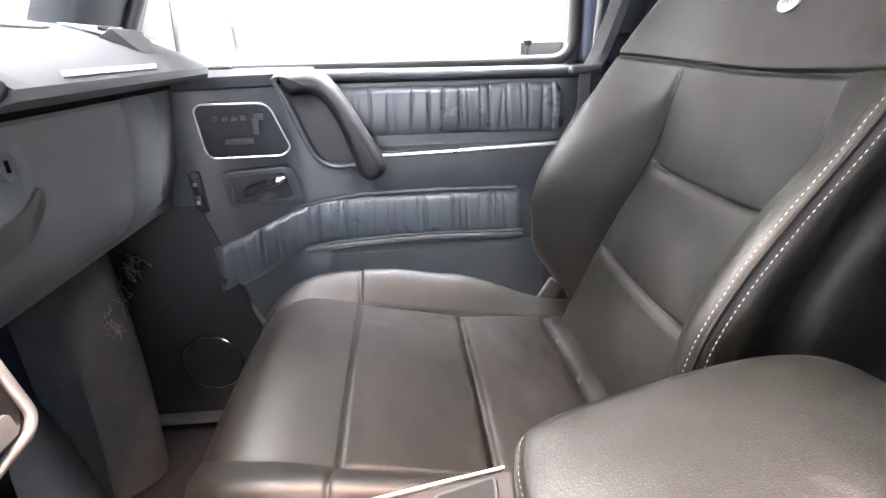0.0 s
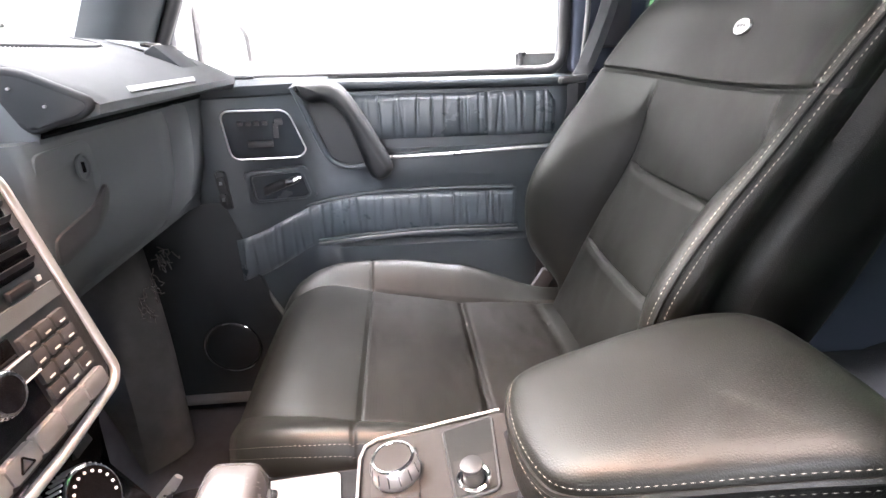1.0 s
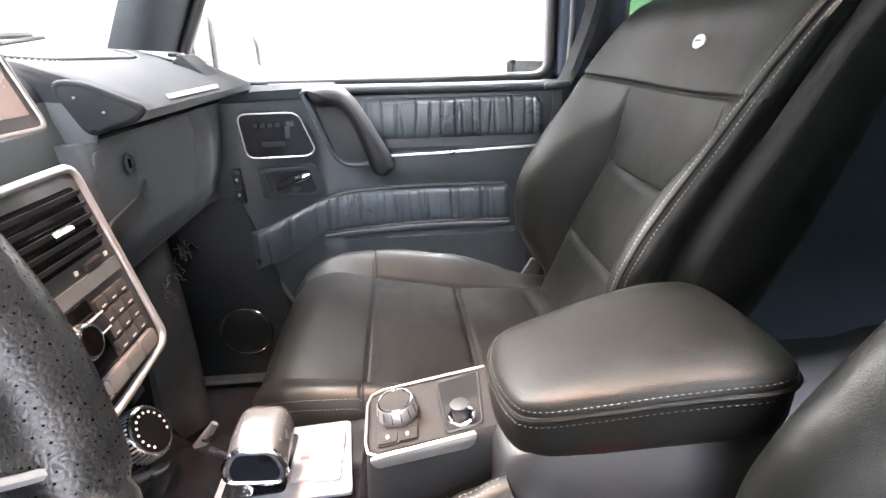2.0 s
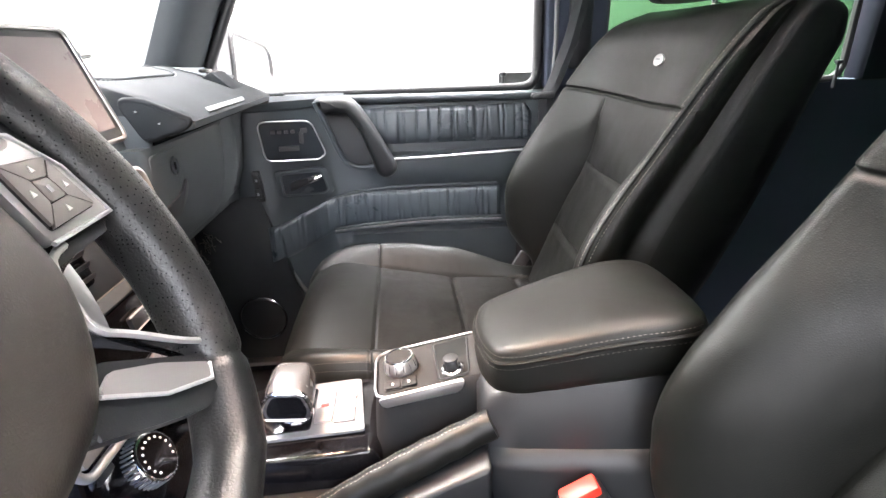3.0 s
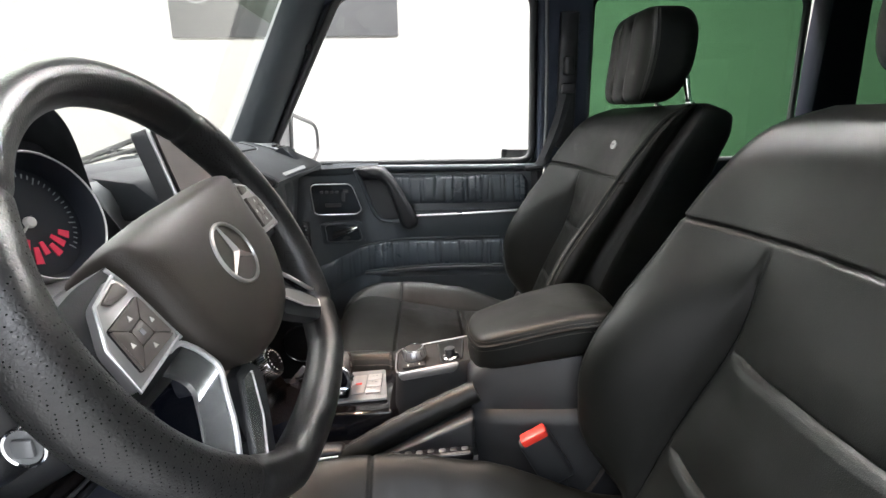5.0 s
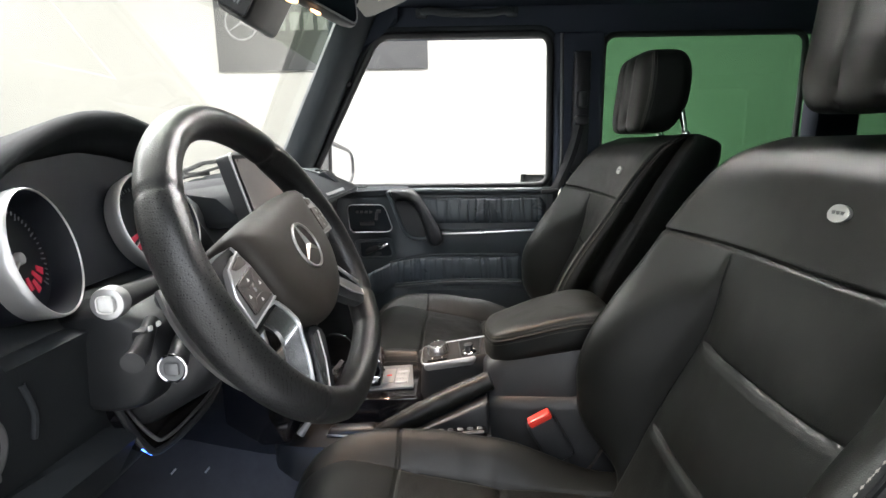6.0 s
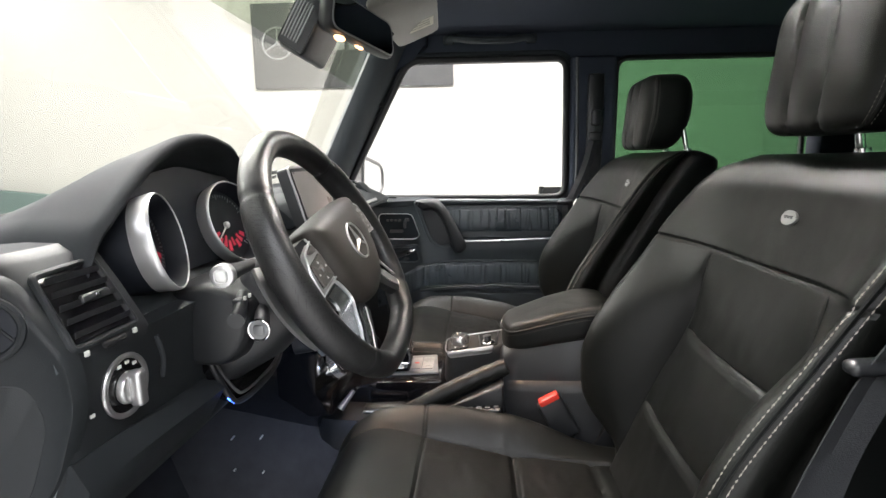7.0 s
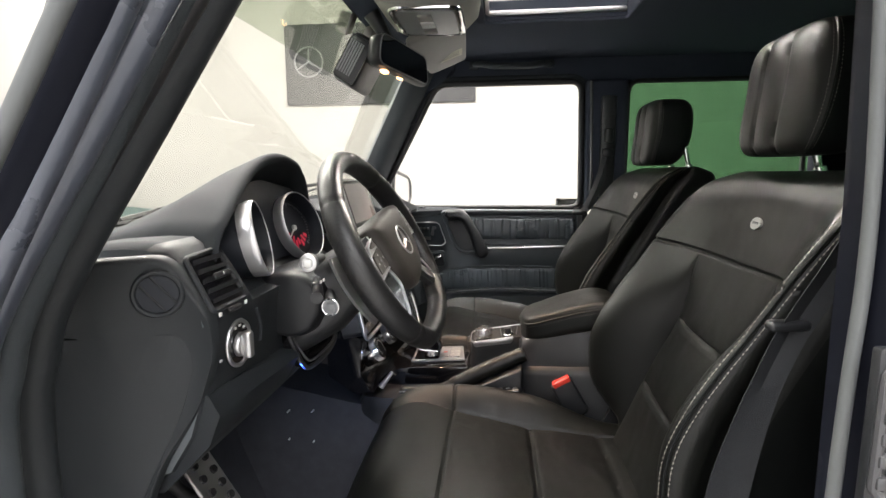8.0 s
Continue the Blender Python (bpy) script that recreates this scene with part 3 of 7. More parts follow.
solid("underbody", bm, RUBBER, "dark car underbody and wheels standing on the floor", "chassis")

# rear side windows, privacy glass
for nm, s, a, b in (("window_1", 1, 0.50, 1.12), ("window_2", 1, 1.26, 1.86), ("window_3", -1, 0.52, 1.12), ("window_4", -1, 1.26, 1.86)):
    w = thing(nm, (a, s * 0.80, 1.39), "fixed rear side window of green tinted privacy glass", "window", kind="structure")
    bm = bm_new()
    box(bm, ((a + b) / 2, s * 0.80, 1.63), (b - a + 0.06, 0.005, 0.51))
    g = part("pane", bm, GLASS_GREEN, w)
    g.visible_shadow = False
    bm = bm_new()
    tube(bm, round_poly([(a + 0.004, s * 0.768, 1.395), (b - 0.004, s * 0.768, 1.395), (b - 0.004, s * 0.768, 1.855), (a + 0.004, s * 0.768, 1.855)], 0.045), 0.009, 8, True)
    part("window_seal", bm, RUBBER, w)
bm = bm_new()
cyl(bm, (1.09, 0.752, 1.375), (1.09, 0.752, 1.43), 0.0045, 0.0035, 10)
cyl(bm, (1.09, 0.752, 1.43), (1.09, 0.752, 1.44), 0.008, 0.009, 12, 0.002)
solid("rear_lock_pin", bm, PLASTIC, "black rear door lock pin on the window ledge", "lock pin")


# ---- seats ----
XB = curve([0.98, 1.02, 1.067, 1.10, 1.15, 1.21, 1.25, 1.30, 1.355, 1.41, 1.455, 1.49, 1.512, 1.530],
           [0.325, 0.295, 0.256, 0.238, 0.23, 0.236, 0.253, 0.283, 0.32, 0.356, 0.388, 0.418, 0.446, 0.492])
XC = curve([0.98, 1.129, 1.255, 1.379, 1.45, 1.50, 1.520, 1.530], [0.262, 0.319, 0.370, 0.412, 0.434, 0.451, 0.474, 0.512])
XR = curve([0.98, 1.10, 1.30, 1.434, 1.49, 1.515, 1.530], [0.37, 0.42, 0.505, 0.553, 0.572, 0.567, 0.535])
WB = curve([0.98, 1.067, 1.15, 1.30, 1.41, 1.455, 1.485, 1.505, 1.520, 1.530], [0.215, 0.24, 0.250, 0.247, 0.243, 0.241, 0.238, 0.232, 0.222, 0.202])
PANEL_W = curve([0.98, 1.13, 1.255, 1.38, 1.45, 1.54], [0.165, 0.158, 0.144, 0.131, 0.125, 0.11])


def seam_z(a):
    return 1.384 + 0.018 * (a / 0.25) ** 2


def back_x(w, z):
    """The front of the backrest at width w and height z."""
    a, W, PANEL = abs(w), WB(z), PANEL_W(z)
    xc, xb = XC(z), XB(z)
    low = 1 - step((z - seam_z(a) + 0.004) / 0.008)
    flat = 1 - step((z - seam_z(a) + 0.115) / 0.115)
    crease = 1 - step((z - seam_z(a) + 0.020) / 0.020)
    if a <= PANEL:
        x = xc - 0.004 * (1 - (a / PANEL) ** 2)
        for zc in (1.256 + 0.010 * (a / PANEL) ** 4, 1.126 + 0.010 * (a / PANEL) ** 4):
            d = z - zc
            side = step((0.93 * PANEL - a) / 0.018)
            if d < 0:
                x -= 0.0026 * math.exp(d / 0.05) * step(-d / 0.012) * side
            else:
                x += 0.0040 * math.exp(-d / 0.022) * side
            x += 0.0022 * bell(d, 0.0022) * side
    else:
        t = min(1.0, (a - PANEL) / max(0.02, W - 0.018 - PANEL))
        x = xc + (xb - xc) * (1 - (1 - t) ** (1.2 + 0.8 * (1 - step((z - 1.22) / 0.22))))
    up = xc + (xb - xc) * min(1.0, a / max(0.02, W - 0.018)) ** 3.0
    x = x * flat + up * (1 - flat)
    x += crease * (0.0022 + 0.0036 * flat) * bell(a - PANEL, 0.0032 + 0.0026 * flat)
    x += 0.0045 * bell(z - seam_z(a), 0.0028) - 0.002 * (1 - low)
    x += (0.4 + 0.6 * flat) * (0.0012 * noise.noise((w * 22, z * 18, 0.0)) + 0.0007 * noise.noise((w * 60, z * 42, 3.0)))
    return x


def dense(base, extra):
    return sorted(set(round(float(v), 5) for v in list(base) + [x for e in extra for x in e]))


def build_seat(cy):
    s = thing("front_seat", (0.1, cy, FLOOR_Z), "black leather front seat with pale double stitching", "car seat", group="front seats")
    # backrest
    zs = dense(np.linspace(0.98, 1.530, 78), [np.linspace(1.376, 1.412, 22), np.linspace(1.240, 1.276, 26), np.linspace(1.110, 1.146, 26)])
    us = dense(np.linspace(0, 0.6, 20), [np.linspace(0.55, 0.66, 12), np.linspace(0.6, 1.0, 18)])
    us = [-u for u in us[::-1] if u > 0] + us
    bm = bm_new()
    rings = []
    for z in zs:
        W, xb, xr = WB(z), XB(z), XR(z)
        ring = []
        PANEL = PANEL_W(z)
        for u in us:
            a = abs(u)
            w = a / 0.6 * PANEL if a <= 0.6 else PANEL + (a - 0.6) / 0.4 * (W - 0.012 - PANEL)
            w = math.copysign(w, u)
            ring.append((back_x(w, z) + 0.004 * step((a - 0.95) / 0.05), cy + w, z))
        dep = max(0.012, xr - xb)
        side = [(0.06, -0.002), (0.14, -0.005), (0.20, -0.012), (0.26, -0.023), (0.31, -0.026), (0.36, -0.018), (0.41, -0.013), (0.47, -0.012), (0.58, -0.014), (0.74, -0.019), (0.87, -0.029), (0.95, -0.041)]
        for f, o in side:
            ring.append((xb + dep * f + 0.004, cy + W + o, z))
        for k in range(1, 10):
            w = (W - 0.05) * (1 - 2 * k / 10)
            ring.append((xr + 0.006 * (1 - (w / W) ** 2), cy + w, z))
        for f, o in side[::-1]:
            ring.append((xb + dep * f + 0.004, cy - W - o, z))
        rings.append(ring)
    # shaded copy on the sides; the outer band near the door stays plain leather
    loft(bm, rings, mi=lambda i, j: 1 if len(us) + 2 <= j < len(rings[0]) - 7 else 0)
    back = part("backrest", bm, [LEATHER, SHADE_BLACK], s, angle=60)
    for sg in (-1, 1):
        edge = [Vector((XB(z) + 0.002, cy + sg * (WB(z) - 0.006), z)) for z in np.linspace(1.06, 1.526, 60)]
        bm = bm_new()
        tube(bm, edge if sg < 0 else [p + Vector((0.030, -0.006, 0)) for p in edge[:-6]], 0.0022, 6)
        part("piping", bm, SHADE_BLACK, back)
        bm = bm_new()
        if sg < 0:
            stitches(bm, [Vector((back_x(sg * (WB(z) - 0.012), z) - 0.0004, cy + sg * (WB(z) - 0.0118), z)) for z in np.linspace(1.065, 1.519, 90)], 0.0036, 0.0016, 0.00052)
            stitches(bm, [Vector((XB(z) + 0.0070, cy + sg * (WB(z) - 0.0012), z)) for z in np.linspace(1.065, 1.511, 90)], 0.0036, 0.0016, 0.00052)
        else:
            stitches(bm, [Vector((XB(z) + 0.004 + 0.13 * (XR(z) - XB(z)), cy + WB(z) - 0.0040, z)) for z in np.linspace(1.065, 1.49, 90)], r=0.0005)
        part("stitching", bm, THREAD, back, "pale double stitching")
    # badge
    bm = bm_new()
    bx = back_x(0, 1.45)
    n = Vector((-0.955, 0, 0.296))
    up = Vector((0.296, 0, 0.955))
    oval = [Vector((bx, cy, 1.45)) - n * 0.003 + Vector((0, 1, 0)) * (0.0150 * math.cos(t)) + up * (0.0095 * math.sin(t)) for t in np.linspace(0, 2 * math.pi, 36, endpoint=False)]
    slab(bm, oval, n, 0.0065, 0.0012, 2)
    bdg = part("badge", bm, SATIN, s, "small oval silver badge")
    bm = bm_new()
    for k in (-1, 0, 1):
        box(bm, Vector((bx, cy + 0.006 * k, 1.45)) + n * 0.0034, (0.0010, 0.004, 0.005), 0.0)
    part("badge_print", bm, GREY_KEY, bdg)
    # headrest
    zc, hz = 1.641, 0.089

    def head_size(h):
        k = (1 - abs(h) ** (3.4 if h > 0 else 2.4)) ** (1 / 3.0)
        return k, 0.110 * (0.50 + 0.50 * k) * (1.0 - 0.01 * h), 0.060 * (0.40 + 0.60 * k), 0.496 - 0.012 * h * h + 0.010 * h
    angles = list(np.linspace(0, 2 * math.pi, 240, endpoint=False))
    bm = bm_new()
    rings = []
    for h in [math.sin(t) for t in np.linspace(-math.pi / 2 * 0.985, math.pi / 2 * 0.985, 44)]:
        k, wd, dp, cx = head_size(h)
        ring = []
        for a in angles:
            ca, sa = math.cos(a), math.sin(a)
            f = 0.42 if ca > 0 else 0.6
            ex = math.copysign(abs(ca) ** f, ca)
            ey = math.copysign(abs(sa) ** f, sa)
            w = ey * wd
            x = cx - ex * dp
            if ex > 0:
                g = (bell(abs(w) - 0.030, 0.0016) * 0.0062 + bell(abs(w) - 0.030, 0.008) * 0.0016) * step((ex - 0.3) / 0.4)
                x += g - 0.003 * (1 - (w / wd) ** 2) * k
            ring.append((x, cy + w, zc + h * hz))
        rings.append(ring)

    def head_mat(i, j):
        c = math.cos(angles[j])
        return 0 if c > 0 and c ** 0.42 > 0.66 else 1
    # headrest sides get the shaded copy of the leather
    loft(bm, rings, mi=head_mat)
    head = part("headrest", bm, [LEATHER, SHADE_BLACK], s, angle=70)
    for sg in (-1, 1):
        rows = []
        for ex in (0.74, 0.66, 0.58):
            ey = (1 - (ex ** (1 / 0.42)) ** 2) ** 0.5
            row = []
            for h in np.linspace(-0.93, 0.93, 40):
                k, wd, dp, cx = head_size(h)
                row.append(Vector((cx - ex * dp, cy + sg * (ey ** 0.42 * wd + 0.0004), zc + h * hz)))
            rows.append(row)
        bm = bm_new()
        tube(bm, rows[1], 0.0018, 6)
        part("piping", bm, LEATHER, head)
        bm = bm_new()
        stitches(bm, rows[0])
        stitches(bm, rows[2])
        part("stitching", bm, THREAD, head, "pale double stitching")
    for sg in (-1, 1):
        bm = bm_new()
        cyl(bm, (0.548, cy - 0.02 + sg * 0.07, 1.50), (0.526, cy - 0.02 + sg * 0.07, 1.60), 0.0058, seg=16)
        cyl(bm, (0.545, cy - 0.02 + sg * 0.07, 1.520), (0.542, cy - 0.02 + sg * 0.07, 1.536), 0.011, 0.009, 16)
        part("headrest_post", bm, CHROME, s, "chrome headrest post")
    # cushion
    ZT = curve([-0.207, -0.200, -0.185, -0.16, -0.12, -0.08, -0.05, 0.0, 0.10, 0.20, 0.32], [0.985, 1.015, 1.040, 1.055, 1.060, 1.053, 1.045, 1.032, 1.014, 1.004, 1.0])
    WC = curve([-0.207, -0.200, -0.185, -0.16, -0.12, -0.05, 0.10, 0.20, 0.32], [0.13, 0.165, 0.195, 0.216, 0.232, 0.241, 0.244, 0.240, 0.225])
    xs = dense(np.linspace(-0.207, 0.32, 74), [np.linspace(-0.066, -0.034, 14), np.linspace(0.09, 0.12, 12), np.linspace(-0.207, -0.17, 9)])
    us = dense(np.linspace(0, 0.7, 20), [np.linspace(0.66, 0.74, 10), np.linspace(0.7, 1.0, 14)])
    us = [-u for u in us[::-1] if u > 0] + us
    SEAM = 0.166
    edge_at = {}
    bm = bm_new()
    rings = []
    for x in xs:
        W, zt = WC(x), ZT(x)
        ring = [(x, cy - W + 0.012, zt - 0.10), (x, cy - W + 0.004, zt - 0.065), (x, cy - W, zt - 0.04)]
        for u in us:
            a = abs(u)
            sm = min(SEAM, W * 0.72)
            w = a / 0.7 * sm if a <= 0.7 else sm + (a - 0.7) / 0.3 * (W - sm)
            rear = step((x + 0.05) / 0.02)
            z = zt
            if a > 0.7:
                q = (a - 0.7) / 0.3
                z += (0.008 + 0.042 * step((x + 0.20) / 0.24) * (1 - step((x - 0.10) / 0.18))) * math.sin(min(1, q * 1.3) * math.pi / 2) - 0.034 * max(0, (q - 0.62) / 0.38) ** 2.4
            else:
                z += 0.006 * (1 - (w / sm) ** 2)
                puff = 0.004 * math.sin(math.pi * min(1, max(0, (x + 0.05) / 0.155))) if x < 0.105 else 0.004 * math.sin(math.pi * min(1, (x - 0.105) / 0.14))
                z += max(0, puff) - 0.008 * bell(x - 0.105, 0.005) * step((sm - w) / 0.01) - 0.004 * bell(x - 0.24, 0.005)
            z -= rear * 0.0042 * bell(w - sm, 0.0026)
            z -= 0.0036 * bell(x + 0.05, 0.0022)
            z += 0.0020 * noise.noise((x * 26, w * math.copysign(1, u) * 16, 1.7)) * rear * step((sm - w) / 0.03)
            z -= 0.0016 * max(0.0, 1 - abs(noise.noise((x * 34 + w * math.copysign(1, u) * 14, w * math.copysign(1, u) * 9, 6.1))) * 9) * rear * step((sm - w) / 0.02)
            z += 0.0010 * noise.noise((x * 70, w * math.copysign(1, u) * 35, 4.7)) * rear
            ring.append((x, cy + math.copysign(w, u), z))
            for row, uu in ((0, 0.955), (1, 0.985)):
                if abs(a - uu) < 0.012 and (u > 0, row, x) not in edge_at:
                    edge_at[(u > 0, row, x)] = Vector((x, cy + math.copysign(w + 0.0006, u), z + 0.0007))
        ring += [(x, cy + W, zt - 0.04), (x, cy + W - 0.004, zt - 0.065), (x, cy + W - 0.012, zt - 0.10)]
        rings.append(ring)
    n_u = len(us)

    def which(i, j):
        k = j - 3
        return 1 if -0.045 < xs[i] < 0.235 and 0 <= k < n_u and abs(us[k]) < 0.68 else 0
    loft(bm, rings, mi=which)
    cush = part("cushion", bm, [LEATHER, LEATHER_PERF], s, angle=60)
    bm = bm_new()
    for row in (0, 1):
        pts = [edge_at[k] for k in sorted((k for k in edge_at if not k[0] and k[1] == row), key=lambda k: -k[2])]
        pts += [edge_at[k] for k in sorted((k for k in edge_at if k[0] and k[1] == row), key=lambda k: k[2])]
        stitches(bm, pts)
    part("stitching", bm, THREAD, cush, "pale double stitching along the cushion edge")
    bm = bm_new()
    box(bm, (0.09, cy, 0.90), (0.46, 0.40, 0.10), 0.03, 3)
    box(bm, (0.10, cy, 0.80), (0.36, 0.34, 0.16), 0.02)
    part("seat_base", bm, PLASTIC, s)
    for sg in (-1, 1):
        bm = bm_new()
        prism(bm, [(0.19, 0.88), (0.36, 0.88), (0.40, 1.02), (0.36, 1.10), (0.31, 1.09), (0.27, 1.0)], "y", *sorted((cy + sg * 0.243, cy + sg * 0.262)), 0.008, 3)
        part("recliner_cover", bm, PLASTIC, s)
    return s


driver_seat = build_seat(-0.36)
tagged(driver_seat, "black leather driver seat with pale double stitching and oval badge")
passenger_seat = copy_thing(driver_seat, Matrix.Translation((0.111, 0.364, FLOOR_Z + 0.013)))
tagged(passenger_seat, "black leather passenger seat, wrinkled cushion, pale double stitching")
# the driver seat's worn outer edge shows a thicker thread
bm = bm_new()
stitches(bm, [Vector((back_x(0.012 - WB(z), z) - 0.0006, -0.36 - (WB(z) - 0.0118), z)) for z in np.linspace(1.065, 1.519, 90)], 0.0046, 0.0022, 0.0010)
stitches(bm, [Vector((XB(z) + 0.0070, -0.36 - (WB(z) - 0.0008), z)) for z in np.linspace(1.065, 1.511, 90)], 0.0046, 0.0022, 0.0010)
part("stitching", bm, THREAD, next(o for o in driver_seat.children if o.name.startswith("backrest")), "pale double stitching")
for o in passenger_seat.children:
    if o.name.startswith("headrest.") or o.name == "headrest":
        o.location.z -= 0.016


# ---- dashboard ----
dash = thing("dashboard", (-0.45, 0, 1.15), "dark grain dashboard with stitched top pad and glovebox", "dashboard")
DRV = [(-0.62, 1.40), (-0.54, 1.436), (-0.45, 1.448), (-0.39, 1.452), (-0.358, 1.451), (-0.342, 1.443), (-0.3175, 1.405), (-0.2975, 1.369), (-0.295, 1.362), (-0.299, 1.35), (-0.303, 1.31), (-0.306, 1.262), (-0.322, 1.215), (-0.352, 1.168), (-0.42, 1.14), (-0.62, 1.14)]
MID = [(-0.62, 1.42), (-0.54, 1.455), (-0.45, 1.465), (-0.40, 1.462), (-0.375, 1.452), (-0.36, 1.44), (-0.352, 1.42), (-0.35, 1.40), (-0.345, 1.385), (-0.342, 1.37), (-0.34, 1.35), (-0.335, 1.30), (-0.335, 1.26), (-0.345, 1.212), (-0.40, 1.185), (-0.62, 1.185)]
PAS = [(-0.62, 1.43), (-0.54, 1.462), (-0.45, 1.473), (-0.37, 1.460), (-0.315, 1.440), (-0.268, 1.419), (-0.2515, 1.4075), (-0.253, 1.3985), (-0.280, 1.391), (-0.312, 1.384), (-0.318, 1.36), (-0.322, 1.32), (-0.330, 1.26), (-0.348, 1.212), (-0.40, 1.185), (-0.62, 1.185)]


CLU = [(-0.62, 1.40), (-0.54, 1.41), (-0.45, 1.40), (-0.41, 1.375), (-0.39, 1.368), (-0.37, 1.366), (-0.345, 1.366), (-0.318, 1.365)] + DRV[8:]


def dash_profile(y):
    if -0.536 < y < -0.160:
        return CLU
    A, B, t = (DRV, MID, step((y + 0.17) / 0.05)) if y < 0 else (MID, PAS, step((y - 0.236) / 0.008))
    return [(a + (c - a) * t, b + (d - b) * t) for (a, b), (c, d) in zip(A, B)]


bm = bm_new()
rings = []
ys = sorted(list(np.linspace(-0.635, 0.668, 50)) + [-0.644, -0.5365, -0.5355, -0.1605, -0.1595, 0.680, 0.688, -0.17, -0.155, -0.14, -0.12, 0.236, 0.239, 0.242, 0.244])
for y in ys:
    inset = 0.016 * max(0, (abs(y) - 0.672) / 0.018) if y > 0 else 0.006 * max(0, (-y - 0.635) / 0.009)
    rings.append([(x - inset * (1 if k > 3 else 0), y, z - inset * (1 if 0 < k < 9 else -0.5)) for k, (x, z) in enumerate(dash_profile(y))])
# driver's half in the shaded copy, passenger's face in the lit one
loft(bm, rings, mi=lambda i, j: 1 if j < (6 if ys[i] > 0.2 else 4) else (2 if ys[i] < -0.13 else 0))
part("dash_body", bm, [LIT_DASH, DASH_TOP, SHADED_SKIN], dash, angle=48)
def top_z(x, y):
    P = dash_profile(y)[:7]
    for (a, b), (c, d) in zip(P[:-1], P[1:]):
        if a <= x <= c:
            return b + (d - b) * (x - a) / (c - a)
    return P[-1][1]


# sewn seam of the top pad
seam = round_poly([(-0.53, 0.62, 0), (-0.40, 0.555, 0), (-0.366, 0.50, 0), (-0.372, 0.29, 0), (-0.42, 0.252, 0), (-0.53, 0.25, 0)], 0.035)
bm = bm_new()
tube(bm, [(p.x, p.y, top_z(p.x, p.y) + 0.0005) for p in resample(seam, 0.008)], 0.0022, 6)
p = part("pad_seam", bm, DASH_TOP, dash)
bm = bm_new()
stitches(bm, [Vector((p.x + 0.005, p.y, top_z(p.x + 0.005, p.y) + 0.0008)) for p in resample(seam, 0.008)], 0.004, 0.002, 0.0006)
part("stitching", bm, DIM_MARK, p)
# end cap of the passenger shelf, facing the centre, with its rolled rim
cap = round_poly([(-0.340, 0.240, 1.438), (-0.312, 0.240, 1.437), (-0.254, 0.240, 1.410), (-0.266, 0.238, 1.400), (-0.290, 0.238, 1.394), (-0.314, 0.236, 1.385)], 0.012)
bm = bm_new()
slab(bm, cap, (0, -1, 0), 0.006, 0.003)
b = part("shelf_end_cap", bm, DASH_TOP, dash)
bm = bm_new()
tube(bm, [(p.x, 0.238, p.z) for p in cap], 0.0048, 10, True)
part("cap_rim", bm, DASH_TOP, b)
for q in ((-0.318, 0.232, 1.424), (-0.292, 0.232, 1.408)):
    bm = bm_new()
    cyl(bm, q, (q[0], q[1] - 0.0025, q[2]), 0.0013, seg=10)
    part("cap_stud", bm, DIM_MARK, b)
bm = bm_new()
slab(bm, round_poly([(-0.279, 0.345, 1.4205), (-0.258, 0.318, 1.4105), (-0.258, 0.505, 1.4105), (-0.281, 0.555, 1.4215)], 0.004), (0.42, 0, 0.9), 0.003)
part("trim_strip", bm, GREY_KEY, dash, "satin silver trim strip")
bm = bm_new()
tube(bm, [(-0.314, 0.246, 1.3805), (-0.314, 0.45, 1.3805), (-0.314, 0.66, 1.3805)], 0.004, 6)
part("gap_line", bm, GLOSS, dash)
# right end: defroster vent and its wedge
bm = bm_new()
slab(bm, [(-0.40, 0.575, 1.468), (-0.322, 0.565, 1.448), (-0.312, 0.655, 1.447), (-0.375, 0.665, 1.465)], (0.15, 0, 1), 0.002)
w = part("side_vent", bm, LIT_DASH, dash)
bm = bm_new()
prism(bm, [(-0.345, 1.45), (-0.285, 1.424), (-0.325, 1.462)], "y", 0.555, 0.625, 0.004)
part("vent_wedge", bm, DASH_TOP, dash)
for k in range(3):
    bm = bm_new()
    box(bm, (-0.355 + 0.013 * k, 0.618, 1.4615 - 0.0032 * k), (0.0075, 0.056, 0.006), 0.001)
    part("vent_slat", bm, GLOSS, w)
# glovebox door
GX = curve([1.20, 1.212, 1.26, 1.32, 1.36, 1.376], [-0.352, -0.342, -0.322, -0.313, -0.312, -0.316])
bm = bm_new()
rings = []
for y in (0.214, 0.216, 0.222, 0.25, 0.30, 0.36, 0.42, 0.47, 0.512, 0.518, 0.520):
    e = 0.010 if y in (0.214, 0.520) else (0.003 if y in (0.216, 0.518) else 0.0)
    zz = list(np.linspace(1.376, 1.20, 14))
    rings.append([(GX(z) - e, y, z) for z in zz] + [(-0.37, y, 1.20), (-0.37, y, 1.376)])
loft(bm, rings)
gd = part("glovebox_door", bm, LIT_DASH, dash, angle=50)
bm = bm_new()
slab(bm, round_poly([(-0.3125, 0.221, 1.366), (-0.3125, 0.310, 1.367), (-0.3145, 0.322, 1.318), (-0.3200, 0.300, 1.300), (-0.3215, 0.222, 1.288)], 0.012), (1, 0, 0.1), 0.0035, 0.002)
part("latch_plate", bm, LIT_DASH, gd)
bm = bm_new()
slab(bm, round_poly([(-0.3175, 0.224, 1.285), (-0.3155, 0.298, 1.298), (-0.3140, 0.326, 1.318), (-0.3165, 0.330, 1.296), (-0.3210, 0.302, 1.268), (-0.3235, 0.226, 1.252)], 0.010), (1, 0, -0.2), 0.004, 0.002)
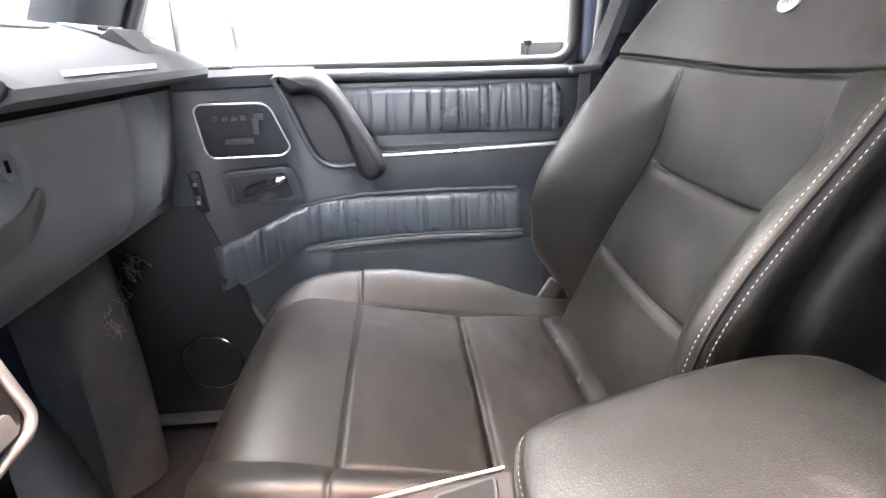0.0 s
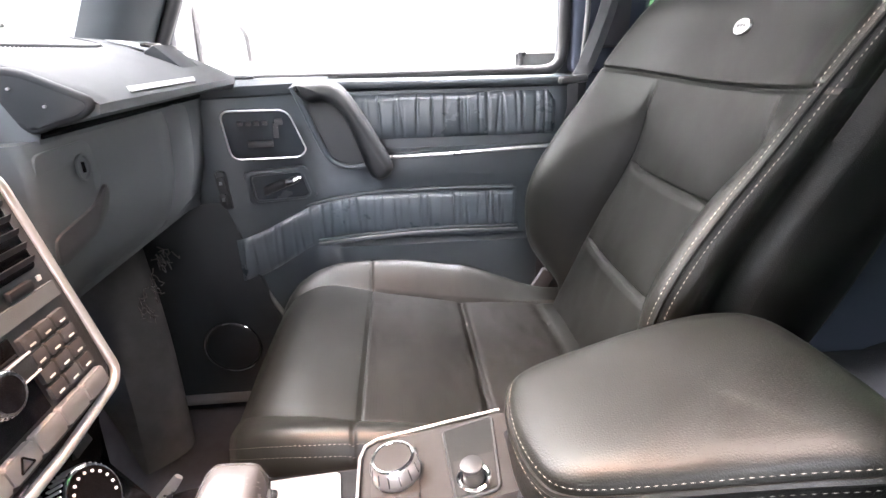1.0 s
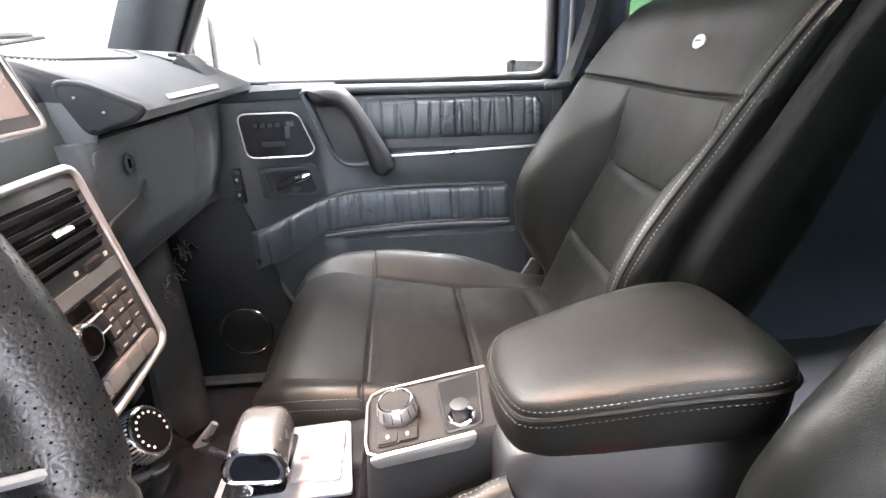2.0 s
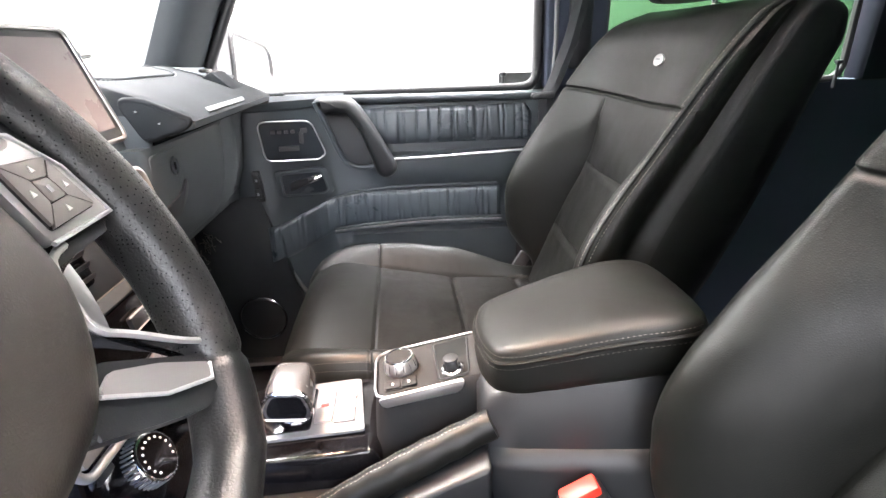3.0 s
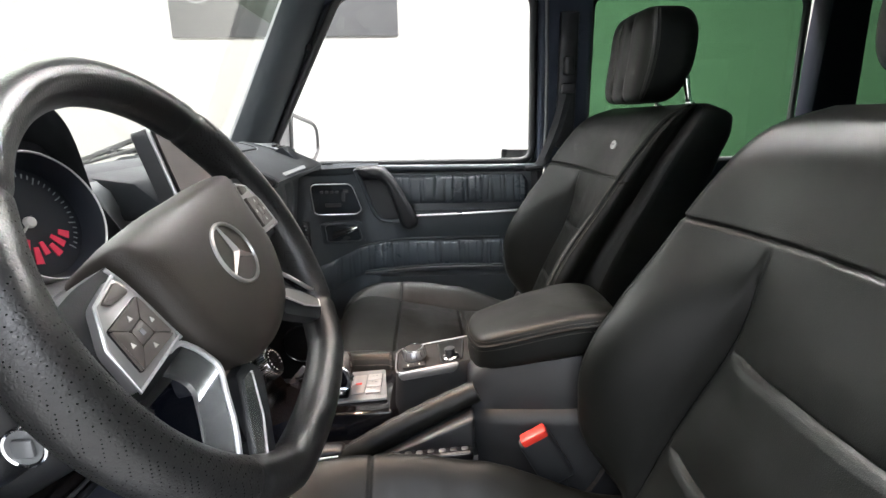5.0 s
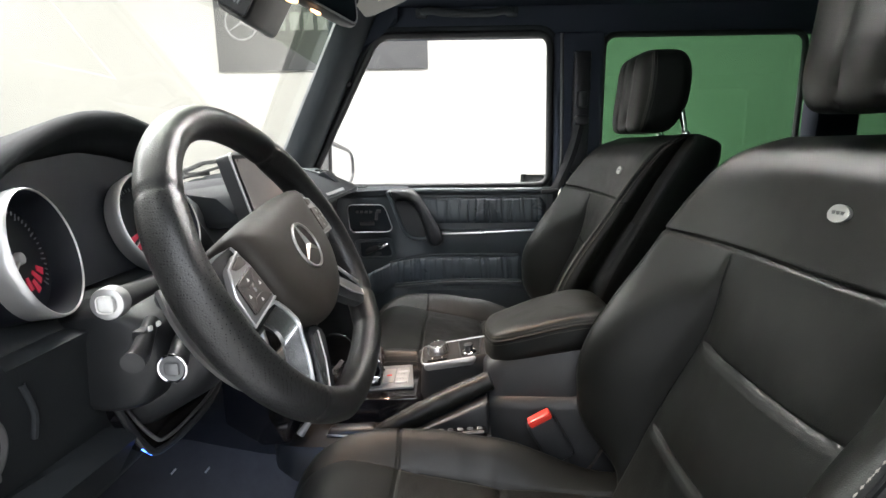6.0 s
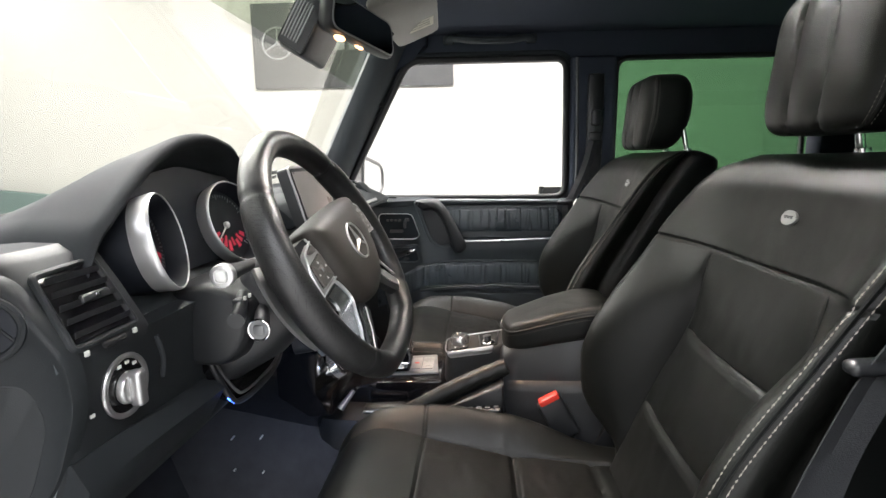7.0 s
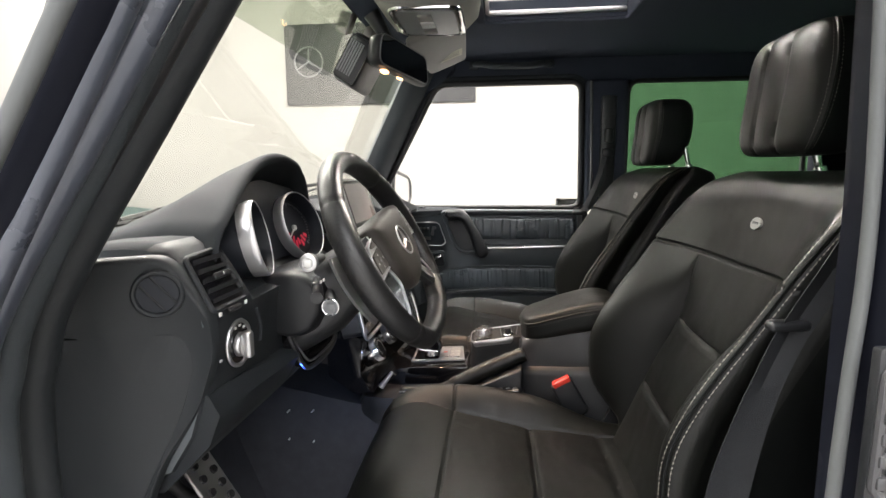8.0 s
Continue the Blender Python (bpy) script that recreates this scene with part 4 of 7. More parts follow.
part("latch_handle", bm, DARK_KEY, gd)
bm = bm_new()
tube(bm, [(-0.3090, 0.289 + 0.0105 * math.cos(t), 1.341 + 0.0125 * math.sin(t)) for t in np.linspace(0, 6.283, 28, endpoint=False)], 0.0018, 6, True)
cyl(bm, (-0.314, 0.289, 1.341), (-0.3095, 0.289, 1.341), 0.0095, seg=24)
k = part("key_lock", bm, LIT_DASH, gd)
bm = bm_new()
box(bm, (-0.3085, 0.289, 1.341), (0.002, 0.003, 0.011))
part("key_slot", bm, GLOSS, k)
bm = bm_new()
rings = []
for y in (0.14, 0.145, 0.30, 0.52, 0.60, 0.655, 0.678):
    rings.append([(-0.352, y, 1.213), (-0.350, y, 1.204), (-0.362, y, 1.185), (-0.42, y, 1.150), (-0.50, y, 1.13), (-0.60, y, 1.13), (-0.60, y, 1.21)])
loft(bm, rings)
part("lower_dash_panel", bm, LIT_DASH, dash, angle=50)
bm = bm_new()
rings = []
for z in np.linspace(1.19, 1.385, 8):
    x = GX(max(z, 1.205)) if z > 1.2 else -0.36
    rings.append([(x - 0.004, 0.520, z), (x + 0.004, 0.545, z), (x - 0.002, 0.60, z), (-0.345, 0.655, z), (-0.40, 0.690, z), (-0.60, 0.690, z), (-0.60, 0.520, z)])
loft(bm, rings)
part("dash_end", bm, LIT_DASH, dash, angle=50)
# driver's end: side cover, round vent, corner vent, light switch
def end_y(x):
    """The side of the dashboard's end, turning in towards the driver."""
    return -0.696 + 0.052 * step((x + 0.44) / 0.15)


eo = round_poly([(-0.470, 0, 1.345), (-0.410, 0, 1.440), (-0.336, 0, 1.441), (-0.292, 0, 1.364), (-0.290, 0, 1.325), (-0.312, 0, 1.257), (-0.354, 0, 1.192), (-0.400, 0, 1.06), (-0.47, 0, 1.03)], 0.018, 6)
mid = sum(eo, Vector()) / len(eo)
bm = bm_new()
rings = []
for k, d in ((1.0, 0.016), (1.0, 0.012), (0.992, 0.004), (0.975, 0.0008), (0.95, 0.0006), (0.93, 0.0014), (0.6, 0.0016), (0.2, 0.0016)):
    ring = []
    for p in eo:
        q = mid + (p - mid) * k
        ring.append((q.x, end_y(q.x) + d, q.z))
    rings.append(ring)
loft(bm, rings)
# end cover and lid darkened in colour to stand in for shade
ec = part("end_cover", bm, SHADED_SKIN, dash, angle=50)
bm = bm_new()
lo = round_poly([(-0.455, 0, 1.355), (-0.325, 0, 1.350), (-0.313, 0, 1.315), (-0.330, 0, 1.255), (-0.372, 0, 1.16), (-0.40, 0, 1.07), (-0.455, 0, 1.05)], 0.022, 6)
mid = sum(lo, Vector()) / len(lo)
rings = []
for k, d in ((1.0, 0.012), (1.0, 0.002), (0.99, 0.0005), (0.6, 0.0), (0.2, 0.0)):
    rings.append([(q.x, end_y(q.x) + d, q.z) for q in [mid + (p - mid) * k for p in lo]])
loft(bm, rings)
part("fuse_lid", bm, SHADED_SKIN, ec)
bm = bm_new()
RV = Vector((-0.343, end_y(-0.343), 1.398))
rvn = Vector((0.42, -0.907, 0)).normalized()
rvu = Vector((rvn.y, -rvn.x, 0)) * -1


def on_round(a, b, c):
    return RV + rvu * a + Vector((0, 0, 1)) * b + rvn * c


cyl(bm, on_round(0, 0, -0.006), on_round(0, 0, 0.001), 0.0245, 0.0240, 40)
rv = part("round_vent", bm, CLUSTER, ec)
bm = bm_new()
tube(bm, [on_round(0.0245 * math.cos(a), 0.0245 * math.sin(a), 0.001) for a in np.linspace(0, 6.283, 40, endpoint=False)], 0.0034, 8, True)
part("vent_ring", bm, SHADED_SKIN, rv)
for k in (-1, 1):
    bm = bm_new()
    c, h = 0.0075 * k, math.sqrt(0.023 ** 2 - (0.0075 * k) ** 2)
    tube(bm, [on_round(0.78 * c - 0.62 * h, 0.62 * c + 0.78 * h, 0.0015), on_round(0.78 * c + 0.62 * h, 0.62 * c - 0.78 * h, 0.0015)], 0.0014, 6)
    part("vent_slat", bm, SHADED_SKIN, rv)
vn = Vector((0.877, 0, 0.48))


def on_vent(a, b, c=0.0):
    """A place on the corner vent's sloping face: a along y, b up the slope, c off the face."""
    return Vector((-0.3125, a, 1.4)) + Vector((-0.48, 0, 0.877)) * b + vn * c


vent = thing("corner_vent", on_vent(-0.588, 0), "black rectangular air vent with slats in the dash corner", "air vent")
bm = bm_new()
tube(bm, round_poly([on_vent(-0.632, -0.034, 0.001), on_vent(-0.553, -0.034, 0.001), on_vent(-0.556, 0.039, 0.001), on_vent(-0.627, 0.036, 0.001)], 0.006), 0.0035, 8, True)
part("vent_frame", bm, SHADED_SKIN, vent)
bm = bm_new()
slab(bm, round_poly([on_vent(-0.628, -0.030, 0.0005), on_vent(-0.557, -0.030, 0.0005), on_vent(-0.560, 0.036, 0.0005), on_vent(-0.623, 0.033, 0.0005)], 0.004), vn, 0.001)
part("vent_mouth", bm, GLOSS, vent)
for k in range(5):
    bm = bm_new()
    b = -0.023 + 0.0128 * k
    slab(bm, [on_vent(-0.626 + 0.001 * k, b - 0.0024, 0.0026), on_vent(-0.558 - 0.0005 * k, b - 0.0024, 0.0026), on_vent(-0.558 - 0.0005 * k, b + 0.0022, 0.0056), on_vent(-0.626 + 0.001 * k, b + 0.0022, 0.0056)], vn, 0.0018)
    part("vent_slat", bm, PLASTIC, vent)
for k in range(5):
    bm = bm_new()
    a = -0.615 + 0.0125 * k
    slab(bm, [on_vent(a, -0.026, 0.0006), on_vent(a + 0.001, -0.026, 0.0006), on_vent(a + 0.002, 0.032, 0.0006), on_vent(a + 0.001, 0.032, 0.0006)], vn, 0.0006)
    part("vent_fin", bm, CLUSTER, vent)
bm = bm_new()
box(bm, on_vent(-0.585, 0.004, 0.007), (0.005, 0.034, 0.008), 0.002, m=Matrix.Rotation(radians(-22), 4, "Y"))
vt = part("vent_tab", bm, PLASTIC, vent)
bm = bm_new()
box(bm, on_vent(-0.585, 0.004, 0.0105), (0.003, 0.006, 0.004), 0.001)
part("tab_cap", bm, CHROME, vt, "small chrome cap")
bm = bm_new()
box(bm, on_vent(-0.588, -0.0405, 0.001), (0.004, 0.030, 0.007), 0.003, m=Matrix.Rotation(radians(-22), 4, "Y"))
tw = part("thumb_wheel", bm, RUBBER, vent)
for a in (-0.622, -0.560):
    bm = bm_new()
    box(bm, on_vent(a, -0.0405, 0.0008), (0.002, 0.005, 0.005), 0.0005)
    part("vent_mark", bm, MARK, vent)

SWX = -0.013
sw = thing("light_switch", (-0.300, -0.57, 1.313), "round rotary headlight switch with a satin silver knob", "switch")
bm = bm_new()
tube(bm, [(-0.286 + SWX, -0.572 + 0.029 * math.cos(a), 1.313 + 0.029 * math.sin(a)) for a in np.linspace(0, 6.283, 48, endpoint=False)], 0.0028, 8, True)
part("bezel", bm, SATIN, sw)
bm = bm_new()
cyl(bm, (-0.294 + SWX, -0.572, 1.313), (-0.286 + SWX, -0.572, 1.313), 0.028, seg=40)
part("switch_face", bm, GLOSS, sw)
bm = bm_new()
cyl(bm, (-0.286 + SWX, -0.572, 1.311), (-0.278 + SWX, -0.572, 1.311), 0.0165, 0.015, 32, 0.002)
box(bm, (-0.274 + SWX, -0.572, 1.311), (0.013, 0.013, 0.036), 0.004, 3)
part("knob", bm, SATIN, sw)
for a, b in [(-0.572 + 0.0225 * math.cos(q), 1.313 + 0.0225 * math.sin(q)) for q in (0.3, 0.9, 1.4, 1.9)] + [(-0.618, 1.305)]:
    bm = bm_new()
    box(bm, (-0.2855 + SWX, a, b), (0.0012, 0.005, 0.003))
    part("switch_mark", bm, MARK, sw)
bm = bm_new()
tube(bm, smooth_line([(-0.286 + SWX, -0.520, 1.345), (-0.283 + SWX, -0.516, 1.32), (-0.285 + SWX, -0.518, 1.298)], 5), 0.003, 8)
part("panel_notch", bm, DASH_TOP, dash)

# instrument hood
LIP = curve([-0.574, -0.562, -0.52, -0.47, -0.39, -0.30, -0.22, -0.175, -0.150, -0.138], [1.428, 1.449, 1.483, 1.510, 1.543, 1.566, 1.562, 1.543, 1.505, 1.455])
OUT = curve([-0.574, -0.560, -0.53, -0.47, -0.39, -0.30, -0.22, -0.175, -0.150, -0.138], [1.428, 1.456, 1.485, 1.520, 1.550, 1.568, 1.562, 1.543, 1.505, 1.455])
bm = bm_new()
rings = []
for y in list(np.linspace(-0.574, -0.53, 9)) + list(np.linspace(-0.51, -0.19, 16)) + list(np.linspace(-0.18, -0.138, 8)):
    z, zo = LIP(y), OUT(y)
    xl = -0.326 - 0.036 * step((y + 0.575) / 0.25)
    zb = 1.445 + 0.0 * (z - 1.445)
    rings.append([(-0.545, y, min(zb, z) - 0.01), (-0.50, y, 1.445 + 0.22 * (zo - 1.445)), (-0.44, y, 1.445 + 0.62 * (zo - 1.445)), (-0.40, y, 1.445 + 0.86 * (zo - 1.445)), (xl - 0.014, y, z - 0.001), (xl - 0.005, y, z + 0.001), (xl + 0.002, y, z - 0.002), (xl + 0.005, y, z - 0.008), (xl + 0.003, y, z - 0.014), (xl - 0.004, y, z - 0.019), (xl - 0.012, y, z - 0.021), (-0.40, y, 1.430 + 0.74 * (z - 1.445)), (-0.44, y, 1.428 + 0.40 * (z - 1.445)), (-0.52, y, 1.41)])
loft(bm, rings)
hood = thing("instrument_hood", (-0.42, -0.36, 1.42), "curved dark hood over two chrome ringed gauges", "instrument cluster")
part("hood_shell", bm, DASH_TOP, hood, angle=50)
bm = bm_new()
slab(bm, round_poly([(-0.344, -0.545, 1.385), (-0.344, -0.155, 1.385), (-0.382, -0.165, 1.500), (-0.390, -0.30, 1.522), (-0.390, -0.40, 1.508), (-0.372, -0.50, 1.465), (-0.356, -0.540, 1.43)], 0.02), (-0.93, 0, -0.36), 0.02)
part("cluster_face", bm, CLUSTER, hood)
bm = bm_new()
loft(bm, [[(-0.392, y, 1.36), (-0.404, y, 1.437 + 0.80 * (LIP(y) - 1.445)), (-0.43, y, 1.437 + 0.60 * (LIP(y) - 1.445)), (-0.43, y, 1.36)] for y in np.linspace(-0.565, -0.145, 30)])
part("cluster_back", bm, CLUSTER, hood)
bm = bm_new()
prism(bm, [(-0.42, 1.390), (-0.340, 1.380), (-0.318, 1.368), (-0.308, 1.352), (-0.32, 1.33), (-0.42, 1.33)], "y", -0.535, -0.15, 0.008, 3)
part("hood_lower_lip", bm, SHADED_SKIN, hood)
for c0, gn, GR in ((Vector((-0.322, -0.4545, 1.435)), Vector((1, 0.309, 0.21)), 1.005), (Vector((-0.335, -0.2503, 1.4345)), Vector((1, -0.148, 0.34)), 1.13)):
    g = thing("gauge", c0, "round instrument gauge in a deep chrome ring with red dial", "gauge", group="instrument gauges")
    gn = gn.normalized()
    gy = Vector((0, 0, 1)).cross(gn).normalized()
    gu = gn.cross(gy)

    def on_gauge(a, b, c):
        return c0 + gy * (a * GR) + gu * (b * GR) + gn * c
    bm = bm_new()
    rings = []
    for c, r in ((-0.016, 0.0555), (-0.010, 0.0562), (-0.003, 0.0575), (0.002, 0.0580), (0.0060, 0.0574), (0.0075, 0.0563), (0.0070, 0.0553), (0.0060, 0.0550)):
        rings.append([on_gauge(r * math.cos(t), r * math.sin(t), c) for t in np.linspace(0, 2 * math.pi, 64, endpoint=False)])
    loft(bm, rings, cap=False)
    part("bezel", bm, GAUGE_SILVER, g, "satin chrome bezel")
    bm = bm_new()
    loft(bm, [[on_gauge(r * math.cos(t), r * math.sin(t), c) for t in np.linspace(0, 2 * math.pi, 64, endpoint=False)] for c, r in ((0.0062, 0.0550), (-0.018, 0.0495), (-0.060, 0.0495), (-0.060, 0.0545), (-0.012, 0.0550), (0.002, 0.0548))], cap=False)
    part("gauge_bowl", bm, CLUSTER, g)
    bm = bm_new()
    cyl(bm, on_gauge(0, 0, -0.022), on_gauge(0, 0, -0.018), 0.0495 * GR, seg=48)
    f = part("dial_face", bm, CLUSTER, g)
    bm = bm_new()
    for k in range(41):
        t = radians(225 - 270 * k / 40)
        r0 = 0.038 if k % 5 == 0 else 0.041
        tube(bm, [on_gauge(r0 * math.cos(t), r0 * math.sin(t), -0.0175), on_gauge(0.0445 * math.cos(t), 0.0445 * math.sin(t), -0.0175)], 0.0007, 4)
    part("scale_marks", bm, DIM_MARK, f)
    for k, (r0, r1) in enumerate(((0.020, 0.036), (0.024, 0.034), (0.016, 0.033), (0.022, 0.037), (0.018, 0.030), (0.024, 0.036), (0.020, 0.034), (0.026, 0.036))):
        ta, tb = radians(198 + 18 * k), radians(209 + 18 * k)
        bm = bm_new()
        slab(bm, [on_gauge(r * math.cos(t), r * math.sin(t), -0.0178) for r, t in ((r0, ta), (r1, ta), (r1, tb), (r0, tb))], gn, 0.0008)
        part("red_mark", bm, RED_DIAL, f)
    bm = bm_new()
    t = radians(215)
    tube(bm, [on_gauge(0, 0, -0.0155), on_gauge(0.038 * math.cos(t), 0.038 * math.sin(t), -0.0155)], [0.0016, 0.0006], 6)
    cyl(bm, on_gauge(0, 0, -0.018), on_gauge(0, 0, -0.013), 0.006, 0.005, 20, 0.001)
    part("needle", bm, MARK, f)
bm = bm_new()
slab(bm, [on_vent(-0.392, 0.03, -0.062), on_vent(-0.322, 0.03, -0.062), on_vent(-0.322, 0.098, -0.062), on_vent(-0.392, 0.098, -0.062)], vn, 0.003)
cs = part("cluster_screen", bm, SCREEN, hood)
for a, b in ((-0.385, 0.088), (-0.378, 0.030), (-0.34, 0.09)):
    bm = bm_new()
    slab(bm, [on_vent(a, b, -0.0585), on_vent(a + 0.012, b, -0.0585), on_vent(a + 0.012, b + 0.006, -0.0585), on_vent(a, b + 0.006, -0.0585)], vn, 0.001)
    part("screen_mark", bm, MARK, cs)

# ---- steering column and wheel ----
RAKE = 0.4962
WC0 = Vector((-0.142, -0.353, 1.4066))
YAW, TURN = radians(3.5), radians(7)
axis = Vector((math.cos(RAKE), 0, math.sin(RAKE)))
wn = axis * math.cos(YAW) - Vector((0, 1, 0)) * math.sin(YAW)
wy = Vector((0, 1, 0)) * math.cos(YAW) + axis * math.sin(YAW)
wu0 = Vector((-math.sin(RAKE), 0, math.cos(RAKE)))
wr = wy * math.cos(TURN) + wu0 * math.sin(TURN)
wu = wu0 * math.cos(TURN) - wy * math.sin(TURN)


def on_wheel(a, b, c=0.0):
    """A place by the wheel: a to its right, b up in its plane, c towards the driver."""
    return WC0 + wr * a + wu * b + wn * c


col = thing("steering_column", (-0.30, -0.353, 1.30), "black steering column cover with two stalks", "steering column")
bm = bm_new()
rings = []
for c, w, h, dz in ((-0.22, 0.085, 0.062, -0.02), (-0.13, 0.080, 0.060, -0.018), (-0.075, 0.062, 0.052, -0.008), (-0.045, 0.050, 0.045, 0.0), (-0.028, 0.042, 0.040, 0.0)):
    rings.append([on_wheel(w * math.copysign(abs(math.cos(t)) ** 0.6, math.cos(t)), dz + h * math.copysign(abs(math.sin(t)) ** 0.6, math.sin(t)), c) for t in np.linspace(0, 2 * math.pi, 40, endpoint=False)])
loft(bm, rings)
part("column_cover", bm, PLASTIC, col, angle=60)
bm = bm_new()
rings = []
for y, k in ((-0.448, 0.80), (-0.444, 0.90), (-0.434, 0.97), (-0.415, 1.0), (-0.36, 1.03), (-0.28, 1.0), (-0.255, 0.95), (-0.244, 0.86), (-0.240, 0.75)):
    o = Vector((-0.30, y, 1.335))
    rings.append([o + (Vector((x, y, z)) - o) * k for x, z in [(p.x, p.z) for p in round_poly([(-0.35, 0, 1.372), (-0.275, 0, 1.385), (-0.232, 0, 1.362), (-0.226, 0, 1.325), (-0.250, 0, 1.282), (-0.285, 0, 1.272), (-0.37, 0, 1.29)], 0.022)]])
loft(bm, rings)
part("lower_shroud", bm, CONSOLE, col, angle=50)
s1 = [Vector((-0.240, -0.415, 1.400)), Vector((-0.228, -0.47, 1.406)), Vector((-0.221, -0.514, 1.410))]
bm = bm_new()
tube(bm, s1, [0.007, 0.008, 0.0105], 16)
st = part("signal_stalk", bm, PLASTIC, col)
bm = bm_new()
cyl(bm, (-0.2215, -0.512, 1.4099), (-0.2200, -0.524, 1.4105), 0.0128, 0.0124, 28, 0.002)
part("stalk_ring", bm, SATIN, st)
bm = bm_new()
box(bm, (-0.2198, -0.5255, 1.4106), (0.0135, 0.005, 0.0135), 0.004, 3)
part("stalk_cap", bm, MARK, st, "white stalk cap")
bm = bm_new()
tube(bm, [(-0.235, -0.40, 1.345), (-0.218, -0.44, 1.338), (-0.211, -0.462, 1.335)], [0.008, 0.009, 0.0105], 16)
s2 = part("cruise_stalk", bm, PLASTIC, col)
bm = bm_new()
tube(bm, [(-0.2095 + 0.0125 * math.cos(a), -0.470, 1.335 + 0.0125 * math.sin(a)) for a in np.linspace(0, 6.283, 30, endpoint=False)], 0.0014, 6, True)
part("stalk_ring", bm, CHROME, s2)
bm = bm_new()
cyl(bm, (-0.2100, -0.466, 1.335), (-0.2098, -0.4700, 1.335), 0.0122, seg=24)
box(bm, (-0.2092, -0.4715, 1.335), (0.013, 0.003, 0.012), 0.002)
part("stalk_cap", bm, GREY_KEY, s2)
bm = bm_new()
tube(bm, [(-0.235, -0.45, 1.372), (-0.216, -0.50, 1.362), (-0.213, -0.515, 1.360)], [0.006, 0.008, 0.009], 14)
box(bm, (-0.226, -0.478, 1.368), (0.012, 0.014, 0.014), 0.003)
part("adjust_lever", bm, PLASTIC, col)
bm = bm_new()
for y in (-0.478, -0.466):
    box(bm, (-0.219, y, 1.375), (0.002, 0.004, 0.004))
part("lever_marks", bm, MARK, col)

# knee panel with an open pocket, blue footwell light
knee = thing("knee_panel", (-0.33, -0.36, 1.10), "dark knee panel below the steering column with an open pocket", "knee panel")
bm = bm_new()
rings = []
for y in sorted(list(np.linspace(-0.64, -0.14, 14)) + [-0.4305, -0.4295, -0.2255, -0.2245]):
    t = step((y + 0.64) / 0.30)
    w = 0.026 if -0.43 < y < -0.225 else 0.0
    rings.append([(-0.305 + 0.02 * t - w, y, 1.27 - 0.02 * t), (-0.292 + 0.02 * t - w, y, 1.245), (-0.308 + 0.01 * t, y, 1.205), (-0.372 + 0.04 * t, y, 1.140 + 0.03 * t), (-0.44, y, 1.135 + 0.02 * t), (-0.50, y, 1.14), (-0.50, y, 1.25)])
loft(bm, rings)
# knee cover in the shaded copy of the dash plastic
part("knee_cover", bm, SHADED_SKIN, knee, angle=50)
pk = [(-0.300, -0.431, 1.300), (-0.291, -0.428, 1.268), (-0.277, -0.416, 1.222), (-0.268, -0.398, 1.215), (-0.261, -0.350, 1.219), (-0.264, -0.300, 1.222), (-0.278, -0.245, 1.229), (-0.284, -0.228, 1.275)]
bm = bm_new()
tube(bm, smooth_line(pk, 6), 0.0040, 8)
part("pocket_rim", bm, CONSOLE, knee)
bm = bm_new()
tube(bm, smooth_line([(x + 0.001, y + (0.008 if y < -0.40 else 0.0), z + (0.010 if y > -0.42 else 0.0)) for x, y, z in pk], 6), 0.0020, 8)
part("pocket_lip", bm, DARK_KEY, knee)
# black sheet in the opening stands in for the pocket's dark inside
bm = bm_new()
slab(bm, [p + Vector((-0.004, 0, 0)) for p in smooth_line(pk, 4)], (-1, 0, 0), 0.012)
part("pocket_mouth", bm, GLOSS, knee)
bm = bm_new()
tube(bm, [(-0.2795, -0.4215, 1.226), (-0.2745, -0.4155, 1.2165)], 0.0014, 8)
part("footwell_light", bm, BLUE_LIT, knee, "small blue ambient light")

wheel = thing("steering_wheel", WC0, "black leather three-spoke steering wheel with silver spokes", "steering wheel")


def rim_point(t):
    a, b = 0.162 * math.sin(t), 0.162 * math.cos(t)
    if b < -0.140:
        b = -0.140 - (abs(b) - 0.140) * 0.45
    return a, b


bm = bm_new()
rings = []
N = 240
for i in range(N):
    t = 2 * math.pi * i / N
    a, b = rim_point(t)
    deg = math.degrees(t) % 360
    rr = 0.0180 + 0.0016 * (bell((deg - 90), 32) + bell((deg - 270), 32)) + 0.0008 * bell(deg - 58, 9) + 0.0008 * bell(deg - 302, 9)
    for sd in (48, 132, 228, 312):
        rr -= 0.0022 * bell(deg - sd, 1.1)
    rad = Vector((a, b, 0)).normalized()
    ring = []
    for j in range(20):
        q = 2 * math.pi * j / 20
        o = rad * (rr * math.cos(q) * 0.94)
        ring.append(on_wheel(a + o.x, b + o.y, rr * math.sin(q) * 1.04))
    rings.append(ring)
rings.append(rings[0])


def rim_mat(i, j):
    d = (360 * i / N) % 360
    return 1 if 48 < d < 132 or 228 < d < 312 else 0


loft(bm, rings, cap=False, mi=rim_mat)
bmesh.ops.remove_doubles(bm, verts=bm.verts, dist=1e-5)
part("rim", bm, [LEATHER_RIM, LEATHER_RIM_PERF], wheel, angle=80)
# airbag pad
PAD_HALF = [(0.0, 0.0605), (0.030, 0.0605), (0.055, 0.0595), (0.078, 0.0575), (0.0905, 0.054), (0.0915, 0.047), (0.0885, 0.034), (0.0870, 0.017),
            (0.0860, -0.003), (0.0820, -0.021), (0.073, -0.0385), (0.0600, -0.0545), (0.044, -0.067), (0.022, -0.0735), (0.0, -0.0755)]
pad_line = smooth_line([(a, b, 0) for a, b in PAD_HALF] + [(-a, b, 0) for a, b in PAD_HALF[-2:0:-1]], 4, True)
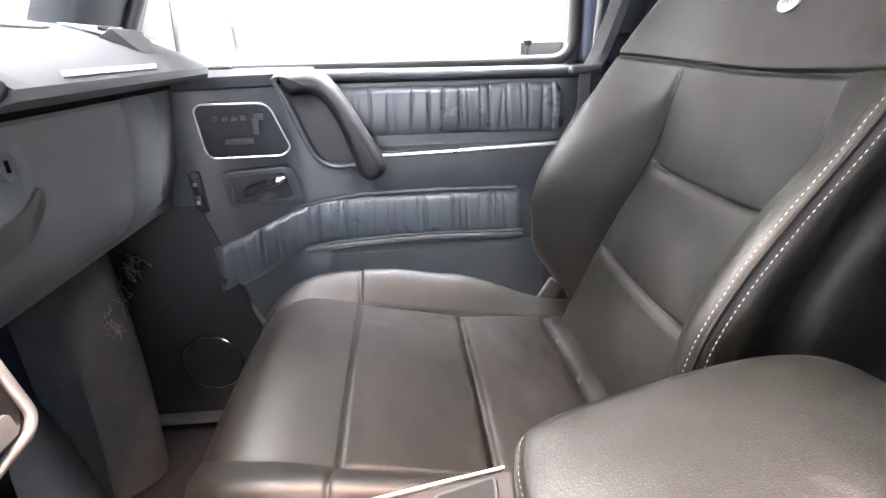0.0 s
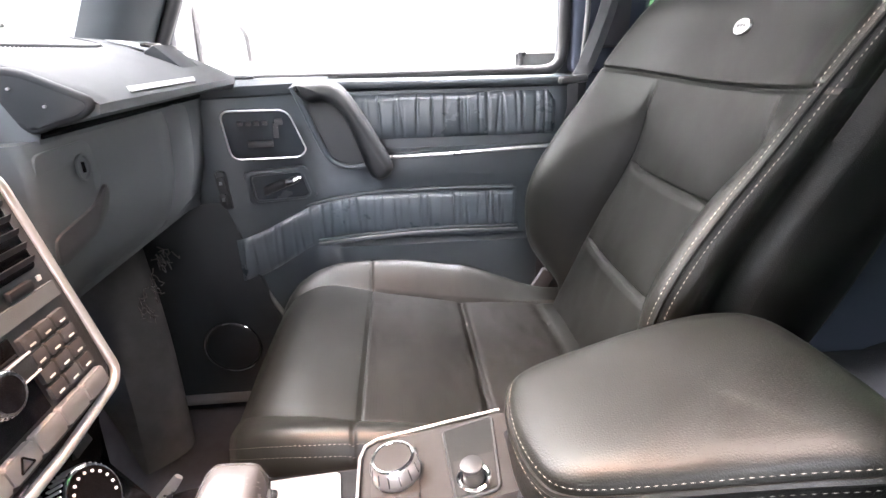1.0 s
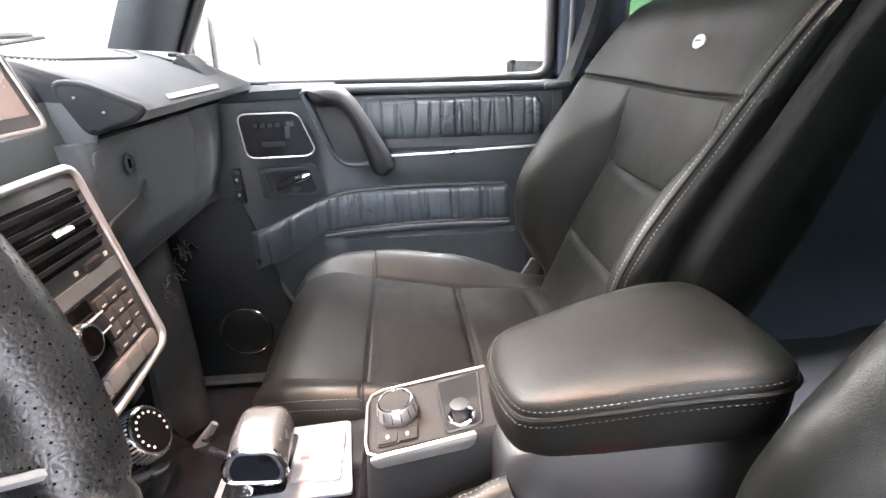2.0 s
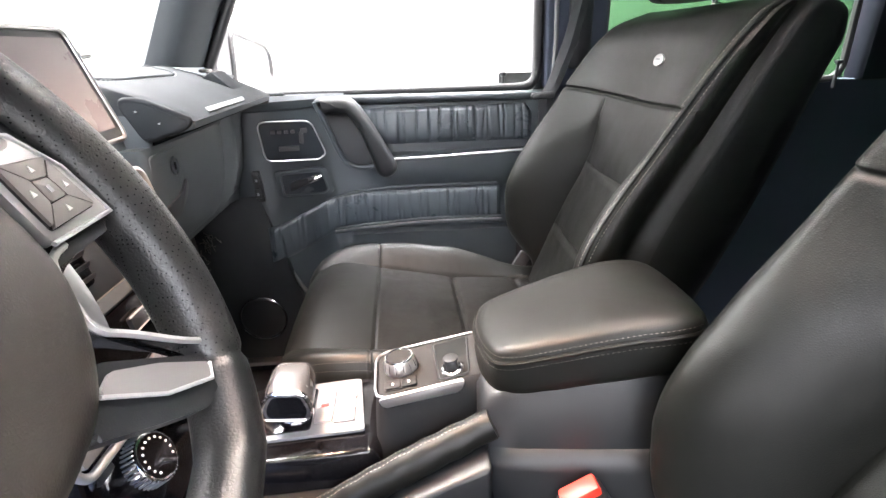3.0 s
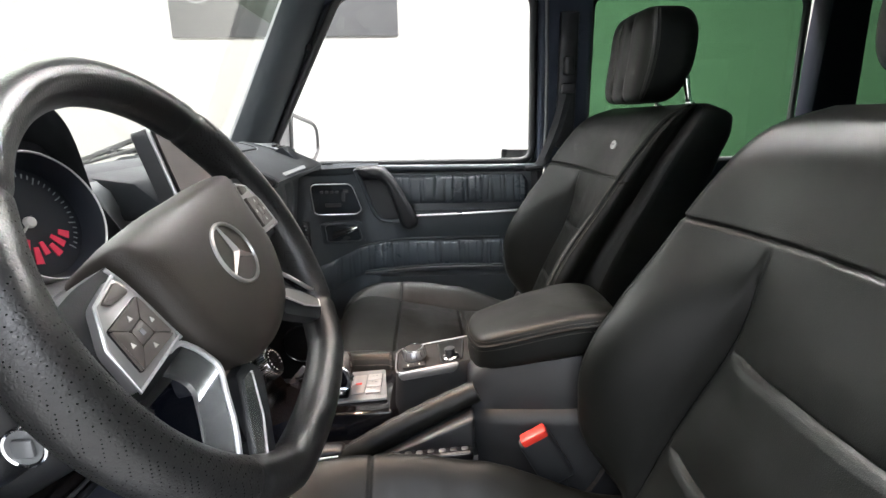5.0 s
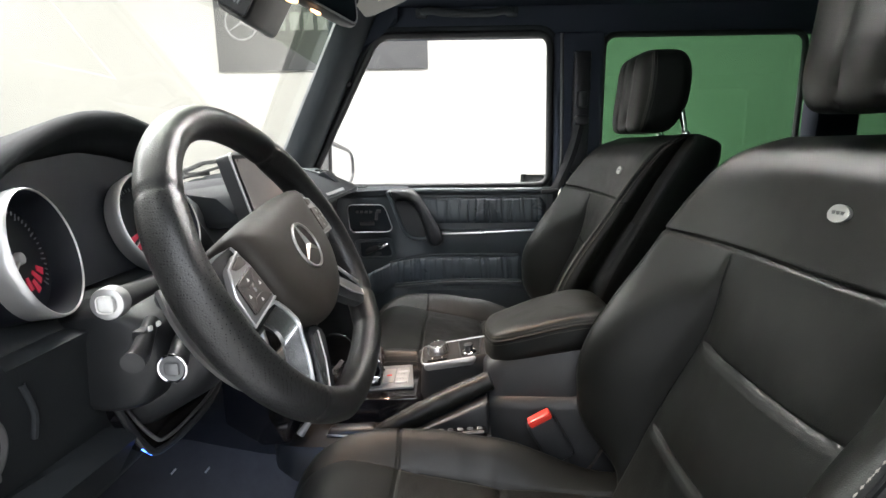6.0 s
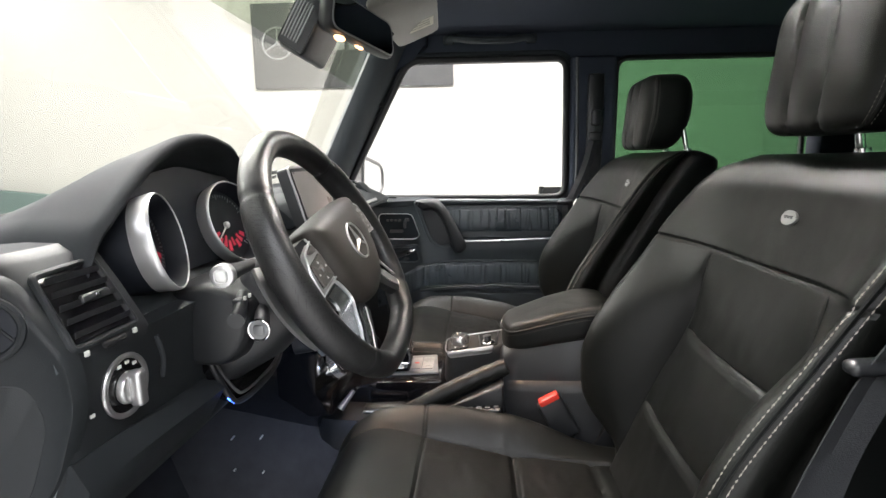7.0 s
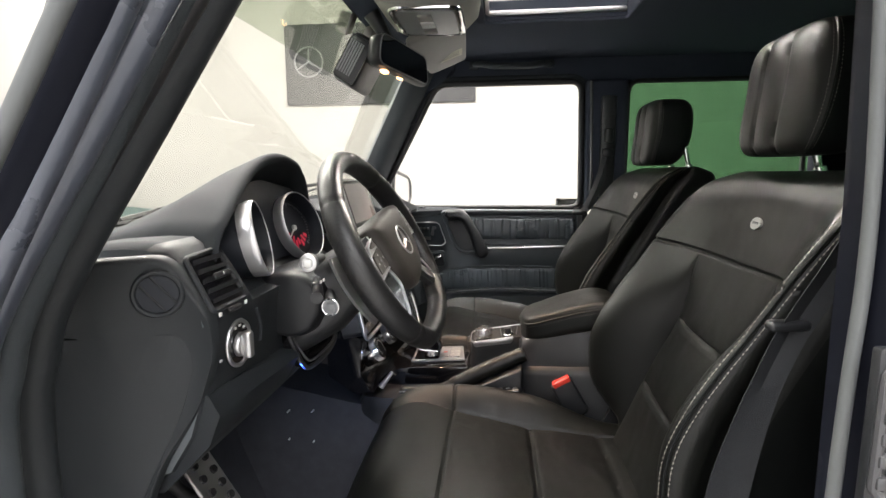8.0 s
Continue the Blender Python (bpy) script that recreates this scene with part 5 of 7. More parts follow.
bm = bm_new()
rings = []
for c, k in ((-0.030, 0.90), (-0.002, 0.985), (0.008, 1.0), (0.0145, 0.992), (0.0198, 0.962), (0.0238, 0.90), (0.0262, 0.80), (0.0276, 0.66), (0.0282, 0.5), (0.0284, 0.33)):
    rings.append([on_wheel(p.x * k, -0.002 + (p.y + 0.002) * k, c - 0.006 * max(0.0, -p.y * k / 0.07) ** 2) for p in pad_line])
loft(bm, rings)
part("airbag_pad", bm, PAD_SKIN, wheel, angle=70)
bm = bm_new()
cyl(bm, on_wheel(0, 0.002, 0.0280), on_wheel(0, 0.002, 0.0290), 0.0248, seg=48)
part("emblem_dish", bm, PAD_SKIN, wheel)
bm = bm_new()
tube(bm, [on_wheel(0.0250 * math.cos(t), 0.002 + 0.0250 * math.sin(t), 0.0290) for t in np.linspace(0, 6.283, 48, endpoint=False)], 0.0017, 8, True)
emb = part("emblem", bm, SATIN, wheel, "chrome ring emblem with three rays")
for k in range(3):
    t = math.pi / 2 + k * 2 * math.pi / 3
    bm = bm_new()
    tube(bm, [on_wheel(0, 0.002, 0.0300), on_wheel(0.0246 * math.cos(t), 0.002 + 0.0246 * math.sin(t), 0.0290)], [0.0034, 0.0008], 4, up=wn)
    part("ray", bm, SATIN, emb)


def mixp(P, Q, f):
    return (P[0] + (Q[0] - P[0]) * f, P[1] + (Q[1] - P[1]) * f)


# side spokes: housing, key tray, open frame below it and the lower leg, the same on both sides
for sg in (-1, 1):
    def at(a, b, c):
        return on_wheel(sg * a, b, c + 0.005 - 0.10 * max(0.0, a - 0.10))
    bm = bm_new()
    slab(bm, round_poly([at(a, b, -0.014) for a, b in ((0.074, 0.047), (0.120, 0.047), (0.153, 0.040), (0.156, -0.006), (0.140, -0.022), (0.074, -0.018))], 0.008), wn, 0.018, 0.004, 3)
    sp = part("side_spoke", bm, CONSOLE, wheel)
    bm = bm_new()
    tray = [at(a, b, 0.004) for a, b in ((0.0925, -0.0100), (0.0950, 0.0260), (0.1010, 0.0415), (0.1240, 0.0345), (0.1375, 0.0130), (0.1400, -0.0150))]
    slab(bm, round_poly(tray, 0.004), wn, 0.006, 0.002)
    kp = part("key_tray", bm, SILVER_PLATE, wheel, "satin silver tray round the wheel keys")
    bm = bm_new()
    tube(bm, [at(a, b, 0.0102) for a, b in ((0.1010, 0.0415), (0.1240, 0.0340), (0.1370, 0.0130), (0.1395, -0.0150), (0.0925, -0.0103))], 0.0012, 6)
    part("tray_edge", bm, FIN, kp)
    bm = bm_new()
    slab(bm, round_poly([at(a, b, 0.0090) for a, b in ((0.1040, 0.0385), (0.1010, 0.0290), (0.1165, 0.0292), (0.1205, 0.0330))], 0.002), wn, 0.0030, 0.0010)
    part("wheel_key", bm, WARM_KEY, kp)
    kT, kR, kB, kL = (0.0995, 0.0255), (0.0968, -0.0062), (0.1315, -0.0085), (0.1295, 0.0205)
    mid = (sum(k[0] for k in (kT, kR, kB, kL)) / 4, sum(k[1] for k in (kT, kR, kB, kL)) / 4)
    bm = bm_new()
    slab(bm, round_poly([at(a, b, 0.0098) for a, b in (kT, kR, kB, kL)], 0.002), wn, 0.0010)
    part("key_bed", bm, GLOSS, kp)
    ring_keys = (kT, kR, kB, kL)
    for q in range(4):
        A, B = ring_keys[q], ring_keys[(q + 1) % 4]
        quad = [mixp(A, mid, 0.03), mixp(mixp(A, B, 0.96), mid, 0.03), mixp(mixp(A, B, 0.96), mid, 0.62), mixp(A, mid, 0.62)]
        bm = bm_new()
        slab(bm, round_poly([at(a, b, 0.0104) for a, b in quad], 0.001), wn, 0.0022, 0.0007)
        ky = part("wheel_key", bm, WARM_KEY, kp)
        ca, cb = sum(k[0] for k in quad) / 4, sum(k[1] for k in quad) / 4
        bm = bm_new()
        slab(bm, [at(ca - 0.0016, cb - 0.0014, 0.0125), at(ca + 0.0016, cb - 0.0014, 0.0125), at(ca, cb + 0.0018, 0.0125)], wn, 0.0005)
        part("key_mark", bm, MARK, ky)
    bm = bm_new()
    slab(bm, round_poly([at(mid[0] + (k[0] - mid[0]) * 0.34, mid[1] + (k[1] - mid[1]) * 0.34, 0.0104) for k in ring_keys], 0.001), wn, 0.0022, 0.0007)
    ky = part("centre_key", bm, WARM_KEY, kp)
    bm = bm_new()
    slab(bm, [at(mid[0] + i * 0.0014, mid[1] + j * 0.0018, 0.0125) for i, j in ((-1, -1), (1, -1), (1, 1), (-1, 1))], wn, 0.0005)
    part("key_mark", bm, DIM_MARK, ky)
    # thin bright trim between the pad and the keys
    bm = bm_new()
    tube(bm, smooth_line([at(a, b, 0.004) for a, b in ((0.0945, 0.046), (0.0905, 0.034), (0.0880, 0.017), (0.0860, -0.003), (0.0845, -0.014))], 4), 0.0014, 6)
    part("pad_trim", bm, FIN, sp)
    # open silver frame under the tray
    outer = ((0.1330, -0.0165), (0.0960, -0.0135), (0.0850, -0.0220), (0.0790, -0.0350), (0.0775, -0.0470), (0.0885, -0.0600), (0.1065, -0.0815), (0.1300, -0.1030))
    inner = ((0.1290, -0.0910), (0.1160, -0.0785), (0.1005, -0.0600), (0.0910, -0.0460), (0.0960, -0.0310), (0.1050, -0.0235), (0.1330, -0.0215))
    oc_, ic_ = smooth_line([(a, b, 0) for a, b in outer], 5), smooth_line([(a, b, 0) for a, b in inner[::-1]], 6)
    n_o = len(oc_)
    bm = bm_new()
    rings = []
    for i in range(n_o):
        o, q = oc_[i], ic_[min(len(ic_) - 1, round(i * (len(ic_) - 1) / (n_o - 1)))]
        rings.append([at(o.x, o.y, 0.0055), at(o.x, o.y, 0.0035), at(q.x, q.y, -0.0085), at(q.x, q.y, -0.0125), at(o.x, o.y, -0.0100)])
    loft(bm, rings)
    fn = part("spoke_plate", bm, DARK_METAL, sp, "glossy metal spoke frame with bright edges")
    bm = bm_new()
    tube(bm, [at(p.x, p.y, 0.0052) for p in oc_[4:]], 0.0020, 6)
    part("plate_edge", bm, FIN, fn)
    bm = bm_new()
    tube(bm, smooth_line([at(a, b, c) for a, b, c in ((0.0790, -0.0400, -0.0035), (0.0960, -0.0640, -0.006), (0.1120, -0.0840, -0.007), (0.1265, -0.0985, -0.0075))], 5), 0.0015, 6)
    part("plate_edge", bm, FIN, fn)
    # black plate that stands in for the shade in the gap between the frame's two arms
    bm = bm_new()
    slab(bm, round_poly([at(a, b, c) for a, b, c in ((0.0800, -0.0520, 0.0008), (0.0870, -0.0560, -0.0022), (0.1060, -0.0880, -0.0022), (0.1030, -0.0930, 0.0008))], 0.002), wn, 0.0022)
    part("plate_slot", bm, GLOSS, fn)
    # lower leg with its silver inlay
    lift, rise = (0.006, 0.009) if sg > 0 else (0.0, 0.0)
    bm = bm_new()
    slab(bm, round_poly([at(a, b + rise, lift - 0.012) for a, b in ((0.044, -0.064), (0.063, -0.063), (0.084, -0.082), (0.1120, -0.1075), (0.1030, -0.1200), (0.084, -0.120), (0.058, -0.100), (0.034, -0.080))], 0.004), wn, 0.012, 0.003, 2)
    lg = part("lower_leg", bm, CONSOLE, sp)
    bm = bm_new()
    slab(bm, round_poly([at(a, b + rise, lift - 0.001) for a, b in ((0.050, -0.0705), (0.062, -0.0690), (0.082, -0.0850), (0.1050, -0.1080), (0.0980, -0.1130), (0.072, -0.0950))], 0.002), wn, 0.0035, 0.0015)
    # same inlay both sides; left metal swapped to carry its darker reflection
    part("leg_inlay", bm, SILVER_PLATE if sg > 0 else DARK_METAL, lg, "satin silver inlay")
    bm = bm_new()
    tube(bm, [at(a, b + rise, lift + 0.0022) for a, b in ((0.0495, -0.0715), (0.072, -0.0960), (0.0975, -0.1135), (0.1050, -0.1085))], 0.0011, 6)
    part("leg_edge", bm, FIN, lg)
    bm = bm_new()
    rings = []
    for t in np.linspace(-0.50, 0.34, 14):
        r0, r1 = 0.100, 0.150 - 0.022 * t * t
        rings.append([on_wheel(sg * r * math.cos(t), r * math.sin(t), c) for r, c in ((r0, -0.046), (r1, -0.042), (r1 + 0.0015, -0.037), (r1 - 0.004, -0.035), (r0, -0.040))])
    loft(bm, rings)
    part("shift_paddle", bm, SATIN, wheel, "silver shift paddle")

# ---- centre screen ----
scr = thing("centre_display", (-0.30, -0.02, 1.42), "upright centre display screen in a black and silver frame", "screen")


def on_scr(a, b, c=0.0):
    return Vector((-0.285, -0.005, 1.462)) + Vector((0, 1, 0)) * a + Vector((-0.30, 0, 0.95)).normalized() * b + Vector((0.95, 0, 0.30)).normalized() * c


sn = Vector((0.95, 0, 0.30))
bm = bm_new()
slab(bm, round_poly([on_scr(-0.105, -0.055, -0.022), on_scr(0.105, -0.055, -0.022), on_scr(0.100, 0.058, -0.022), on_scr(-0.100, 0.058, -0.022)], 0.010), sn, 0.022, 0.004)
part("housing", bm, PLASTIC, scr)
bm = bm_new()
tube(bm, round_poly([on_scr(-0.104, -0.054, 0.0), on_scr(0.104, -0.054, 0.0), on_scr(0.099, 0.057, 0.0), on_scr(-0.099, 0.057, 0.0)], 0.010), 0.0024, 8, True)
part("frame_trim", bm, SATIN, scr)
bm = bm_new()
slab(bm, [on_scr(-0.092, -0.042, 0.0005), on_scr(0.092, -0.042, 0.0005), on_scr(0.089, 0.048, 0.0005), on_scr(-0.089, 0.048, 0.0005)], sn, 0.001)
part("display", bm, SCREEN, scr)
bm = bm_new()
prism(bm, [(-0.40, 1.40), (-0.30, 1.40), (-0.292, 1.415), (-0.33, 1.45), (-0.40, 1.46)], "y", -0.10, 0.10, 0.008)
part("screen_foot", bm, DASH_TOP, scr)

# ---- centre stack ----
stack = thing("centre_stack", (-0.29, 0, 1.18), "centre stack with silver frame, vents, keys and dials", "control panel")
SU = Vector((-0.198, 0, 0.980)).normalized()
SN = Vector((0.980, 0, 0.198)).normalized()


def on_stack(a, b, c=0.0):
    return Vector((-0.247, a * 1.09, 1.179)) + SU * (b * 0.93) + SN * c


bm = bm_new()
slab(bm, round_poly([on_stack(-0.128, 0.0, -0.05), on_stack(0.128, 0.0, -0.05), on_stack(0.128, 0.205, -0.05), on_stack(-0.128, 0.205, -0.05)], 0.015), SN, 0.052, 0.004)
part("stack_body", bm, PLASTIC, stack)
bm = bm_new()
tube(bm, round_poly([on_stack(-0.125, -0.008, 0.002), on_stack(-0.05, -0.011, 0.002), on_stack(0.05, -0.011, 0.002), on_stack(0.125, -0.004, 0.002), on_stack(0.1345, 0.006, 0.002), on_stack(0.126, 0.209, 0.002), on_stack(-0.126, 0.209, 0.002), on_stack(-0.1345, 0.006, 0.002)], 0.014), 0.0042, 10, True, squash=1.0, up=SN)
part("silver_frame", bm, GAUGE_SILVER, stack, "broad satin silver frame")
for sg in (-1, 1):
    bm = bm_new()
    slab(bm, round_poly([on_stack(sg * 0.018, 0.128, 0.001), on_stack(sg * 0.116, 0.128, 0.001), on_stack(sg * 0.114, 0.192, 0.001), on_stack(sg * 0.018, 0.192, 0.001)], 0.006), SN, 0.002)
    v = part("stack_vent", bm, GLOSS, stack)
    for k in range(5):
        bm = bm_new()
        b = 0.136 + 0.0122 * k
        slab(bm, [on_stack(sg * 0.021, b - 0.002, 0.004), on_stack(sg * 0.112, b - 0.002, 0.004), on_stack(sg * 0.112, b + 0.003, 0.007), on_stack(sg * 0.021, b + 0.003, 0.007)], SN, 0.003)
        part("vent_slat", bm, PLASTIC, v)
    bm = bm_new()
    tube(bm, [on_stack(sg * 0.052, 0.160, 0.012), on_stack(sg * 0.076, 0.160, 0.012)], 0.0035, 8)
    part("vent_tab", bm, CHROME, v)
    bm = bm_new()
    box(bm, on_stack(sg * 0.09, 0.119, 0.004), (0.006, 0.026, 0.008), 0.002)
    part("thumb_wheel", bm, RUBBER, stack)
    for a in (0.068, 0.112):
        bm = bm_new()
        box(bm, on_stack(sg * a, 0.119, 0.0025), (0.002, 0.004, 0.004))
        part("vent_mark", bm, MARK, stack)
bm = bm_new()
slab(bm, [on_stack(-0.064, 0.098, 0.002), on_stack(0.120, 0.098, 0.002), on_stack(0.120, 0.112, 0.002), on_stack(-0.064, 0.112, 0.002)], SN, 0.003)
part("disc_slot", bm, LIT_DASH, stack)
bm = bm_new()
slab(bm, [on_stack(-0.120, 0.028, 0.002), on_stack(0.062, 0.028, 0.002), on_stack(0.062, 0.094, 0.002), on_stack(-0.120, 0.094, 0.002)], SN, 0.002)
part("radio_face", bm, GLOSS, stack)
for r in range(4):
    for c in range(3):
        bm = bm_new()
        a, b = 0.074 + 0.0165 * c, 0.036 + 0.0155 * r
        slab(bm, round_poly([on_stack(a - 0.0072, b - 0.006, 0.002), on_stack(a + 0.0072, b - 0.006, 0.002), on_stack(a + 0.0072, b + 0.006, 0.002), on_stack(a - 0.0072, b + 0.006, 0.002)], 0.0015), SN, 0.004, 0.001)
        ky = part("number_key", bm, DARK_KEY, stack)
        bm = bm_new()
        slab(bm, [on_stack(a - 0.0028, b - 0.0042, 0.0062), on_stack(a + 0.0028, b - 0.0042, 0.0062), on_stack(a + 0.0028, b - 0.0026, 0.0062), on_stack(a - 0.0028, b - 0.0026, 0.0062)], SN, 0.0004)
        part("key_mark", bm, MARK, ky)
bm = bm_new()
loft(bm, [[on_stack(0.028 + 0.92 * (r + kn * math.cos(30 * q)) * math.cos(q), 0.068 + (r + kn * math.cos(30 * q)) * math.sin(q), h) for q in np.linspace(0, 2 * math.pi, 180, endpoint=False)] for r, kn, h in ((0.0178, 0.0003, 0.003), (0.0178, 0.0005, 0.006), (0.0168, 0.0005, 0.0165), (0.0160, 0.0, 0.0180), (0.0148, 0.0, 0.0185))])
dl = part("radio_dial", bm, CHROME, stack, "knurled chrome dial")
bm = bm_new()
cyl(bm, on_stack(0.028, 0.068, 0.0184), on_stack(0.028, 0.068, 0.0192), 0.0126, seg=32)
part("dial_cap", bm, GLOSS, dl)
for sg in (-1, 1):
    bm = bm_new()
    slab(bm, round_poly([on_stack(0.028 + sg * 0.012, 0.060, 0.004), on_stack(0.028 + sg * 0.038, 0.061, 0.004), on_stack(0.028 + sg * 0.038, 0.077, 0.004), on_stack(0.028 + sg * 0.012, 0.078, 0.004)], 0.003), SN, 0.005, 0.0015)
    dw = part("dial_wing", bm, PLASTIC, stack)
    for b in (0.0605, 0.0775):
        bm = bm_new()
        tube(bm, [on_stack(0.028 + sg * 0.012, b, 0.0088), on_stack(0.028 + sg * 0.038, b, 0.0088)], 0.0010, 6)
        part("wing_edge", bm, FIN, dw)
for k in range(9):
    bm = bm_new()
    a = -0.1165 + 0.0274 * k
    slab(bm, round_poly([on_stack(a - 0.0130, 0.006, 0.002), on_stack(a + 0.0130, 0.006, 0.002), on_stack(a + 0.0130, 0.024, 0.002), on_stack(a - 0.0130, 0.024, 0.002)], 0.002), SN, 0.006, 0.002)
    ky = part("row_key", bm, SILVER_KEY, stack)
    if k == 5:
        bm = bm_new()
        tube(bm, round_poly([on_stack(a - 0.006, 0.010, 0.0085), on_stack(a + 0.006, 0.010, 0.0085), on_stack(a, 0.020, 0.0085)], 0.001), 0.0008, 5, True)
        part("hazard_mark", bm, GLOSS, ky, "dark warning triangle")
# climate panel below
bm = bm_new()
prism(bm, [(-0.29, 1.183), (-0.254, 1.172), (-0.272, 1.09), (-0.232, 1.045), (-0.28, 1.04), (-0.34, 1.08), (-0.34, 1.19)], "y", -0.128, 0.128, 0.006)
part("climate_panel", bm, GLOSS, stack)
for sg in (-1, 1):
    c0 = Vector((-0.245, -0.005 + sg * 0.060, 1.121))
    d = Vector((0.86, 0, 0.5)).normalized()
    bm = bm_new()
    cyl(bm, c0 - d * 0.030, c0 + d * 0.016, 0.0270, 0.0255, 44, 0.0015)
    cd = part("climate_dial", bm, CHROME, stack, "knurled chrome climate dial")
    for k in range(36):
        t = 2 * math.pi * k / 36
        u = Vector((-d.z, 0, d.x)) * math.sin(t) + Vector((0, 1, 0)) * math.cos(t)
        bm = bm_new()
        tube(bm, [c0 + u * 0.0268, c0 + u * 0.0258 + d * 0.014], 0.0010, 4)
        part("dial_rib", bm, SATIN, cd)
    bm = bm_new()
    cyl(bm, c0 + d * 0.0162, c0 + d * 0.0172, 0.0225, seg=36)
    part("dial_cap", bm, GLOSS, cd)
    bm = bm_new()
    for k in range(13):
        t = radians(-40 + 260 * k / 12)
        u = Vector((-d.z, 0, d.x)) * math.sin(t) + Vector((0, 1, 0)) * math.cos(t)
        cyl(bm, c0 + u * 0.018 + d * 0.0172, c0 + u * 0.018 + d * 0.0178, 0.0013, seg=8)
    part("dial_dots", bm, MARK, cd)
for k in range(4):
    bm = bm_new()
    box(bm, (-0.262, -0.098 + 0.0645 * k, 1.142), (0.008, 0.024, 0.010), 0.002, m=Matrix.Rotation(radians(-20), 4, "Y"))
    part("climate_key", bm, PLASTIC, stack)
for sg in (-1, 1):
    bm = bm_new()
    tube(bm, [(-0.222, sg * 0.112, 1.052), (-0.196, sg * 0.108, 1.088)], [0.007, 0.004], 8, squash=0.5, up=(0, 1, 0))
    part("side_blade", bm, SATIN, stack, "satin silver blade trim")


# ---- centre console ----
con = thing("centre_console", (0.1, 0, 1.0), "dark centre console with gear plate, control knob and storage box", "console")
bm = bm_new()
prism(bm, [(-0.262, 1.045), (-0.20, 1.060), (-0.172, 1.066), (-0.03, 1.0745), (-0.02, 1.06), (-0.02, 0.93), (-0.262, 0.93)], "y", -0.022, 0.118, 0.006, 3)
part("deck", bm, GLOSS, con)
bm = bm_new()
rings = []
for x, y0, y1, z in ((-0.285, -0.075, 0.11, 1.00), (-0.268, -0.10, 0.13, 1.018), (-0.235, -0.112, 0.138, 1.022), (-0.15, -0.112, 0.138, 1.020), (0.05, -0.108, 0.135, 1.03), (0.10, -0.105, 0.13, 1.04)):
    rings.append([(x, y0, 0.80), (x, y0, z - 0.02), (x, y0 + 0.012, z), (x, y1 - 0.012, z), (x, y1, z - 0.02), (x, y1, 0.80)])
loft(bm, rings)
part("front_tray", bm, CONSOLE, con)
# control block with its silver frame
PN = Vector((-0.14, 0, 0.99)).normalized()


def on_panel(x, y, c=0.0):
    return Vector((x, y, 1.124 + 0.15 * (x + 0.03))) + PN * c


bm = bm_new()
rings = []
for z0, g in ((-0.10, 0.006), (-0.02, 0.002), (-0.004, 0.0), (0.0, -0.004)):
    rings.append([p + Vector((0, 0, z0)) for p in round_poly([on_panel(-0.022 - g, 0.000 - g), on_panel(0.110, 0.006 - g), on_panel(0.110, 0.100 + g), on_panel(-0.024 - g, 0.090 + g)], 0.016)])
loft(bm, rings)
cb = part("control_block", bm, PANEL_MATTE, con)
bm = bm_new()
tube(bm, [on_panel(x, y, 0.001) for x, y in ((0.100, 0.098), (0.04, 0.095), (-0.010, 0.091), (-0.021, 0.085), (-0.025, 0.072), (-0.024, 0.018), (-0.021, 0.004), (-0.012, -0.002), (0.02, 0.000), (0.076, 0.004))], 0.0014, 8)
part("silver_frame", bm, SATIN, cb, "thin satin silver frame")
bm = bm_new()
slab(bm, round_poly([on_panel(-0.016, -0.002, -0.011), on_panel(0.072, 0.0035, -0.013), on_panel(0.079, 0.0040, 0.001), on_panel(-0.020, -0.0025, 0.001)], 0.004), (0.06, -1, 0.1), 0.003, 0.0015)
part("silver_flank", bm, SATIN, cb)
bm = bm_new()
slab(bm, round_poly([on_panel(-0.013, 0.008, 0.0005), on_panel(0.025, 0.010, 0.0005), on_panel(0.024, 0.077, 0.0005), on_panel(-0.014, 0.075, 0.0005)], 0.004), PN, 0.001)
part("key_field", bm, PANEL_MATTE, cb)
bm = bm_new()
k0 = on_panel(0.007, 0.048)
cyl(bm, k0, k0 + PN * 0.005, 0.0190, 0.0200, 40, 0.001)
cyl(bm, k0 + PN * 0.005, k0 + PN * 0.0185, 0.0205, 0.0178, 40, 0.002)
kn = part("control_knob", bm, SATIN, con, "notched satin chrome control knob")
for k in range(14):
    t = 2 * math.pi * k / 14
    u = Vector((0.99, 0, 0.14)) * math.cos(t) + Vector((0, 1, 0)) * math.sin(t)
    bm = bm_new()
    tube(bm, [k0 + u * 0.0206 + PN * 0.007, k0 + u * 0.0186 + PN * 0.0165], 0.0006, 5)
    part("knob_rib", bm, DARK_KEY, kn)
bm = bm_new()
tube(bm, [k0 + PN * 0.0184 + Vector((0.99, 0, 0.14)) * (0.0160 * math.cos(t)) + Vector((0, 1, 0)) * (0.0160 * math.sin(t)) for t in np.linspace(0, 6.283, 40, endpoint=False)], 0.0014, 6, True)
part("knob_rim", bm, CHROME, kn)
bm = bm_new()
cyl(bm, k0 + PN * 0.0180, k0 + PN * 0.0190, 0.0148, 0.0146, 36)
part("knob_cap", bm, PANEL_MATTE, kn)
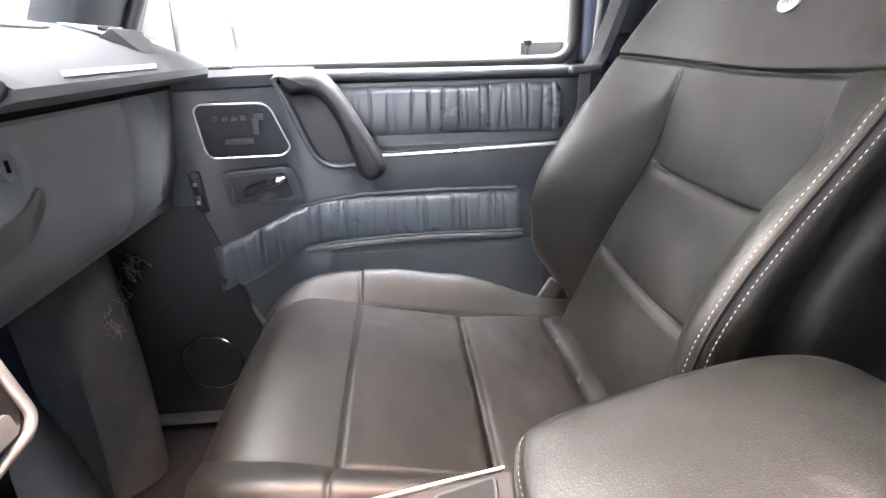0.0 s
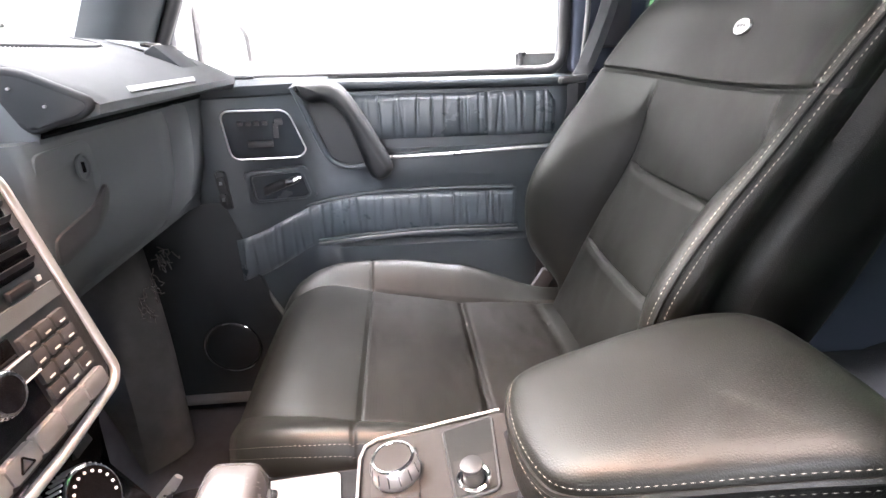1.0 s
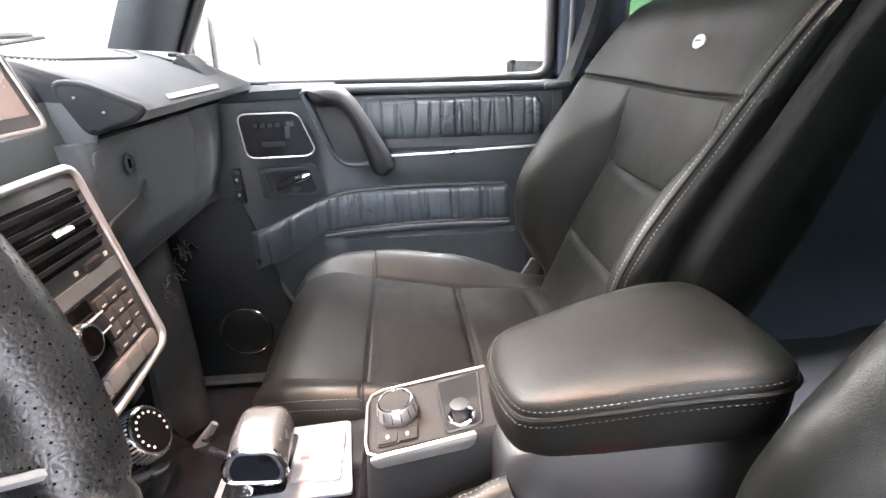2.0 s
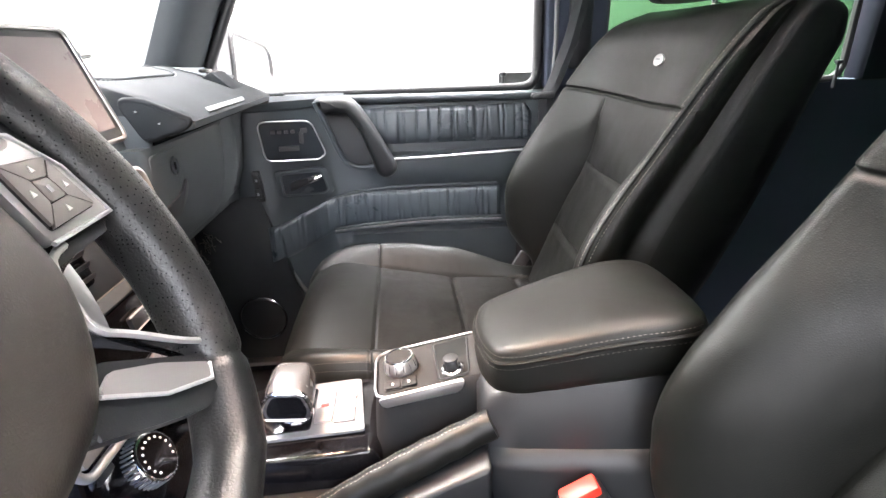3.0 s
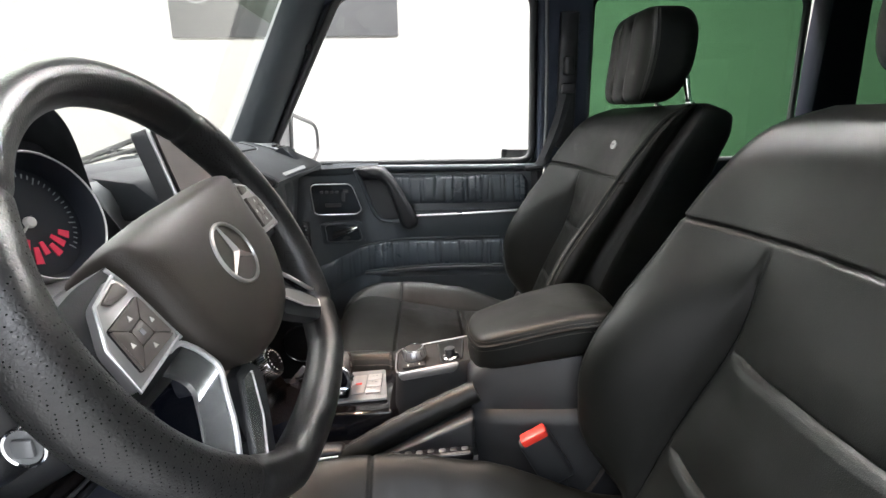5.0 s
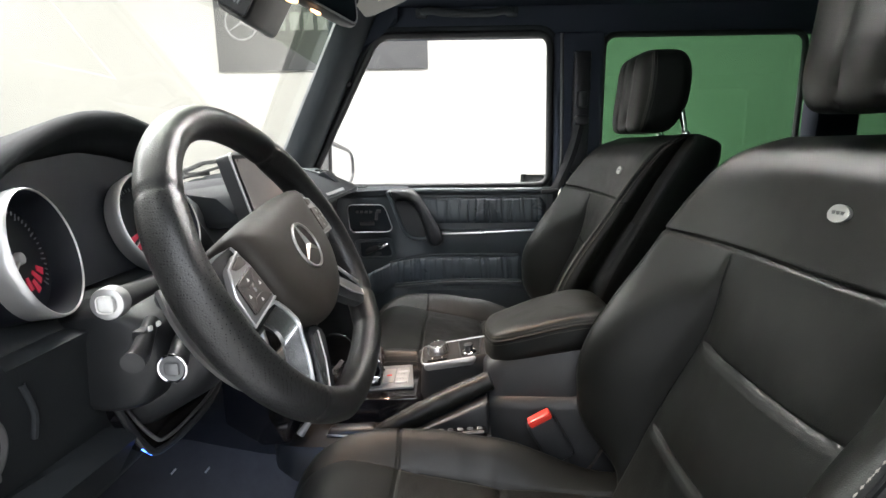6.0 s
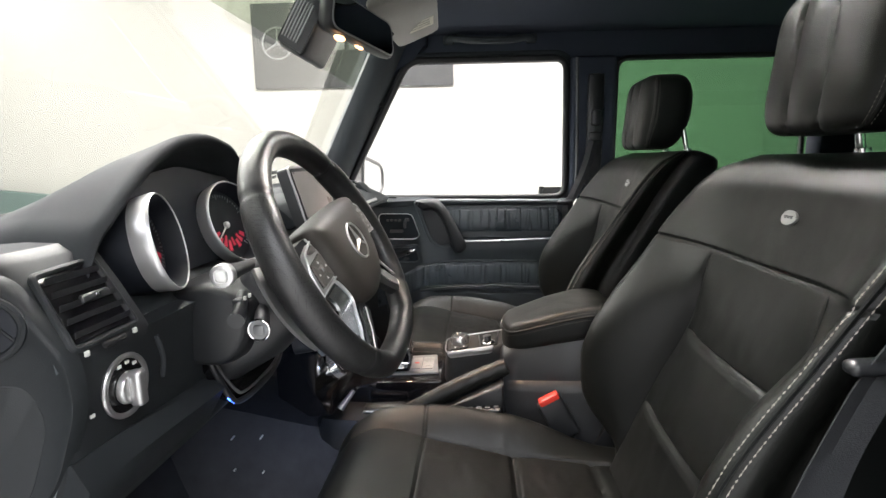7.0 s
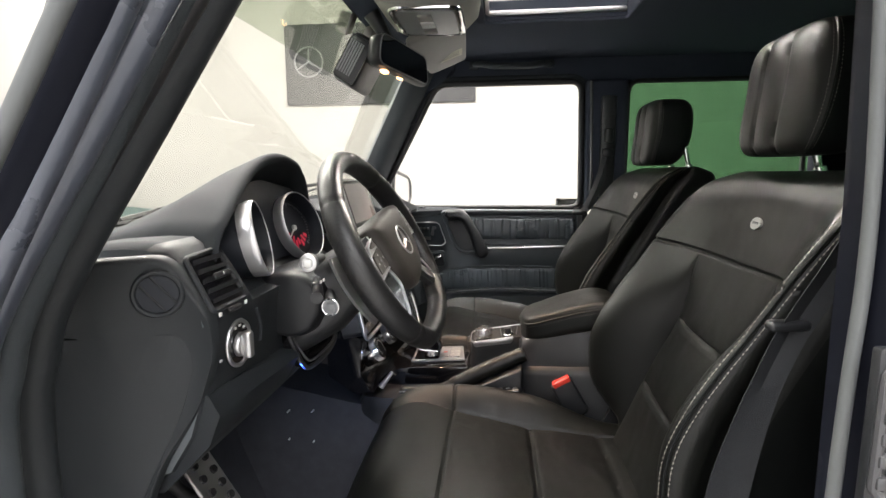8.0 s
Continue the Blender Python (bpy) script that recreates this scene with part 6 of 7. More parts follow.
for a in (-0.003, 0.0155):
    bm = bm_new()
    slab(bm, round_poly([on_panel(a - 0.0088, 0.010, 0.0015), on_panel(a + 0.0088, 0.010, 0.0015), on_panel(a + 0.0088, 0.025, 0.0015), on_panel(a - 0.0088, 0.025, 0.0015)], 0.002), PN, 0.0015, 0.0006)
    ky = part("panel_key", bm, PANEL_MATTE, cb)
    bm = bm_new()
    slab(bm, [on_panel(a - 0.0012, 0.015, 0.0032), on_panel(a + 0.0012, 0.015, 0.0032), on_panel(a + 0.0012, 0.019, 0.0032), on_panel(a - 0.0012, 0.019, 0.0032)], PN, 0.0004)
    part("key_mark", bm, MARK, ky)
bm = bm_new()
slab(bm, round_poly([on_panel(0.051, 0.010, 0.001), on_panel(0.085, 0.014, 0.001), on_panel(0.0915, 0.091, 0.001), on_panel(0.0475, 0.084, 0.001)], 0.005), PN, 0.0008)
# flat black sheet in place of the shade inside the tray
ash = part("open_tray", bm, SHADE_BLACK, cb)
bm = bm_new()
tube(bm, round_poly([on_panel(0.051, 0.010, 0.001), on_panel(0.085, 0.014, 0.001), on_panel(0.0915, 0.091, 0.001), on_panel(0.0475, 0.084, 0.001)], 0.005), 0.0014, 6, True)
part("tray_rim", bm, PLASTIC, ash)
bm = bm_new()
slab(bm, [on_panel(0.0535, 0.013, 0.0016), on_panel(0.083, 0.016, 0.0016), on_panel(0.086, 0.050, 0.0016), on_panel(0.0525, 0.047, 0.0016)], PN, 0.0006)
part("tray_floor", bm, PANEL_MATTE, ash)
l0 = on_panel(0.067, 0.026, 0.002)
bm = bm_new()
tube(bm, [l0 + Vector((0.0118 * math.cos(t), 0.0118 * math.sin(t), 0.001 + 0.002 * math.cos(t))) for t in np.linspace(0, 6.283, 36, endpoint=False)], 0.0022, 8, True)
lt = part("lighter_ring", bm, CHROME, con, "chrome lighter socket ring")
bm = bm_new()
cyl(bm, l0, l0 + PN * 0.012, 0.0085, 0.0075, 24, 0.001)
cyl(bm, l0 + PN * 0.012, l0 + PN * 0.016, 0.009, 0.009, 24, 0.001)
part("lighter_knob", bm, PLASTIC, lt)
# gear plate and selector
gear = thing("gear_selector", (-0.10, 0.05, 1.066), "short silver and black gear selector on a silver key plate", "gear selector")
def on_plate(x, y, c=0.0):
    """A place on the key plate round the selector."""
    return Vector((x, y, 1.0755 + 0.07 * (x + 0.05) + c))


GN = (-0.07, 0, 1)
bm = bm_new()
slab(bm, round_poly([on_plate(-0.172, 0.008), on_plate(-0.039, 0.006), on_plate(-0.049, 0.106), on_plate(-0.172, 0.106)], 0.004), GN, 0.004, 0.0015)
gp = part("gear_plate", bm, GREY_KEY, gear)
bm = bm_new()
slab(bm, round_poly([on_plate(-0.165, 0.016, 0.0042), on_plate(-0.104, 0.016, 0.0042), on_plate(-0.104, 0.094, 0.0042), on_plate(-0.165, 0.094, 0.0042)], 0.006), GN, 0.0015, 0.0006)
part("selector_gate", bm, GLOSS, gear)
for k in range(3):
    bm = bm_new()
    y = 0.022 + 0.0215 * k
    slab(bm, round_poly([on_plate(-0.077, y, 0.0042), on_plate(-0.052, y, 0.0042), on_plate(-0.053, y + 0.0205, 0.0042), on_plate(-0.077, y + 0.0205, 0.0042)], 0.0012), GN, 0.0030, 0.0008)
    ky = part("gear_key", bm, SILVER_PLATE, gp)
    bm = bm_new()
    for q in range(2):
        box(bm, on_plate(-0.068 + 0.006 * q, y + 0.0135, 0.0074), (0.0028, 0.0016, 0.0004))
    part("key_mark", bm, GREY_KEY, ky)
bm = bm_new()
slab(bm, round_poly([on_plate(-0.101, 0.026, 0.0042), on_plate(-0.080, 0.026, 0.0042), on_plate(-0.080, 0.086, 0.0042), on_plate(-0.101, 0.086, 0.0042)], 0.002), GN, 0.0024, 0.0008)
mk = part("mode_bar", bm, SILVER_PLATE, gp)
bm = bm_new()
slab(bm, [on_plate(-0.096, 0.052, 0.0068), on_plate(-0.086, 0.052, 0.0068), on_plate(-0.086, 0.058, 0.0068), on_plate(-0.096, 0.058, 0.0068)], GN, 0.0004)
part("mode_mark", bm, RED, mk, "small red print")
bm = bm_new()
slab(bm, round_poly([on_plate(-0.168, 0.005, 0.0), on_plate(-0.096, 0.005, 0.0), on_plate(-0.096, 0.005, -0.012), on_plate(-0.168, 0.005, -0.012)], 0.002), (0, -1, 0), 0.003)
gl = part("gear_scale", bm, GLOSS, gear)
for k in range(4):
    bm = bm_new()
    box(bm, on_plate(-0.158 + 0.016 * k, 0.0015, -0.006), (0.005, 0.001, 0.004))
    part("scale_mark", bm, MARK, gl)
# lever head: grey top, bright hoop round its near face, chrome stem
bm = bm_new()
rings = []
for z, sx, sy in ((1.078, 0.017, 0.014), (1.092, 0.015, 0.013), (1.104, 0.018, 0.016), (1.112, 0.023, 0.020)):
    rings.append([(-0.126 + sx * math.copysign(abs(math.cos(t)) ** 0.6, math.cos(t)), 0.038 + sy * math.copysign(abs(math.sin(t)) ** 0.6, math.sin(t)), z) for t in np.linspace(0, 6.283, 36, endpoint=False)])
loft(bm, rings)
part("selector_stem", bm, CHROME, gear, "bright chrome selector stem")
HEAD = round_poly([(-0.152, 0, 1.108), (-0.100, 0, 1.104), (-0.096, 0, 1.118), (-0.104, 0, 1.141), (-0.142, 0, 1.143), (-0.153, 0, 1.124)], 0.008, 4)
hm = sum(HEAD, Vector()) / len(HEAD)
bm = bm_new()
loft(bm, [[Vector((hm.x + (p.x - hm.x) * k, y, hm.z + (p.z - hm.z) * k + dz)) for p in HEAD] for y, k, dz in ((0.009, 0.86, -0.008), (0.010, 0.97, -0.008), (0.016, 1.0, -0.006), (0.036, 1.02, -0.001), (0.056, 1.0, 0.0), (0.064, 0.93, -0.001), (0.067, 0.80, -0.002))])
part("selector_cap", bm, SELECTOR, gear, "grey metallic selector cap", angle=60)
bm = bm_new()
tube(bm, [Vector((p.x, 0.0105, p.z - 0.008)) for p in HEAD], 0.0026, 8, True)
part("selector_hoop", bm, CHROME, gear, "bright chrome hoop")
bm = bm_new()
slab(bm, [Vector((hm.x + (p.x - hm.x) * 0.8, 0.0095, hm.z + (p.z - hm.z) * 0.8 - 0.008)) for p in HEAD], (0, -1, 0), 0.001)
part("selector_face", bm, GLOSS, gear)
# console storage box and armrest lid
bm = bm_new()
rings = []
for x, y0, y1, zt in ((0.092, -0.036, 0.076, 1.135), (0.100, -0.044, 0.082, 1.146), (0.130, -0.054, 0.086, 1.156), (0.20, -0.072, 0.084, 1.182), (0.27, -0.088, 0.080, 1.190), (0.30, -0.088, 0.078, 1.185)):
    rings.append([(x, y0 - 0.026, 0.86), (x, y0 - 0.018, 1.070 + 0.10 * (x - 0.09)), (x, y0 - 0.0145, 1.082 + 0.12 * (x - 0.09)), (x, y0 - 0.004, 1.088 + 0.12 * (x - 0.09)), (x, y0, zt - 0.02), (x, y0 + 0.012, zt), (x, y1 - 0.012, zt), (x, y1, zt - 0.02), (x, y1 + 0.004, 1.10), (x, y1 + 0.010, 1.094), (x, y1 + 0.014, 1.075), (x, y1 + 0.016, 0.86)])
loft(bm, rings)
part("storage_box", bm, CONSOLE, con, angle=50)
bm = bm_new()
prism(bm, [(-0.16, 0.985), (-0.10, 1.004), (0.096, 1.096), (0.096, 0.90), (-0.16, 0.90)], "y", -0.084, -0.040, 0.006, 3)
part("brake_housing", bm, CONSOLE, con)

arm = thing("armrest", (0.2, 0, 1.18), "padded black leather armrest lid with pale double stitching", "armrest")
AZ = curve([0.09, 0.12, 0.16, 0.21, 0.26, 0.30, 0.32], [1.186, 1.195, 1.210, 1.229, 1.243, 1.246, 1.243])
arm_out = [(0.100, 0.062), (0.096, 0.02), (0.103, -0.020), (0.118, -0.039), (0.16, -0.056), (0.22, -0.076), (0.268, -0.088), (0.296, -0.080), (0.307, -0.05), (0.307, 0.02), (0.296, 0.056), (0.262, 0.072), (0.19, 0.081), (0.118, 0.084)]
outline = smooth_line([(x, y, 0) for x, y in arm_out], 6, True)
ctr = Vector((0.205, 0.004, 0))
bm = bm_new()
rings = []
for k, dz, in ((0.96, -0.050), (0.985, -0.046), (1.0, -0.036), (1.0, -0.018), (1.004, -0.010), (0.999, -0.006), (0.994, -0.004), (0.985, 0.001), (0.95, 0.005), (0.87, 0.008), (0.72, 0.010), (0.5, 0.011), (0.25, 0.0115)):
    ring = []
    for p in outline:
        q = ctr + (p - ctr) * k
        w = 0.0012 * noise.noise((q.x * 40, q.y * 30, 0.3)) if k < 0.9 else 0
        w -= 0.0014 * bell(q.x - 0.225 - 0.25 * (q.y + 0.05), 0.008) * bell(q.y + 0.045, 0.03) if k < 0.95 else 0
        ring.append((q.x, q.y, AZ(q.x) + dz + w))
    rings.append(ring)
loft(bm, rings)
part("armrest_pad", bm, LEATHER, arm, angle=60)
bm = bm_new()
for k, dz in ((1.006, -0.0145), (0.992, -0.0005)):
    pts = [ctr + (p - ctr) * k for p in outline]
    pts = [Vector((p.x, p.y, AZ(p.x) + dz)) for p in pts]
    stitches(bm, pts + pts[:1])
part("stitching", bm, THREAD, arm, "pale double stitching")
bm = bm_new()
pts = [ctr + (p - ctr) * 1.003 for p in outline]
tube(bm, [Vector((p.x, p.y, AZ(p.x) - 0.0075)) for p in pts], 0.0026, 6, True)
part("piping", bm, LEATHER, arm)

# handbrake with its leather boot
hb = thing("handbrake", (-0.08, -0.05, 1.02), "handbrake lever with a stitched black leather boot, lowered", "handbrake")
bm = bm_new()
def boot_at(v):
    return Vector((-0.112 + 0.215 * v, -0.060 + 0.018 * v, 1.010 + 0.106 * v + 0.004 * math.sin(v * math.pi)))


rings = []
for i in range(40):
    v = i / 39
    w = 0.0185 - 0.003 * v + 0.0005 * math.sin(v * 40)
    h = 0.015 + 0.002 * math.sin(v * math.pi) + 0.0006 * math.sin(v * 47 + 1)
    rings.append([boot_at(v) + Vector((-0.46 * h * math.sin(t), w * math.cos(t) * (1 + 0.03 * math.sin(v * 31 + 2 * t)), h * math.sin(t))) for t in np.linspace(0, 6.283, 32, endpoint=False)])
loft(bm, rings)
boot = part("boot", bm, LEATHER, hb)
bm = bm_new()
for t in (1.42, 1.78):
    pts = []
    for v in np.linspace(0.01, 0.99, 50):
        h = 0.0160 + 0.002 * math.sin(v * math.pi) + 0.0006 * math.sin(v * 47 + 1)
        pts.append(boot_at(v) + Vector((-0.46 * h * math.sin(t), (0.0190 - 0.003 * v) * math.cos(t), h * math.sin(t))))
    stitches(bm, pts, r=0.0006)
part("stitching", bm, THREAD, boot)
bm = bm_new()
box(bm, (-0.145, -0.055, 1.022), (0.088, 0.030, 0.026), 0.009, 3, m=Matrix.Rotation(radians(-4), 4, "Y"))
part("brake_grip", bm, LEATHER_RIM, hb)
bm = bm_new()
tube(bm, smooth_line([(-0.190, -0.062, 1.012), (-0.185, -0.068, 1.024), (-0.15, -0.0705, 1.024), (-0.110, -0.070, 1.028)], 4), 0.0022, 6)
part("grip_trim", bm, SATIN, hb)

# row of seat switches beside the driver's cushion
sc = thing("seat_switch_strip", (0.03, -0.098, 1.04), "narrow black strip of small silver seat switches", "switch strip")
bm = bm_new()
box(bm, (0.030, -0.100, 1.044), (0.125, 0.022, 0.018), 0.006, 3, m=Matrix.Rotation(radians(-4), 4, "Y"))
part("strip", bm, GLOSS, sc)
for k in range(7):
    bm = bm_new()
    box(bm, (-0.019 + 0.0165 * k, -0.100, 1.0475 + 0.0011 * k), (0.011, 0.010, 0.008), 0.003)
    part("seat_key", bm, DARK_KEY if k % 2 == 0 else PLASTIC, sc)

# belt buckles
def buckle(at, dx, dz, label):
    t = thing("belt_buckle", at, label, "belt buckle", group="belt buckles")
    m = Matrix.Translation(at) @ Matrix.Rotation(radians(-30), 4, "Y")
    bm = bm_new()
    box(bm, (0, 0, -0.040), (0.048, 0.022, 0.085), 0.006, 3)
    bmesh.ops.transform(bm, matrix=m, verts=bm.verts)
    part("buckle_body", bm, PLASTIC, t)
    bm = bm_new()
    box(bm, (0.002, -0.002, 0.003), (0.040, 0.020, 0.012), 0.003, 2)
    bmesh.ops.transform(bm, matrix=m, verts=bm.verts)
    part("release_button", bm, RED, t, "red release button")
    bm = bm_new()
    tube(bm, [Vector(at) + Vector((0.035, 0, -0.065)), Vector(at) + Vector((0.065, -0.004, -0.14)), Vector(at) + Vector((0.075, -0.004, -0.22))], 0.012, 8, squash=0.5, up=(0, 1, 0))
    part("buckle_stalk", bm, PLASTIC, t)
    return t


buckle((0.178, -0.106, 1.076), 0, 0, "black seat belt buckle with a bright red release button")
bm = bm_new()
box(bm, (0.285, 0.605, 1.02), (0.03, 0.012, 0.05), 0.004, m=Matrix.Rotation(radians(30), 4, "Y"))
solid("belt_anchor", bm, DARK_KEY, "grey seat belt anchor beside the passenger cushion", "belt anchor")


# seat belts on the centre pillars
def belt(s, label):
    t = thing("seat_belt", (0.43, s * 0.70, 0.8), label, "seat belt", group="seat belts")
    pts = [(0.440, s * 0.706, 1.72), (0.405, s * 0.694, 1.58), (0.368, s * 0.676, 1.47), (0.336, s * 0.658, 1.385)] if s < 0 else [(0.428, 0.705, 1.60), (0.40, 0.69, 1.50), (0.36, 0.655, 1.42), (0.335, 0.63, 1.385)]
    low = [(0.322, s * 0.652, 1.345), (0.302, s * 0.646, 1.27), (0.284, s * 0.643, 1.17), (0.272, s * 0.645, 1.02), (0.28, s * 0.65, 0.85)] if s < 0 else [(0.336, s * 0.634, 1.335), (0.318, s * 0.640, 1.27), (0.311, s * 0.645, 1.17), (0.305, s * 0.65, 1.02), (0.31, s * 0.65, 0.85)]
    P = smooth_line(pts + low, 6)
    bm = bm_new()
    rings = []
    for i, p in enumerate(P):
        tw = 0.016 + 0.006 * step((1.33 - p.z) / 0.15)
        rings.append([p + Vector((-tw, 0, 0)), p + Vector((0, -s * 0.006, 0)), p + Vector((tw, 0, 0)), p + Vector((tw, s * 0.0015, 0)), p + Vector((0, -s * 0.0045, 0)), p + Vector((-tw, s * 0.0015, 0))])
    loft(bm, rings)
    part("webbing", bm, WEBBING, t)
    bm = bm_new()
    box(bm, (0.326, s * 0.652, 1.376) if s < 0 else (0.325, 0.625, 1.392), (0.040, 0.016, 0.011) if s < 0 else (0.050, 0.018, 0.013), 0.005, 4, m=Matrix.Rotation(radians(-4), 4, "Y"))
    g = part("belt_guide", bm, PLASTIC, t)
    return t


belt(-1, "dark grey seat belt webbing hanging through a black guide")
belt(1, "dark grey passenger seat belt through a black guide")

# ---- passenger door ----
door = thing("door_1", (-0.02, 0.78, 0.75), "closed front passenger door with pleated dark leather trim", "car door", kind="structure")


def door_y(x, z):
    """The inner skin of the door trim."""
    y = 0.752 - 0.075 * step((-0.12 - x) / 0.20)
    return y


bm = bm_new()
rings = []
for x in np.linspace(-0.45, 0.375, 46):
    ring = []
    for z in (0.80, 0.95, 1.06, 1.07, 1.10, 1.14, 1.17, 1.20, 1.235, 1.25, 1.256, 1.262, 1.285, 1.32, 1.36, 1.372, 1.380, 1.392, 1.398):
        y = door_y(x, z)
        rear = step((x + 0.06) / 0.05)
        if 1.175 < z < 1.258:
            y -= 0.016 * rear
        if z <= 1.065:
            y -= 0.012 * step((x + 0.17) / 0.05)
        if z > 1.375:
            y += 0.012
        if z > 1.395:
            y += 0.02
        ring.append((x, y, z))
    ring += [(x, 0.83, 1.398), (x, 0.83, 0.80)]
    rings.append(ring)
loft(bm, rings)
part("trim_panel", bm, LEATHER_DOOR, door, angle=50)


def pleats(name, x0, x1, zlo, zhi, y, seed, amp=0.0055):
    rnd = random.Random(seed)
    folds = []
    x = x0 + 0.008
    while x < x1 - 0.005:
        folds.append((x, rnd.uniform(0.0018, 0.0034), rnd.uniform(0.5, 1.1), rnd.uniform(-0.006, 0.006)))
        x += rnd.uniform(0.010, 0.032)
    bm = bm_new()
    rings = []
    for v in np.linspace(0, 1, 14):
        ring = []
        for x in np.linspace(x0, x1, 260):
            lo, hi = zlo(x), zhi(x)
            z = lo + (hi - lo) * v
            edge = math.sin(math.pi * min(1, max(0, v))) ** 0.3
            ends = step((x - x0) / 0.012) * step((x1 - x) / 0.012)
            puff = 0.010 * edge * ends
            h = 0
            for fx, fw, fa, sl in folds:
                h += fa * bell(x - fx - sl * (v - 0.5), fw) * (0.65 + 0.35 * math.sin(v * 3.1 + fx * 90))
            ring.append((x, y(x) - puff + amp * min(h, 1.2) * edge, z))
        rings.append(ring)
    V = loft(bm, rings, close_loop=False)
    return part(name, bm, PLEAT, door, "pleated dark leather insert", angle=80)


pleats("upper_insert", -0.108, 0.335, lambda x: 1.282, lambda x: 1.366 - 0.02 * step((x - 0.315) / 0.02), lambda x: door_y(x, 1.3) - 0.005, 5, 0.0048)
pleats("lower_insert", -0.300, 0.262, lambda x: 1.085 - 0.06 * step((-0.10 - x) / 0.2), lambda x: 1.172 - 0.062 * step((-0.08 - x) / 0.24), lambda x: door_y(x, 1.1) - 0.005, 11, 0.0048)
bm = bm_new()
tube(bm, [(-0.03, 0.728, 1.249), (0.10, 0.727, 1.252), (0.30, 0.727, 1.260), (0.36, 0.73, 1.262)], 0.0036, 8)
part("armrest_trim", bm, SATIN, door, "satin silver strip along the door armrest")
bm = bm_new()
for dz in (0.0, 0.010):
    tube(bm, smooth_line([(-0.155, 0.735, 1.070 + dz), (-0.05, 0.728, 1.082 + dz), (0.08, 0.728, 1.088 + dz), (0.262, 0.732, 1.084 + dz)], 6), 0.0036, 8)
part("pocket_edge", bm, LEATHER_DOOR, door)
bm = bm_new()
tube(bm, smooth_line([(-0.155, 0.731, 1.0755), (-0.05, 0.723, 1.0875), (0.08, 0.723, 1.0935), (0.262, 0.727, 1.0895)], 6), 0.0014, 6)
part("pocket_piping", bm, GREY_KEY, door)
bm = bm_new()
tube(bm, smooth_line([(-0.33, 0.70, 1.090), (-0.20, 0.738, 1.145), (-0.06, 0.744, 1.174), (0.10, 0.736, 1.180), (0.25, 0.738, 1.178)], 6), 0.004, 8)
part("insert_edge", bm, LEATHER_DOOR, door)
bm = bm_new()
prism(bm, [(-0.60, 0.62), (0.375, 0.62), (0.375, 1.385), (-0.60, 1.385)], "y", 0.83, 0.86, 0.006)
part("outer_skin", bm, PAINT_SILVER, door)
# belt rail and window frame, glass
bm = bm_new()
tube(bm, [(-0.13, 0.752, 1.387), (0.10, 0.752, 1.385), (0.36, 0.752, 1.384)], 0.013, 12, squash=0.8, up=(0, 0, 1))
part("belt_rail", bm, LEATHER_DOOR, door)
bm = bm_new()
rings = []
for x in np.linspace(-0.45, -0.105, 12):
    rings.append([(x, door_y(x, 1.4) - 0.006, 1.375), (x, door_y(x, 1.4) - 0.010, 1.392), (x, door_y(x, 1.4), 1.402), (x, 0.78, 1.402), (x, 0.80, 1.375)])
loft(bm, rings)
part("ledge", bm, PILLAR_TRIM, door)
bm = bm_new()
box(bm, (-0.252, 0.722, 1.4035), (0.040, 0.022, 0.004), 0.0015)
sl = part("ledge_slot", bm, GLOSS, door)
bm = bm_new()
box(bm, (-0.252, 0.722, 1.4065), (0.034, 0.005, 0.002), 0.0008)
part("slot_rib", bm, PILLAR_TRIM, sl)
frame_line = round_poly([(-0.430, 0.762, 1.400), (0.348, 0.762, 1.400), (0.338, 0.752, 1.857), (-0.187, 0.752, 1.857)], 0.045, 6)
bm = bm_new()
tube(bm, frame_line, 0.011, 10, True)
part("window_seal", bm, RUBBER, door)
bm = bm_new()
fo = round_poly([(-0.500, 0.79, 1.380), (0.362, 0.79, 1.380), (0.352, 0.78, 1.872), (-0.215, 0.78, 1.872)], 0.055, 6)
tube(bm, fo, 0.020, 10, True)
part("window_frame", bm, PILLAR_TRIM, door)
bm = bm_new()
slab(bm, [(-0.470, 0.768, 1.39), (-0.428, 0.768, 1.39), (-0.186, 0.760, 1.865), (-0.250, 0.760, 1.865)], (0, 1, 0), 0.02)
part("frame_web", bm, PILLAR_TRIM, door)
bm = bm_new()
slab(bm, [(-0.46, 0.793, 1.385), (0.352, 0.793, 1.385), (0.345, 0.785, 1.862), (-0.20, 0.785, 1.862)], (0, 1, 0), 0.004)
g = part("door_glass", bm, GLASS, door)
g.visible_shadow = False
bm = bm_new()
slab(bm, [(0.262, 0.7995, 1.39), (0.345, 0.7995, 1.39), (0.345, 0.7995, 1.432), (0.262, 0.7995, 1.432)], (0, 1, 0), 0.002)
part("glass_sticker", bm, BANNER, door, "dark square patch in the window corner")
bm = bm_new()
cyl(bm, (0.268, 0.768, 1.392), (0.268, 0.768, 1.428), 0.0040, 0.0030, 12)
cyl(bm, (0.268, 0.768, 1.426), (0.268, 0.768, 1.436), 0.0065, 0.0085, 14, 0.002)
part("lock_pin", bm, PLASTIC, door)
bm = bm_new()
box(bm, (-0.280, 0.742, 1.717), (0.018, 0.014, 0.014), 0.004)
part("hook", bm, PLASTIC, door)
